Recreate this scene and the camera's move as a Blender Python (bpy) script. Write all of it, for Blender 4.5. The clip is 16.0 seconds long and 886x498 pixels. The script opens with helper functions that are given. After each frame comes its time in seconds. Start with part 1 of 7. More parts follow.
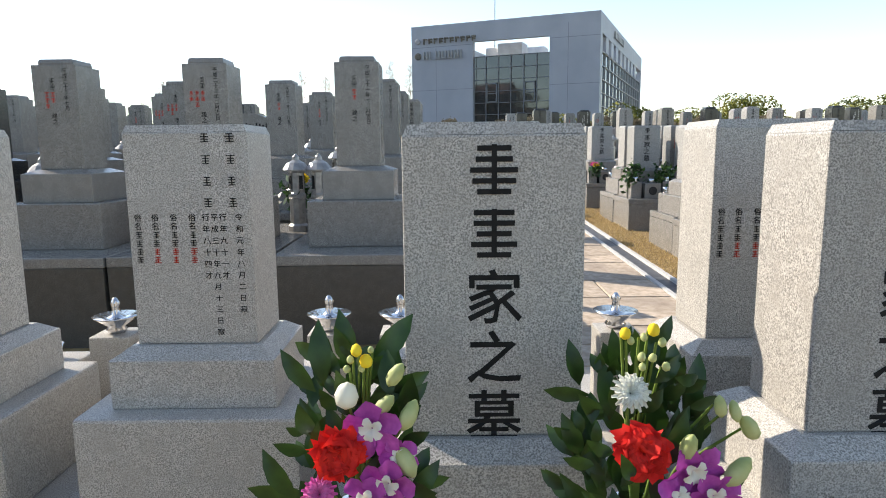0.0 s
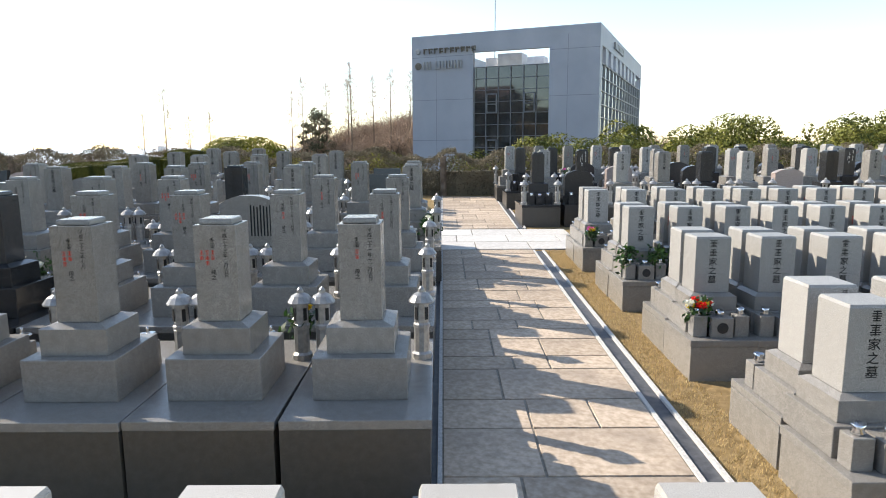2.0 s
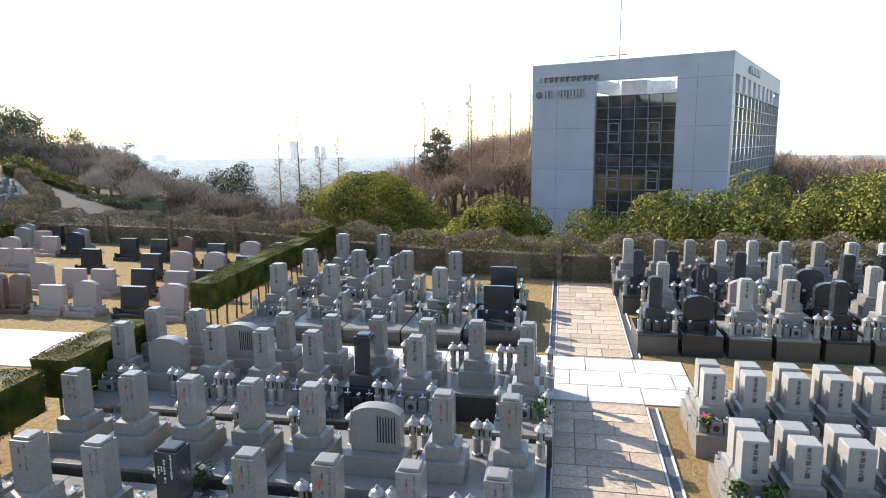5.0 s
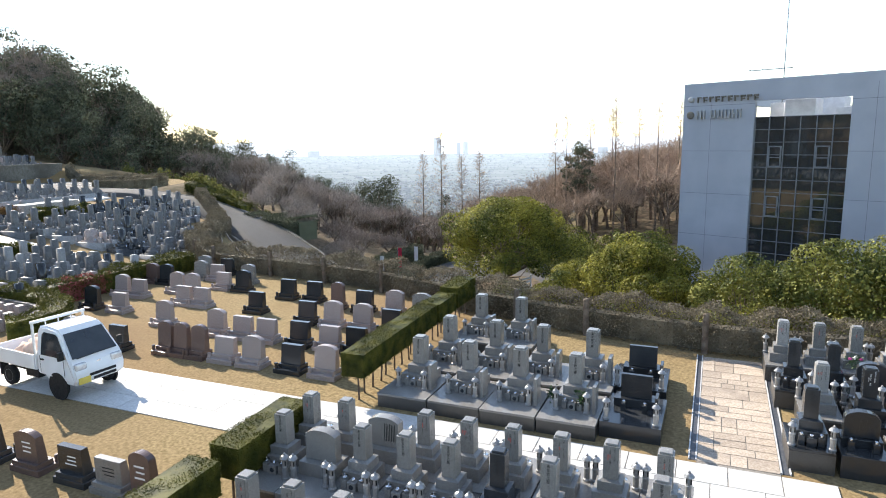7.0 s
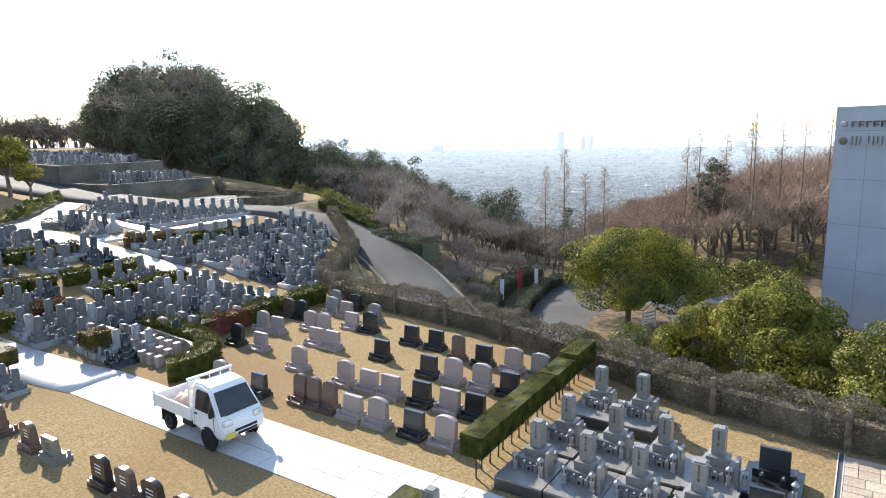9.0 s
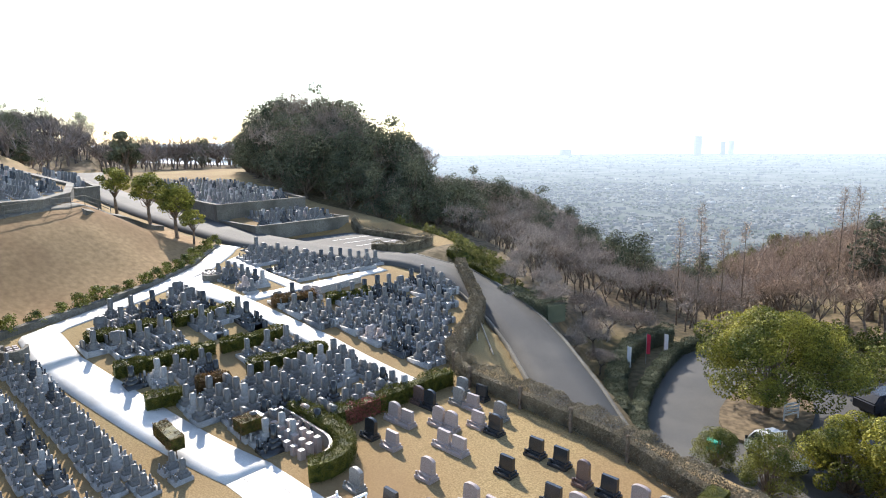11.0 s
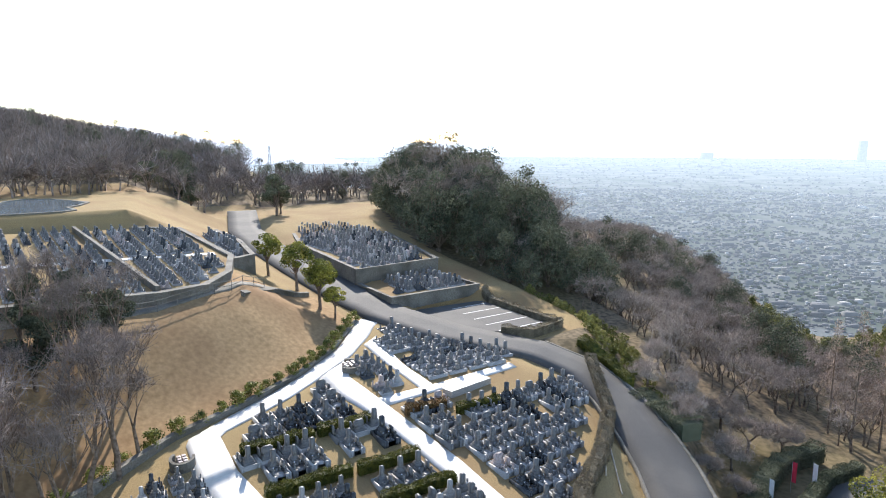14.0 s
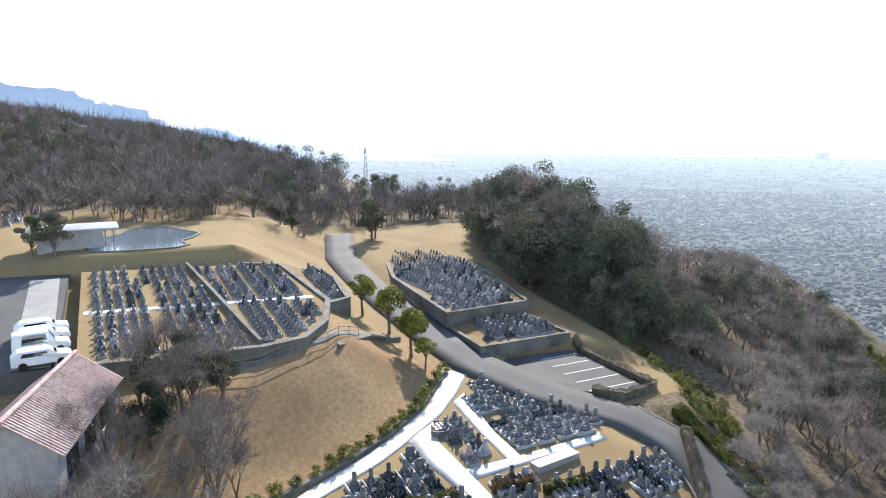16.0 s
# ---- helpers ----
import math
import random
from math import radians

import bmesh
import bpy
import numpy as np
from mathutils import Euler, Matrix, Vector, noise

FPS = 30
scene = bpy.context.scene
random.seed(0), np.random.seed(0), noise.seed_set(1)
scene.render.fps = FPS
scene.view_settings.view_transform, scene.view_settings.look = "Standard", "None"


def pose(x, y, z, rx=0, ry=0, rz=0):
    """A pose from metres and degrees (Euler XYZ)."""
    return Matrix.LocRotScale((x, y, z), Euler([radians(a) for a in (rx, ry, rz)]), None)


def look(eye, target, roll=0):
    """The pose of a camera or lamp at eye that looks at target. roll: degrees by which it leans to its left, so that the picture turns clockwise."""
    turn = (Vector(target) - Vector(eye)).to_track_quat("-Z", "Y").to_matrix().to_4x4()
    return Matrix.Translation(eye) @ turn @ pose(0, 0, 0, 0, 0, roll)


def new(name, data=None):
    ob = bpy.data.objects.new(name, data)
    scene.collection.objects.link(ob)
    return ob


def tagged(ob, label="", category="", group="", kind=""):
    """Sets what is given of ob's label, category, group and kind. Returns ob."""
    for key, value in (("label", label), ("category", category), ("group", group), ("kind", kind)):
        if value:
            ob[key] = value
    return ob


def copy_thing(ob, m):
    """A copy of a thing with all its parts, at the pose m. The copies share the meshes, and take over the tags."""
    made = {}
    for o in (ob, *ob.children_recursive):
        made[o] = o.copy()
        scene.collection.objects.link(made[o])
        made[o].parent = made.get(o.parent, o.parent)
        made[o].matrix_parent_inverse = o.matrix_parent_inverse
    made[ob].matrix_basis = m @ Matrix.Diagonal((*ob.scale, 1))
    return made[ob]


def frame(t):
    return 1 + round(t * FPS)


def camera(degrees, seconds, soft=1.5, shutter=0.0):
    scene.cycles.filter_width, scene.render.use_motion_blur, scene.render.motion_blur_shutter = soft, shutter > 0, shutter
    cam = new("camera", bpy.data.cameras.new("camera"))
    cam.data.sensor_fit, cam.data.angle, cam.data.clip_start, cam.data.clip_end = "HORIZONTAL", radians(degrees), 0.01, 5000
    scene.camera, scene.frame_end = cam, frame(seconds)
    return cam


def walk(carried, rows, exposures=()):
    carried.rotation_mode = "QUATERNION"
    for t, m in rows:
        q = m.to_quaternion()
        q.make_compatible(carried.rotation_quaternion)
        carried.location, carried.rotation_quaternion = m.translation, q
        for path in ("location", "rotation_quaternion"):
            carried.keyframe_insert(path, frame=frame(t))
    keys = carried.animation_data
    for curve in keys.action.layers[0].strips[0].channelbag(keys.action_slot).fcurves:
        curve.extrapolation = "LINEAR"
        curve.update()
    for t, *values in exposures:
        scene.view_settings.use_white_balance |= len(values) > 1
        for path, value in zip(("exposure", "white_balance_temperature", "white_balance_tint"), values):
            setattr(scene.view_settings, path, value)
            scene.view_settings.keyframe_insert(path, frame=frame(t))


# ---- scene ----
cam = camera(69.0, 16.0, 1.0)
METRES, EYE, TILT, LEAN, TURN = 26.0, 1.15, -8.7, 0.6, 0.0
ROWS = [
    (0.0, 0, 0.00020367, -0.0013307, -0, 0, -0),
    (0.5, -0.0001, -0.00079633, 0.0033693, 0.01, -0.05, -0.04),
    (1.0, 0.0002, -0.0024254, 0.011259, -0.03, -0.1, -0.19),
    (1.5, 0.0004, -0.0042127, 0.02143, -0.04, -0.17, -0.22),
    (2.0, 0.0002, -0.0064709, 0.03291, -0.05, -0.21, -0.24),
    (2.5, -0, -0.0089, 0.0473, -0.04, -0.27, -0.26),
    (3.0, -0.0004, -0.0116, 0.0633, 0.63, -0.33, -0.4),
    (3.5, -0.0004, -0.0146, 0.0798, 2.53, -0.42, -0.64),
    (4.0, -0.0001, -0.0174, 0.0969, 4.99, -0.56, -0.97),
    (6.5, 0.0003, -0.0329, 0.188, 19.33, -1.52, -2.68),
    (7.0, -0.0002, -0.0353, 0.2075, 22.56, -1.78, -3.08),
    (7.5, -0.0006, -0.0373, 0.2276, 25.17, -2.02, -3.41),
    (8.0, -0.0015, -0.0391, 0.248, 27.97, -2.3, -3.74),
    (8.5, -0.0025, -0.0427, 0.2694, 30.81, -2.65, -4.03),
    (9.0, -0.0029, -0.0458, 0.2934, 33.27, -2.98, -4.27),
    (11.5, -0.0216, -0.0807, 0.5171, 47.01, -3.98, -6.28),
    (12.0, -0.0268, -0.0887, 0.5706, 49.54, -4.28, -6.63),
    (12.5, -0.0337, -0.096, 0.6195, 52.15, -4.59, -6.98),
    (13.0, -0.0401, -0.1013, 0.6687, 54.48, -4.9, -7.27),
    (13.5, -0.0455, -0.107, 0.7195, 54.81, -4.97, -7.35),
    (14.0, -0.0534, -0.1136, 0.7706, 55.72, -5.11, -7.48),
    (14.5, -0.0602, -0.1196, 0.8225, 57.75, -5.42, -7.69),
    (15.0, -0.0674, -0.1252, 0.8746, 59.83, -5.76, -7.91),
    (15.5, -0.0747, -0.1327, 0.9293, 61.85, -6.13, -8.1),
    (16.0, -0.0844, -0.1384, 0.9848, 63.9, -6.51, -8.28),
]
walk(cam, [(t, pose(0, 0, EYE, TILT, LEAN, TURN) @ pose(METRES * x, METRES * y, METRES * z, 90 + pitch, roll, yaw)) for t, x, y, z, yaw, pitch, roll in ROWS],
     [(0, 1.10, 7200, 11), (4, 1.30, 7050, 11), (8, 1.40, 6800, 10), (11.5, 1.46, 6650, 11), (16, 1.44, 6450, 11)])

# ---- sky, sun ----
SUN_LEFT, SUN_UP = 63.0, 32.0
world = bpy.data.worlds.new("sky")
scene.world = world
world.use_nodes = True
wn = world.node_tree
sky = wn.nodes.new("ShaderNodeTexSky")
sky.sky_type, sky.sun_disc = "NISHITA", False
sky.sun_elevation, sky.sun_rotation = radians(SUN_UP), radians(-SUN_LEFT)
sky.air_density, sky.dust_density, sky.ozone_density = 1.0, 0.15, 1.5
haze = wn.nodes.new("ShaderNodeHueSaturation")
haze.inputs["Saturation"].default_value, haze.inputs["Value"].default_value = 0.92, 0.95
wn.links.new(sky.outputs[0], haze.inputs["Color"])
wn.links.new(haze.outputs[0], wn.nodes["Background"].inputs[0])
wn.nodes["Background"].inputs[1].default_value = 0.14
sun = new("sun", bpy.data.lights.new("sun", "SUN"))
sun.data.energy, sun.data.angle, sun.data.color = 3.7, radians(0.6), (1.0, 0.935, 0.85)
sun_way = Vector((-math.sin(radians(SUN_LEFT)) * math.cos(radians(SUN_UP)), math.cos(radians(SUN_LEFT)) * math.cos(radians(SUN_UP)), math.sin(radians(SUN_UP))))
sun.matrix_world = look(sun_way * 200, (0, 0, 0))


# ---- materials ----
def mat(name, c1, c2, scale=6.0, rough=0.8, metal=0.0, bump=0.0, c3=None, scale3=0.8, amount3=0.5, detail=4.0, spread=(0.35, 0.65), vary=0.0, coords="Object", bump_scale=None, spec=None, island=False, through_light=0.0):
    """Two colours mixed by fine noise, a third by large stains, with relief and, for repeats, a random shade."""
    m = bpy.data.materials.new(name)
    m.use_nodes = True
    nt = m.node_tree
    bsdf = nt.nodes["Principled BSDF"]
    tc = nt.nodes.new("ShaderNodeTexCoord")
    src = tc.outputs[coords] if coords != "World" else nt.nodes.new("ShaderNodeNewGeometry").outputs["Position"]
    fine = nt.nodes.new("ShaderNodeTexNoise")
    fine.inputs["Scale"].default_value, fine.inputs["Detail"].default_value = scale, detail
    nt.links.new(src, fine.inputs["Vector"])
    ramp = nt.nodes.new("ShaderNodeValToRGB")
    ramp.color_ramp.elements[0].position, ramp.color_ramp.elements[1].position = spread
    ramp.color_ramp.elements[0].color, ramp.color_ramp.elements[1].color = (*c1, 1), (*c2, 1)
    nt.links.new(fine.outputs["Fac"], ramp.inputs[0])
    out = ramp.outputs[0]
    if c3 is not None:
        big = nt.nodes.new("ShaderNodeTexNoise")
        big.inputs["Scale"].default_value, big.inputs["Detail"].default_value = scale3, 5.0
        nt.links.new(src, big.inputs["Vector"])
        fac = nt.nodes.new("ShaderNodeMapRange")
        fac.inputs["From Min"].default_value, fac.inputs["From Max"].default_value, fac.inputs["To Max"].default_value = 0.42, 0.68, amount3
        nt.links.new(big.outputs["Fac"], fac.inputs["Value"])
        mix = nt.nodes.new("ShaderNodeMix")
        mix.data_type = "RGBA"
        nt.links.new(fac.outputs[0], mix.inputs["Factor"])
        nt.links.new(out, mix.inputs["A"])
        mix.inputs["B"].default_value = (*c3, 1)
        out = mix.outputs["Result"]
    if vary:
        rnd = nt.nodes.new("ShaderNodeNewGeometry").outputs["Random Per Island"] if island else nt.nodes.new("ShaderNodeObjectInfo").outputs["Random"]
        val = nt.nodes.new("ShaderNodeMapRange")
        val.inputs["To Min"].default_value, val.inputs["To Max"].default_value = 1 - vary, 1 + vary
        nt.links.new(rnd, val.inputs["Value"])
        hsv = nt.nodes.new("ShaderNodeHueSaturation")
        nt.links.new(val.outputs[0], hsv.inputs["Value"])
        nt.links.new(out, hsv.inputs["Color"])
        out = hsv.outputs[0]
    nt.links.new(out, bsdf.inputs["Base Color"])
    bsdf.inputs["Roughness"].default_value, bsdf.inputs["Metallic"].default_value = rough, metal
    bsdf.inputs["Specular IOR Level"].default_value = spec if spec is not None else 0.5 if rough < 0.56 else 0.15
    if bump:
        bn = nt.nodes.new("ShaderNodeBump")
        bn.inputs["Strength"].default_value, bn.inputs["Distance"].default_value = 0.6, bump
        if bump_scale:
            rel = nt.nodes.new("ShaderNodeTexNoise")
            rel.inputs["Scale"].default_value, rel.inputs["Detail"].default_value = bump_scale, 5.0
            nt.links.new(src, rel.inputs["Vector"])
            nt.links.new(rel.outputs["Fac"], bn.inputs["Height"])
        else:
            nt.links.new(fine.outputs["Fac"], bn.inputs["Height"])
        nt.links.new(bn.outputs[0], bsdf.inputs["Normal"])
    if through_light:
        leafy = nt.nodes.new("ShaderNodeBsdfTranslucent")
        nt.links.new(out, leafy.inputs["Color"])
        both = nt.nodes.new("ShaderNodeMixShader")
        both.inputs[0].default_value = through_light
        nt.links.new(bsdf.outputs[0], both.inputs[1])
        nt.links.new(leafy.outputs[0], both.inputs[2])
        nt.links.new(both.outputs[0], nt.nodes["Material Output"].inputs["Surface"])
    return m


def granite(name, dark, light, stain, rough=0.32, vary=0.10):
    return mat(name, dark, light, 380, rough, 0, 0.0006, stain, 22.0, 0.55, 3.0, (0.365, 0.635), vary, spec=0.5)


GRANITE = granite("grey_granite", (0.085, 0.081, 0.075), (0.36, 0.346, 0.32), (0.17, 0.16, 0.145), 0.25)
# darker granite, for the platforms of graves with lanterns
GRANITE_BASE = granite("dark_base_granite", (0.028, 0.026, 0.023), (0.115, 0.108, 0.098), (0.05, 0.046, 0.041), 0.35)
GRANITE_PALE = granite("pale_granite", (0.12, 0.118, 0.113), (0.47, 0.462, 0.44), (0.28, 0.27, 0.25), 0.4)
GRANITE_WARM = granite("rough_sawn_granite", (0.19, 0.182, 0.168), (0.56, 0.54, 0.50), (0.34, 0.32, 0.29), 0.42)
GRANITE_FAR = granite("polished_grey_granite", (0.035, 0.036, 0.037), (0.20, 0.197, 0.19), (0.10, 0.097, 0.094), 0.40)
GRANITE_CURB = granite("pale_kerb_granite", (0.16, 0.16, 0.157), (0.40, 0.395, 0.385), (0.26, 0.25, 0.24), 0.42)
GRAVEL = mat("dark_plot_gravel", (0.05, 0.048, 0.045), (0.20, 0.19, 0.175), 40, 0.9, 0, 0.01, coords="World")
GRANITE_DARK = granite("black_granite", (0.012, 0.014, 0.016), (0.045, 0.048, 0.052), (0.03, 0.03, 0.03), 0.12, 0.3)
GRANITE_PINK = granite("pink_granite", (0.18, 0.14, 0.13), (0.50, 0.42, 0.385), (0.30, 0.24, 0.215), 0.3)
GRANITE_BROWN = granite("brown_granite", (0.06, 0.04, 0.035), (0.20, 0.13, 0.11), (0.10, 0.07, 0.06), 0.2)
INK = mat("black_paint", (0.012, 0.012, 0.012), (0.02, 0.02, 0.02), 40, 0.6)
RED_INK = mat("red_paint", (0.45, 0.03, 0.02), (0.55, 0.05, 0.03), 40, 0.6)
WHITE_INK = mat("white_paint_letters", (0.7, 0.7, 0.68), (0.8, 0.8, 0.78), 40, 0.6)
LANTERN = mat("grey_metal_lantern", (0.30, 0.30, 0.295), (0.42, 0.42, 0.41), 30, 0.32, 0.55, 0, (0.24, 0.23, 0.22), 6.0, 0.6, vary=0.12)
STEEL = mat("stainless_steel", (0.62, 0.62, 0.63), (0.72, 0.72, 0.73), 30, 0.16, 1.0)
PAVING = mat("sandstone_paving", (0.36, 0.29, 0.22), (0.56, 0.47, 0.38), 24, 0.75, 0, 0.004, (0.24, 0.20, 0.165), 1.6, 0.75, 6.0, (0.3, 0.7), 0.16)
PAVE_WHITE = mat("pale_concrete_paving", (0.48, 0.465, 0.435), (0.63, 0.615, 0.585), 18, 0.62, 0, 0.002, (0.38, 0.365, 0.335), 0.9, 0.55, 5.0, (0.3, 0.7), 0.06, spec=0.5)
JOINT = mat("mortar_joint", (0.20, 0.18, 0.15), (0.32, 0.29, 0.25), 30, 0.9)
CONCRETE = mat("weathered_concrete", (0.13, 0.12, 0.10), (0.225, 0.21, 0.185), 9, 0.85, 0, 0.004, (0.075, 0.07, 0.056), 0.5, 0.75)
WALKWAY = mat("pale_worn_concrete", (0.26, 0.25, 0.235), (0.37, 0.36, 0.34), 6, 0.85, 0, 0.003, (0.22, 0.21, 0.19), 0.4, 0.6)
CHANNEL = mat("dark_gutter_stone", (0.05, 0.055, 0.065), (0.10, 0.105, 0.115), 20, 0.5, 0, 0.002, (0.04, 0.04, 0.045), 1.2, 0.5)
CURB = mat("pale_curb_stone", (0.42, 0.42, 0.41), (0.60, 0.59, 0.57), 60, 0.6, 0, 0.001)
GRASS = mat("dry_winter_lawn", (0.17, 0.122, 0.058), (0.365, 0.272, 0.140), 14, 0.95, 0, 0.03, (0.215, 0.138, 0.072), 0.13, 0.8, 8.0, (0.3, 0.72), coords="World", spec=0.1)
GRASS_BANK = mat("red_brown_winter_grass", (0.22, 0.145, 0.076), (0.345, 0.235, 0.126), 2.6, 0.95, 0, 0.02, (0.17, 0.098, 0.052), 0.11, 0.95, 14.0, (0.3, 0.72), coords="World", spec=0.1)
EARTH = mat("leaf_litter_ground", (0.085, 0.066, 0.045), (0.20, 0.152, 0.10), 2.0, 0.95, 0, 0.05, (0.12, 0.10, 0.04), 0.07, 0.6, coords="World", spec=0.1)
ASPHALT = mat("worn_asphalt", (0.058, 0.057, 0.057), (0.105, 0.103, 0.10), 30, 0.8, 0, 0.003, (0.125, 0.12, 0.11), 0.25, 0.6, coords="World")
ROAD_PAINT = mat("road_marking_paint", (0.6, 0.6, 0.58), (0.78, 0.78, 0.75), 12, 0.7)
PLAIN = mat("city_plain", (0.07, 0.082, 0.082), (0.13, 0.142, 0.15), 0.02, 0.9, 0, 0, (0.20, 0.25, 0.23), 0.003, 0.6, coords="World", spec=0.1)
LEAF_HEDGE = mat("clipped_hedge_leaves", (0.034, 0.042, 0.008), (0.125, 0.120, 0.022), 3.0, 0.6, coords="World", vary=0.28, island=True, through_light=0.2)
LEAF_CAMPHOR = mat("evergreen_leaves", (0.06, 0.076, 0.016), (0.29, 0.27, 0.05), 0.5, 0.6, coords="World", vary=0.55, island=True, through_light=0.3)
LEAF_DARK = mat("dark_wood_leaves", (0.058, 0.068, 0.046), (0.155, 0.16, 0.105), 0.25, 0.9, spec=0.05, coords="World", vary=0.45, island=True, through_light=0.15)
LEAF_SHRUB = mat("shrub_leaves", (0.055, 0.074, 0.018), (0.225, 0.22, 0.048), 0.8, 0.6, coords="World", vary=0.5, island=True, through_light=0.12)
LEAF_BAMBOO = mat("bamboo_leaves", (0.07, 0.08, 0.022), (0.20, 0.19, 0.06), 0.4, 0.6, coords="World", vary=0.4, island=True, through_light=0.3)
LEAF_BROWN = mat("withered_hedge_leaves", (0.125, 0.105, 0.072), (0.235, 0.20, 0.14), 1.5, 0.8, coords="World", vary=0.3, island=True, through_light=0.15)
LEAF_BRONZE = mat("bronze_hedge_leaves", (0.07, 0.05, 0.02), (0.20, 0.11, 0.045), 3.0, 0.7, coords="World", vary=0.45, island=True, through_light=0.2)
LEAF_RED = mat("red_azalea_leaves", (0.26, 0.06, 0.06), (0.45, 0.13, 0.12), 3, 0.7, coords="World", vary=0.4, island=True)
LEAF_FRESH = mat("fresh_green_leaves", (0.010, 0.032, 0.007), (0.04, 0.10, 0.018), 14, 0.35, vary=0.4, island=True, through_light=0.25)
BARK = mat("grey_brown_bark", (0.10, 0.075, 0.055), (0.21, 0.165, 0.13), 5, 0.9, 0, 0.01, coords="World", vary=0.25, island=True)
TWIG_GREY = mat("dark_grey_twigs", (0.14, 0.115, 0.10), (0.27, 0.225, 0.20), 0.3, 0.9, coords="World", vary=0.35, island=True)
TWIG = mat("bare_twigs", (0.225, 0.183, 0.152), (0.39, 0.325, 0.275), 0.15, 0.9, coords="World", vary=0.35, island=True)
TWIG_RUST = mat("rust_larch_twigs", (0.255, 0.18, 0.13), (0.42, 0.31, 0.23), 0.15, 0.9, coords="World", vary=0.3, island=True)
PANEL = mat("pale_blue_grey_panel", (0.34, 0.37, 0.43), (0.40, 0.43, 0.49), 0.6, 0.5, 0, 0, (0.31, 0.33, 0.38), 0.15, 0.5, vary=0.05)
PANEL_JOINT = mat("panel_joint_sealant", (0.16, 0.17, 0.19), (0.22, 0.23, 0.25), 5, 0.8)
MULLION = mat("aluminium_mullion", (0.30, 0.31, 0.32), (0.38, 0.39, 0.40), 5, 0.5, 0.3)
GLASS_DARK = mat("dark_tinted_glass", (0.09, 0.10, 0.105), (0.11, 0.12, 0.125), 1, 0.03, 0.7, 0, spec=1.0)
GLASS_CAR = mat("dark_car_glass", (0.030, 0.035, 0.038), (0.045, 0.05, 0.053), 3, 0.06, 0.25, 0, spec=1.0)
GLASS_LIGHT = mat("reflective_window_glass", (0.22, 0.26, 0.31), (0.27, 0.31, 0.36), 0.5, 0.06, 0.5, 0, spec=1.0)
PLANT_WHITE = mat("white_rooftop_plant", (0.66, 0.67, 0.68), (0.76, 0.77, 0.78), 3, 0.5)
TRUCK_WHITE = mat("white_truck_paint", (0.74, 0.74, 0.74), (0.80, 0.80, 0.80), 2, 0.25)
BLACK_PLASTIC = mat("black_plastic", (0.02, 0.02, 0.02), (0.035, 0.035, 0.035), 20, 0.6)
TYRE = mat("tyre_rubber", (0.015, 0.015, 0.015), (0.03, 0.03, 0.03), 30, 0.85)
LAMP_GLASS = mat("headlight_glass", (0.5, 0.5, 0.5), (0.7, 0.7, 0.7), 10, 0.1, 0.3)
PLATE_YELLOW = mat("yellow_plate", (0.65, 0.5, 0.08), (0.7, 0.55, 0.1), 10, 0.5)
SACK = mat("peach_sacks", (0.62, 0.42, 0.32), (0.75, 0.56, 0.45), 8, 0.8, 0, 0.01)
ROOF_TILE = mat("red_brown_roof_tile", (0.30, 0.20, 0.18), (0.45, 0.33, 0.30), 4, 0.6, 0, 0, (0.52, 0.42, 0.38), 0.6, 0.6, vary=0.12)
PLASTER = mat("cream_wall_plaster", (0.30, 0.28, 0.28), (0.38, 0.36, 0.36), 2, 0.85)
WATER = mat("pond_water", (0.12, 0.16, 0.19), (0.16, 0.20, 0.23), 0.5, 0.08, 0, 0.003, coords="World", bump_scale=2.0, spec=1.0)
PETAL_RED = mat("red_carnation_petals", (0.55, 0.012, 0.012), (0.85, 0.04, 0.03), 30, 0.6, vary=0.2, island=True, through_light=0.2)
PETAL_WHITE = mat("white_petals", (0.75, 0.75, 0.66), (0.85, 0.86, 0.76), 20, 0.6, vary=0.06, island=True, through_light=0.25)
PETAL_PURPLE = mat("magenta_orchid_petals", (0.28, 0.02, 0.25), (0.55, 0.10, 0.48), 40, 0.5, vary=0.25, island=True, through_light=0.2)
PETAL_PINK = mat("pink_petals", (0.6, 0.06, 0.30), (0.8, 0.2, 0.48), 30, 0.6, vary=0.2, island=True, through_light=0.2)
PETAL_YELLOW = mat("yellow_petals", (0.75, 0.5, 0.02), (0.85, 0.65, 0.05), 30, 0.6, vary=0.15, island=True)
BUD_GREEN = mat("pale_green_buds", (0.32, 0.38, 0.12), (0.55, 0.58, 0.28), 20, 0.5, vary=0.2, island=True, through_light=0.2)
STEM = mat("green_stems", (0.10, 0.17, 0.03), (0.18, 0.26, 0.06), 20, 0.6)
CAR_DARK = mat("dark_car_paint", (0.02, 0.022, 0.03), (0.03, 0.032, 0.04), 2, 0.2)
GREEN_BIN = mat("green_plastic", (0.02, 0.35, 0.22), (0.03, 0.42, 0.27), 5, 0.5)
BANNER_RED = mat("red_banner_cloth", (0.5, 0.03, 0.06), (0.6, 0.05, 0.08), 5, 0.8)
# pale blue-white base colour stands in for the haze over the ridge
FAR_HILL = mat("haze_toned_hill", (0.76, 0.78, 0.81), (0.81, 0.83, 0.85), 0.004, 1.0, coords="World", spec=0.0)


# ---- the lie of the land ----
def ss(a, b, t):
    """Smooth step from 0 at a to 1 at b."""
    u = min(1.0, max(0.0, (t - a) / (b - a)))
    return u * u * (3 - 2 * u)


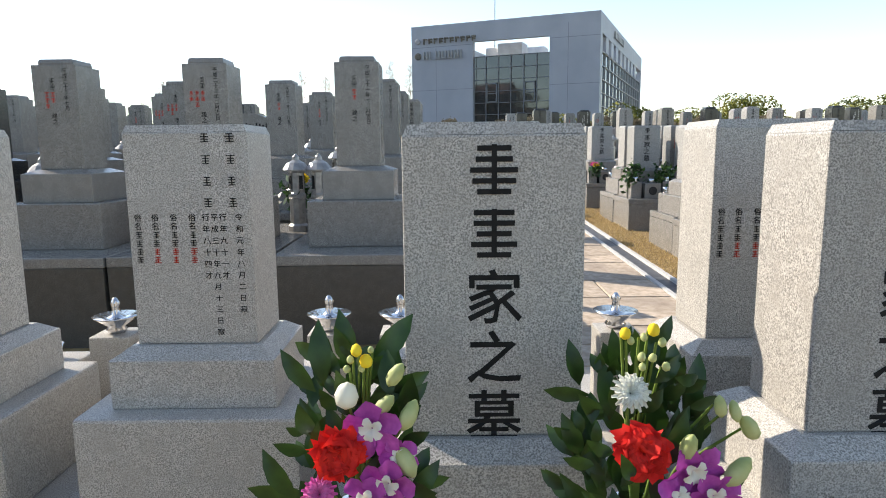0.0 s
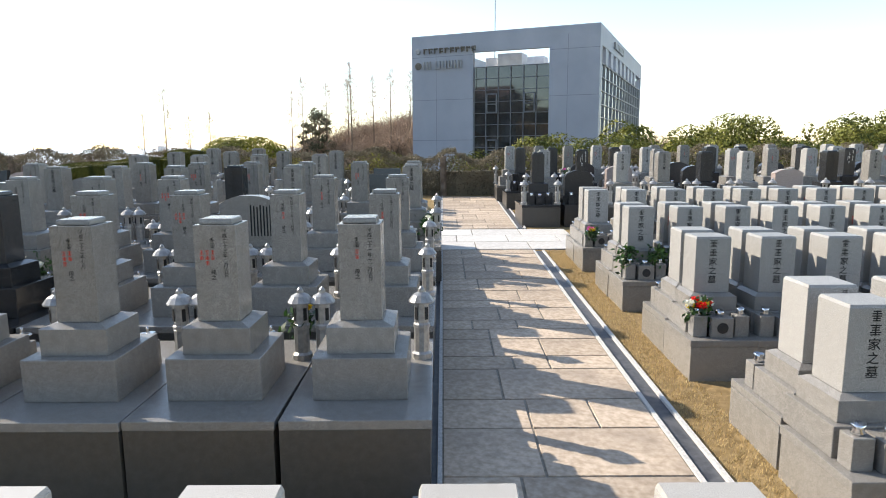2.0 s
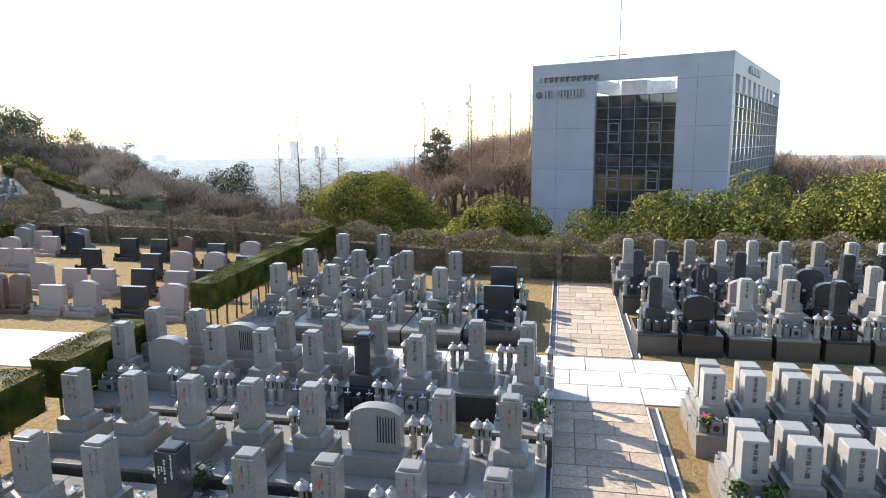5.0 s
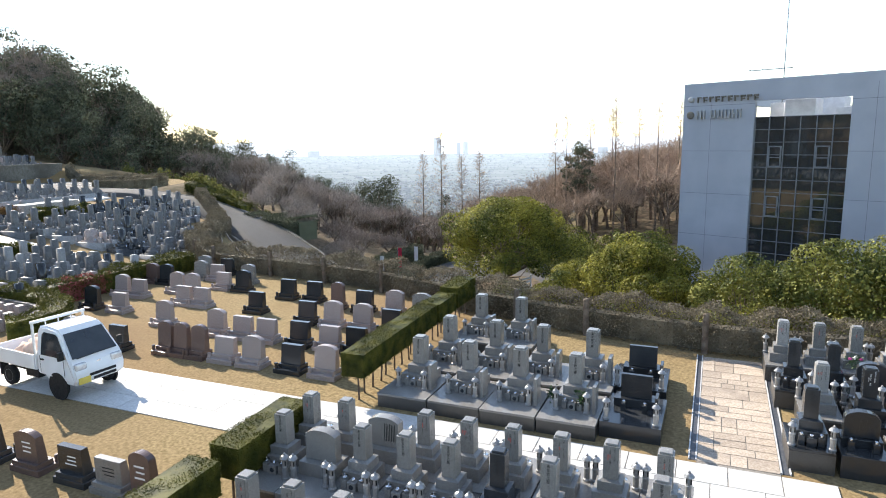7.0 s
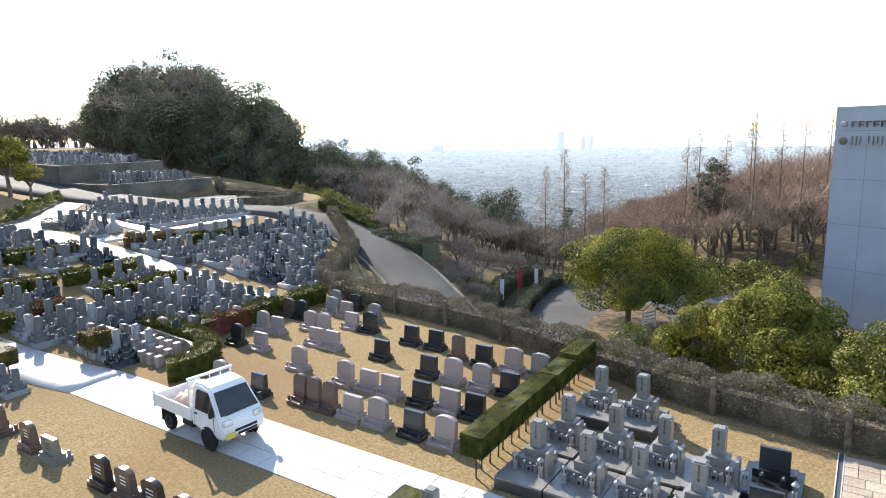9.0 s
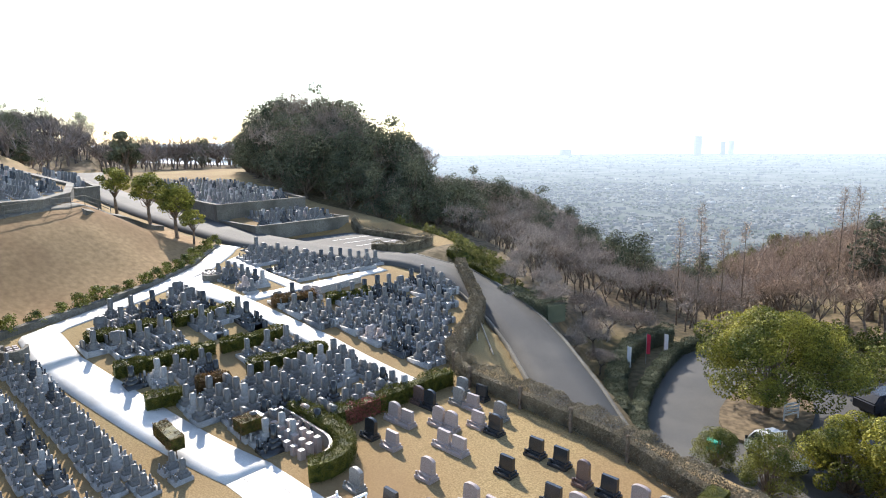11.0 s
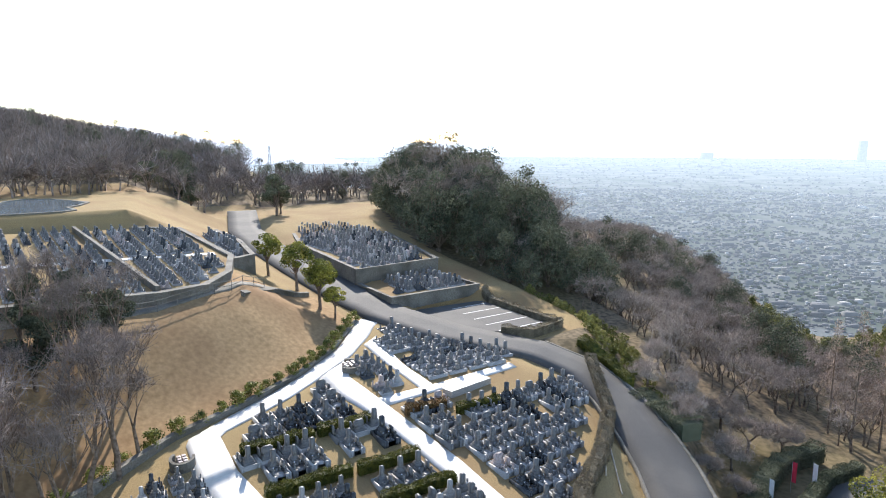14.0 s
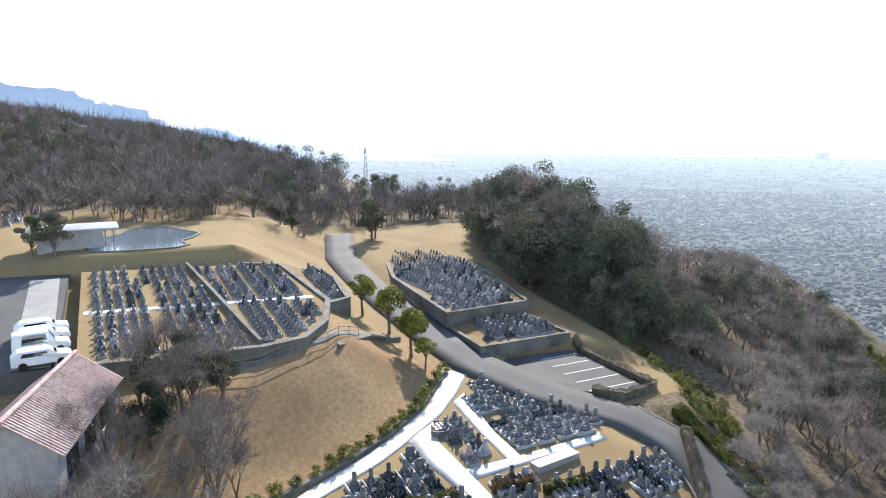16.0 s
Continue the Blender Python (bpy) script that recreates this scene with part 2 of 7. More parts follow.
def edge_side(pts, x, y):
    """Signed distance to an open line of corners, positive to its left."""
    best = (1e9, 0.0)
    for (x0, y0), (x1, y1) in zip(pts, pts[1:]):
        dx, dy = x1 - x0, y1 - y0
        n = math.hypot(dx, dy)
        u = min(1.0, max(0.0, ((x - x0) * dx + (y - y0) * dy) / (n * n)))
        d = math.hypot(x - x0 - u * dx, y - y0 - u * dy)
        s = dx * (y - y0) - dy * (x - x0)
        if d < best[0] - 1e-9:
            best = (d, d if s > 0 else -d)
    return best[1]


BANK_FOOT = [(-34, -14), (-37, -2), (-42.6, 7.2), (-46.5, 16), (-49, 20.5), (-55.5, 27.2), (-62, 27), (-72, 27.5), (-90, 29), (-104, 33)]
DROP_EDGE = [(90, 30), (10, 20.0), (0, 20.0), (-7, 21.6), (-13, 23.9), (-22, 25.2), (-25.6, 26.6), (-29, 31), (-34, 37.5), (-41, 43), (-48, 47.5), (-60, 49), (-75, 49), (-95, 52), (-120, 62), (-160, 100)]


def bell(x, y, cx, cy, rx, ry):
    return math.exp(-((x - cx) / rx) ** 2 - ((y - cy) / ry) ** 2)


ROAD = [(-122, 36, 8.6), (-104, 31, 7.3), (-90, 30, 6.4), (-78, 30.2, 5.4), (-68, 30.5, 4.7), (-58, 31.3, 4.0), (-50, 34, 3.4), (-43, 38.4, 2.9), (-38.5, 39.9, 2.0), (-34.3, 39.4, 0.9), (-30, 37.6, 0.0), (-26.7, 36, -0.95), (-21.6, 32.5, -2.1), (-17.3, 29.3, -3.1), (-12, 28.4, -3.6), (-6, 30.2, -3.98)]


def road_near(x, y):
    """The distance to the road's middle line and its height there."""
    best, high = 1e9, 0.0
    for (x0, y0, z0), (x1, y1, z1) in zip(ROAD, ROAD[1:]):
        dx, dy = x1 - x0, y1 - y0
        u = min(1.0, max(0.0, ((x - x0) * dx + (y - y0) * dy) / (dx * dx + dy * dy)))
        d = math.hypot(x - x0 - u * dx, y - y0 - u * dy)
        if d < best:
            best, high = d, z0 + u * (z1 - z0)
    return best, high


def ground_z(x, y):
    """The height of the ground, with the road and the car parks graded into it."""
    z = 0.03 + 0.033 * min(max(y, -20), 20) + 2.4 * ss(-22, -46, x) + 0.08 * min(60, max(0.0, -46 - x))
    if x < -20:
        left = edge_side(BANK_FOOT, x, y)
        z += 4.6 * ss(0.6, 12.0, left) + 2.3 * ss(-87.6, -89.0, x) * ss(0.5, 6, left) * ss(60, 44, y)
    fall = -edge_side(DROP_EDGE, x, y)
    if fall > 0:
        near = ss(-44, -27, x)
        z -= 2.0 * ss(0.3, 5.0, fall) + (2.6 + 0.6 * near) * ss(9.5 - 5.2 * near, 13.0 - 4.2 * near, fall)
        z += ss(0, 9, fall) * 8.0 * bell(x, y, -95, 63, 25, 14) + 4.5 * bell(x, y, -2, 86, 24, 20)
        z -= 17 * bell(x + 0.48 * y, 0, 0, 0, 20, 1) * ss(48, 130, y)
    if -125 < x < 30 and 20 < y < 55:
        d, high = road_near(x, y)
        k = ss(4.4, 2.5, d) * ss(-124, -112, x)
        z = z * (1 - k) + (high - 0.30) * k
        k = ss(9.5, 7.6, math.hypot(x + 52.6, y - 39.6))
        z = z * (1 - k) + 2.8 * k
    z += 4.0 * ss(-14, -40, y) * ss(-28, -18, x)
    if x < -80:
        k = ss(17.5, 14.0, math.hypot((x + 102.0) / 1.1, (y - 1.8) / 0.85)) * ss(-87.4, -88.8, x)
        z = z * (1 - k) + 13.1 * k
    if x < -86:
        if -14 < y < 60:
            z = min(z, max(7.9, 13.1 - 0.42 * max(0.0, y - 18)) + 0.12 * max(0.0, -126 - x))
        k = ss(-87.2, -89.0 - 4 * ss(10, 20, y), x) * ss(29.5, 17.0, y) * ss(-10, -6, y) * ss(-128, -116, x)
        z = z * (1 - k) + 13.1 * k
        if 8 < y < 33 and x > -126:
            d, high = road_near(x, y)
            z = min(z, high - 0.3 + 0.46 * max(0.0, d - 2.6) + 0.2 * max(0.0, -116 - x))
    if x < -138:
        z += 21 * ss(-138, -300, x) * ss(84, -50, y)
    low = ss(90, 420, y - 0.10 * x) if y > 0 else 0.0
    low = max(low, ss(90, 400, x))
    return z * (1 - low) - 95 * low


# ---- mesh helpers ----
def part(name, bm, material, parent=None, label="", m=None, kind="", smooth=False):
    """Links a bmesh (or ready mesh) as one object, under a thing if one is given."""
    if isinstance(bm, bmesh.types.BMesh):
        me = bpy.data.meshes.new(name)
        bm.to_mesh(me)
        bm.free()
    else:
        me = bm
    if material is not None and not me.materials:
        me.materials.append(material)
    if smooth:
        me.polygons.foreach_set("use_smooth", [True] * len(me.polygons))
    ob = new(name, me)
    if parent is not None:
        ob.parent = parent
    if m is not None:
        ob.matrix_basis = m
    return tagged(ob, label=label, kind=kind)


def thing(name, label, category, group="", m=None):
    ob = new(name)
    ob.empty_display_size = 0.2
    if m is not None:
        ob.matrix_basis = m
    return tagged(ob, label, category, group)


def add_box(bm, x0, x1, y0, y1, z0, z1, bev=0.0, top=1.0, top_y=None):
    """A box, its top scaled about its middle, its edges bevelled."""
    cx, cy = (x0 + x1) / 2, (y0 + y1) / 2
    ty = top if top_y is None else top_y
    c = [(x0, y0, z0), (x1, y0, z0), (x1, y1, z0), (x0, y1, z0)]
    c += [(cx + (x - cx) * top, cy + (y - cy) * ty, z1) for x, y, _ in c]
    v = [bm.verts.new(p) for p in c]
    f = [bm.faces.new([v[i] for i in q]) for q in ((3, 2, 1, 0), (4, 5, 6, 7), (0, 1, 5, 4), (1, 2, 6, 5), (2, 3, 7, 6), (3, 0, 4, 7))]
    if bev:
        edges = list({e for q in f for e in q.edges})
        bmesh.ops.bevel(bm, geom=edges, offset=bev, segments=2, affect="EDGES", profile=0.6)
    return bm


def box(*a, **k):
    return add_box(bmesh.new(), *a, **k)


def add_lathe(bm, profile, sides=12, x=0.0, y=0.0):
    """A turned shape from (radius, height) pairs."""
    rings = []
    for r, z in profile:
        rings.append([bm.verts.new((x + r * math.cos(2 * math.pi * i / sides), y + r * math.sin(2 * math.pi * i / sides), z)) for i in range(sides)])
    for a, b in zip(rings, rings[1:]):
        for i in range(sides):
            bm.faces.new((a[i], a[(i + 1) % sides], b[(i + 1) % sides], b[i]))
    bm.faces.new(rings[0][::-1])
    bm.faces.new(rings[-1])
    return bm


def lathe(profile, sides=12, x=0.0, y=0.0):
    return add_lathe(bmesh.new(), profile, sides, x, y)


def add_prism(bm, outline, z0, z1):
    """An upright prism over a plan outline; z0 and z1 may be functions of x and y."""
    f0 = z0 if callable(z0) else (lambda x, y: z0)
    f1 = z1 if callable(z1) else (lambda x, y: z1)
    lo = [bm.verts.new((x, y, f0(x, y))) for x, y in outline]
    hi = [bm.verts.new((x, y, f1(x, y))) for x, y in outline]
    n = len(outline)
    area = sum(outline[i][0] * outline[(i + 1) % n][1] - outline[(i + 1) % n][0] * outline[i][1] for i in range(n))
    turn = 1 if area > 0 else -1
    bm.faces.new(hi[::turn])
    bm.faces.new(lo[::-turn])
    for i in range(n):
        q = (lo[i], lo[(i + 1) % n], hi[(i + 1) % n], hi[i])
        bm.faces.new(q[::turn])
    return bm


def prism(outline, z0, z1):
    return add_prism(bmesh.new(), outline, z0, z1)


def slab_profile(width, height, style):
    """The front outline of a headstone."""
    h = width / 2
    if style == "round":
        pts = [(-h, 0), (h, 0)] + [(h * math.cos(a), height - h * 0.55 + h * 0.55 * math.sin(a)) for a in [math.pi * i / 12 for i in range(13)]]
    elif style == "bow":
        pts = [(-h, 0), (h, 0)] + [(h - width * i / 10, height - 0.28 * h * (1 - math.sin(math.pi * i / 10)) ** 1.5) for i in range(11)]
    else:
        pts = [(-h, 0), (h, 0), (h, height), (-h, height)]
    return pts


def slab(width, height, depth, style="flat", lean=0.0, bev=0.006):
    """An upright stone with a shaped top; lean narrows it towards the top at the front."""
    bm = bmesh.new()
    pts = slab_profile(width, height, style)
    front = [bm.verts.new((x, -depth / 2 + lean * z / height, z)) for x, z in pts]
    back = [bm.verts.new((x, depth / 2, z)) for x, z in pts]
    n = len(pts)
    bm.faces.new(front)
    bm.faces.new(back[::-1])
    for i in range(n):
        bm.faces.new((front[(i + 1) % n], front[i], back[i], back[(i + 1) % n]))
    if bev:
        bmesh.ops.bevel(bm, geom=[e for e in bm.edges if abs(e.verts[0].co.y - e.verts[1].co.y) < 1e-6 + lean], offset=bev, segments=1, affect="EDGES")
    return bm


def soup(name, verts, faces, materials, index=None, smooth=False):
    """A mesh from arrays of corners and four-cornered faces."""
    me = bpy.data.meshes.new(name)
    verts, faces = np.asarray(verts, dtype=np.float32), np.asarray(faces, dtype=np.int32)
    n = len(faces)
    me.vertices.add(len(verts))
    me.vertices.foreach_set("co", verts.ravel())
    me.loops.add(n * 4)
    me.loops.foreach_set("vertex_index", faces.ravel())
    me.polygons.add(n)
    me.polygons.foreach_set("loop_start", np.arange(0, n * 4, 4, dtype=np.int32))
    for m in materials:
        me.materials.append(m)
    if index is not None:
        me.polygons.foreach_set("material_index", np.asarray(index, dtype=np.int32))
    if smooth:
        me.polygons.foreach_set("use_smooth", np.ones(n, dtype=bool))
    me.update(calc_edges=True)
    return me


def leaf_quads(rng, centres, size, aspect=0.55, flat=0.0, out=None):
    """Small leaves, each a quad turned at random about its centre, or facing roughly outwards."""
    n = len(centres)
    a = rng.normal(size=(n, 3))
    if out is not None:
        face = out / (np.linalg.norm(out, axis=1)[:, None] + 1e-9) + rng.normal(size=(n, 3)) * 0.45
        a = np.cross(face, a)
    a[:, 2] *= 1 - flat
    a /= np.linalg.norm(a, axis=1)[:, None]
    b = np.cross(a, rng.normal(size=(n, 3)) if out is None else face)
    b /= np.linalg.norm(b, axis=1)[:, None] + 1e-9
    s = size * rng.uniform(0.6, 1.35, size=(n, 1))
    a, b = a * s * 0.5, b * s * 0.5 * aspect
    v = np.stack([centres - a, centres + b * 0.9 - a * 0.1, centres + a, centres - b * 0.9 - a * 0.1], axis=1).reshape(-1, 3)
    return v, np.arange(n * 4).reshape(n, 4)


def join_parts(pieces):
    """Joins (verts, faces, material number) triples into one soup."""
    vs, fs, ms, k = [], [], [], 0
    for v, f, i in pieces:
        vs.append(v)
        fs.append(np.asarray(f) + k)
        ms.append(np.full(len(f), i))
        k += len(v)
    return np.concatenate(vs), np.concatenate(fs), np.concatenate(ms)


def repeat_soup(protos, placements):
    """Copies prototypes (verts, faces, material numbers) to placements (number, x, y, z, turn, scale)."""
    vs, fs, ms, k = [], [], [], 0
    for p, x, y, z, turn, sc in placements:
        v, f, m = protos[p]
        c, s = math.cos(turn), math.sin(turn)
        w = np.empty_like(v)
        w[:, 0], w[:, 1], w[:, 2] = (v[:, 0] * c - v[:, 1] * s) * sc + x, (v[:, 0] * s + v[:, 1] * c) * sc + y, v[:, 2] * sc + z
        vs.append(w)
        fs.append(f + k)
        ms.append(m)
        k += len(v)
    return np.concatenate(vs), np.concatenate(fs), np.concatenate(ms)


def tube(p, q, r0, r1, sides=4):
    p, q = np.asarray(p, float), np.asarray(q, float)
    d = q - p
    d /= np.linalg.norm(d) + 1e-9
    a = np.cross(d, (0.3, 0.8, 0.52))
    a /= np.linalg.norm(a) + 1e-9
    b = np.cross(d, a)
    ang = np.arange(sides) * 2 * math.pi / sides
    ring = np.cos(ang)[:, None] * a + np.sin(ang)[:, None] * b
    v = np.concatenate([p + ring * r0, q + ring * r1])
    f = [(i, (i + 1) % sides, (i + 1) % sides + sides, i + sides) for i in range(sides)]
    return v, np.array(f)


def branch_tree(rng, height, spread, levels=4, fork=3, lean_up=0.35, trunk=0.035, first=0.35, twig=0.012, sides=4):
    """Trunk, limbs and twigs; returns the wood's soup and the twig ends."""
    pieces, ends = [], []

    def grow(p, d, length, r, level):
        steps = 2 if level < 2 else 1
        for _ in range(steps):
            d2 = d + rng.normal(size=3) * 0.13
            d2 /= np.linalg.norm(d2)
            q = p + d2 * length / steps
            r2 = max(twig, r * (0.75 if level else 0.85))
            pieces.append((*(tube(p, q, r, r2, sides if level < 2 else 3) if level < levels else flat_twig(p, q, r, r2, rng)), 0))
            p, d, r = q, d2, r2
        if level >= levels:
            ends.append(p)
            return
        n = fork + (1 if rng.random() < 0.4 else 0)
        for i in range(n):
            a = 2 * math.pi * (i + rng.random() * 0.7) / n
            side = np.array((math.cos(a), math.sin(a), 0.0))
            nd = d * (0.75 if i else 1.1) + side * spread + np.array((0, 0, lean_up))
            nd /= np.linalg.norm(nd)
            grow(p, nd, length * rng.uniform(0.55, 0.8), r * 0.66, level + 1)

    grow(np.zeros(3), np.array((0, 0, 1.0)), height * first, height * trunk, 0)
    return pieces, np.array(ends)


def flat_twig(p, q, w0, w1, rng):
    """A twig as one thin blade."""
    p, q = np.asarray(p, float), np.asarray(q, float)
    a = np.cross(q - p, rng.normal(size=3))
    a /= np.linalg.norm(a) + 1e-9
    return np.array([p - a * w0, p + a * w0, q + a * w1, q - a * w1]), np.array([(0, 1, 2, 3)])


def larch_tree(rng, height):
    """A tall straight conifer, bare in winter, with short level branches."""
    pieces = [(*tube((0, 0, 0), (0.05, 0.03, height * 0.5), 0.13, 0.08, 6), 0), (*tube((0.05, 0.03, height * 0.5), (0, 0, height), 0.08, 0.012, 5), 0)]
    for i in range(110):
        z = height * (0.20 + 0.79 * i / 110)
        a, ln = rng.uniform(0, 6.283), (1 - z / height) * 2.5 + 0.3
        q = np.array((math.cos(a) * ln, math.sin(a) * ln, z + ln * 0.45))
        pieces.append((*tube((0, 0, z), q, 0.014, 0.005, 3), 1))
        for _ in range(7):
            u = rng.uniform(0.3, 0.95)
            p = np.array((0, 0, z)) * (1 - u) + q * u
            pieces.append((*flat_twig(p, p + rng.normal(size=3) * 0.36 + (0, 0, 0.14), 0.015, 0.005, rng), 1))
    return join_parts(pieces)


def clump_tree(rng, height, width, leaves, size, clumps=26, trunk_share=0.3, wood=True, squash=0.62, core=0.55, lump=(0.13, 0.21), shell=0.05):
    """An evergreen: forked trunk, and a crown of many clumps of small leaves with gaps between."""
    pieces = []
    c0 = height * trunk_share
    mids = []
    for i in range(clumps):
        a, u = rng.uniform(0, 6.283), math.sqrt(rng.uniform(shell, 1.0))
        zz = rng.uniform(-0.55, 1.0)
        rr = math.sqrt(max(0.0, 1 - max(zz, 0) ** 2)) * u
        mids.append((math.cos(a) * rr * width * 0.42, math.sin(a) * rr * width * 0.42, c0 + (height - c0) * (0.42 + 0.46 * zz)))
    if wood:
        r = height * 0.028
        fork = np.array((0.1, 0, c0 * 0.7))
        pieces.append((*tube((0, 0, -0.4), fork, r * 1.3, r, 7), 0))
        for m in mids:
            mid = (fork + np.array(m)) / 2 + rng.normal(size=3) * 0.25
            pieces.append((*tube(fork, mid, r * 0.36, r * 0.2, 4), 0))
            pieces.append((*tube(mid, m, r * 0.2, r * 0.05, 3), 0))
    per = leaves // clumps
    for m in mids:
        rad = width * rng.uniform(*lump)
        d = rng.normal(size=(per, 3))
        d /= np.linalg.norm(d, axis=1)[:, None]
        d *= rad * rng.uniform(core, 1.0, size=(per, 1)) ** 0.6
        d[:, 2] *= squash
        up = d + np.array(m) * (0.25, 0.25, 0.0) * rad / width + (0, 0, rad * 0.25)
        pieces.append((*leaf_quads(rng, np.array(m) + d, size, 0.7, 0.0, up), 1))
    return join_parts(pieces)


def inside(outline, x, y):
    hit = False
    for (x0, y0), (x1, y1) in zip(outline, outline[1:] + outline[:1]):
        if (y0 > y) != (y1 > y) and x < (x1 - x0) * (y - y0) / (y1 - y0) + x0:
            hit = not hit
    return hit


# ---- ground ----
def axis(lo, fine_lo, fine_hi, hi, step):
    a = list(np.arange(fine_lo, fine_hi + 0.01, step))
    up, w = fine_hi, step
    while up < hi:
        w *= 1.22
        up += w
        a.append(min(up, hi))
    dn, w = fine_lo, step
    while dn > lo:
        w *= 1.22
        dn -= w
        a.insert(0, max(dn, lo))
    return a


def build_ground():
    xs, ys = axis(-4900, -128, 34, 4900, 1.0), axis(-1500, -26, 66, 4900, 1.0)
    nx, ny = len(xs), len(ys)
    verts = [(x, y, ground_z(x, y)) for y in ys for x in xs]
    faces, index = [], []
    for j in range(ny - 1):
        for i in range(nx - 1):
            a = j * nx + i
            faces.append((a, a + 1, a + nx + 1, a + nx))
            x, y = (xs[i] + xs[i + 1]) / 2, (ys[j] + ys[j + 1]) / 2
            z = verts[a][2]
            fall = -edge_side(DROP_EDGE, x, y) if abs(x) < 400 and abs(y) < 400 else 100
            right_of_road = -45 < x < -6 and y < 60 and edge_side([p[:2] for p in ROAD], x, y) > 2.4
            wild = right_of_road or fall > ((6.2 if x > -45 else 5.0) if x > -58 else 1.5) or x < -132 or x > 45
            bank = -66 < x < -34 and y < 30 and edge_side(BANK_FOOT, x, y) > 0
            index.append(2 if z < -70 else 1 if wild else 3 if bank else 0)
    me = soup("ground", verts, faces, [GRASS, EARTH, PLAIN, GRASS_BANK], index, smooth=True)
    return tagged(new("ground", me), "dry golden winter lawn and wooded hillside falling to a plain", "ground", kind="structure")


build_ground()


def ribbon(name, left, right, material, dz, thick=0.12, step=0.8, kind="structure", label="", category="", flat=None, across=3):
    """A strip laid on the ground between two edge lines."""
    def along(line, n):
        seg = [math.dist(a[:2], b[:2]) for a, b in zip(line, line[1:])]
        total, out = sum(seg), []
        for i in range(n + 1):
            s, k = total * i / n, 0
            while k < len(seg) - 1 and s > seg[k]:
                s -= seg[k]
                k += 1
            u = min(1.0, s / seg[k])
            out.append(tuple(p + u * (q - p) for p, q in zip(line[k], line[k + 1])))
        return out
    n = max(2, int(sum(math.dist(a[:2], b[:2]) for a, b in zip(left, left[1:])) / step))
    lo, ro = along(left, n), along(right, n)
    verts, faces = [], []
    w = across + 1
    for a, b in zip(lo, ro):
        for k in range(w):
            u = k / across
            x, y = a[0] + u * (b[0] - a[0]), a[1] + u * (b[1] - a[1])
            z = (a[2] + u * (b[2] - a[2]) if len(a) > 2 else ground_z(x, y)) if flat is None else flat
            verts.append((x, y, z + dz))
    top = len(verts)
    verts += [(x, y, z - thick) for x, y, z in verts]
    for i in range(n):
        for k in range(across):
            a = i * w + k
            faces.append((a, a + w, a + w + 1, a + 1))
        a, b = i * w, i * w + across
        faces.append((a, a + top, a + w + top, a + w))
        faces.append((b, b + w, b + w + top, b + top))
    for a in (0, n * w):
        for k in range(across):
            faces.append((a + k, a + k + 1, a + k + 1 + top, a + k + top))
    me = soup(name, verts, faces, [material])
    return tagged(new(name, me), label, category, kind=kind)


def offset_line(line, d):
    out = []
    for i, p in enumerate(line):
        a, b = line[max(0, i - 1)], line[min(len(line) - 1, i + 1)]
        dx, dy = b[0] - a[0], b[1] - a[1]
        n = math.hypot(dx, dy)
        out.append((p[0] - dy / n * d, p[1] + dx / n * d, *p[2:]))
    return out


ROAD_HALF = [2.6 if p[0] < -45 else 2.3 if p[0] < -40 else 2.05 for p in ROAD]


def road_edge(side, out=0.0, start=0):
    return [offset_line(ROAD, side * (h + out))[i] for i, h in enumerate(ROAD_HALF)][start:]


ribbon("road", road_edge(1), road_edge(-1), ASPHALT, 0.02, 0.45, label="worn grey asphalt lane winding down the hill", category="road")
ribbon("road_gutter", road_edge(-1, 0.02, 8), road_edge(-1, 0.22, 8), CONCRETE, 0.05, 0.45, across=1, label="pale concrete kerb beside the asphalt lane", category="kerb")
ribbon("road_gutter", road_edge(1, 0.25, 7), road_edge(1, 0.02, 7), CONCRETE, 0.05, 0.45, across=1, label="pale concrete kerb beside the asphalt lane", category="kerb")
tagged(part("car_park", prism([(-57.5, 33.4), (-50, 36.6), (-47.4, 39.8), (-46.9, 44.2), (-59.4, 44.6), (-60, 34)], 2.6, 3.12), ASPHALT, kind="structure"), "asphalt car park with white bay lines", "car park")
for i in range(5):
    x = -58.0 + 2.35 * i
    part("bay_line", box(x - 0.06, x + 0.06, 39.6 - 0.25 * i, 44.3, 3.10, 3.126), ROAD_PAINT, kind="structure", label="white painted parking bay line")
tagged(part("car_park", prism([(-15.4, 31.0), (-12, 29.8), (-2, 31.2), (8, 33), (9, 41), (-3, 46.5), (-7, 54), (-21, 53), (-22, 49), (-21.2, 43.4), (-19.8, 38.4), (-17.4, 33.6)], -6.4, -4.05), ASPHALT, kind="structure"), "grey asphalt forecourt with tree shadows", "car park")
tagged(part("car_park", prism([(-58, -6.2), (-92, -7.0), (-94, -26), (-58, -26)], 5.0, lambda x, y: 9.3 + 0.06 * (-58 - x)), ASPHALT, kind="structure"), "asphalt car park with parked cars", "car park")
tagged(part("car_park_walkway", prism([(-58.4, -6.3), (-86, -7.7), (-86, -10.6), (-58.6, -9.0)], 8.0, lambda x, y: 9.34 + 0.06 * (-58 - x)), WALKWAY, kind="structure"), "pale concrete strip beside the car park", "pavement")

# ---- paths ----
PATH_W = 1.45


def plane_z(y):
    return 0.03 + 0.033 * min(max(y, -20), 20)


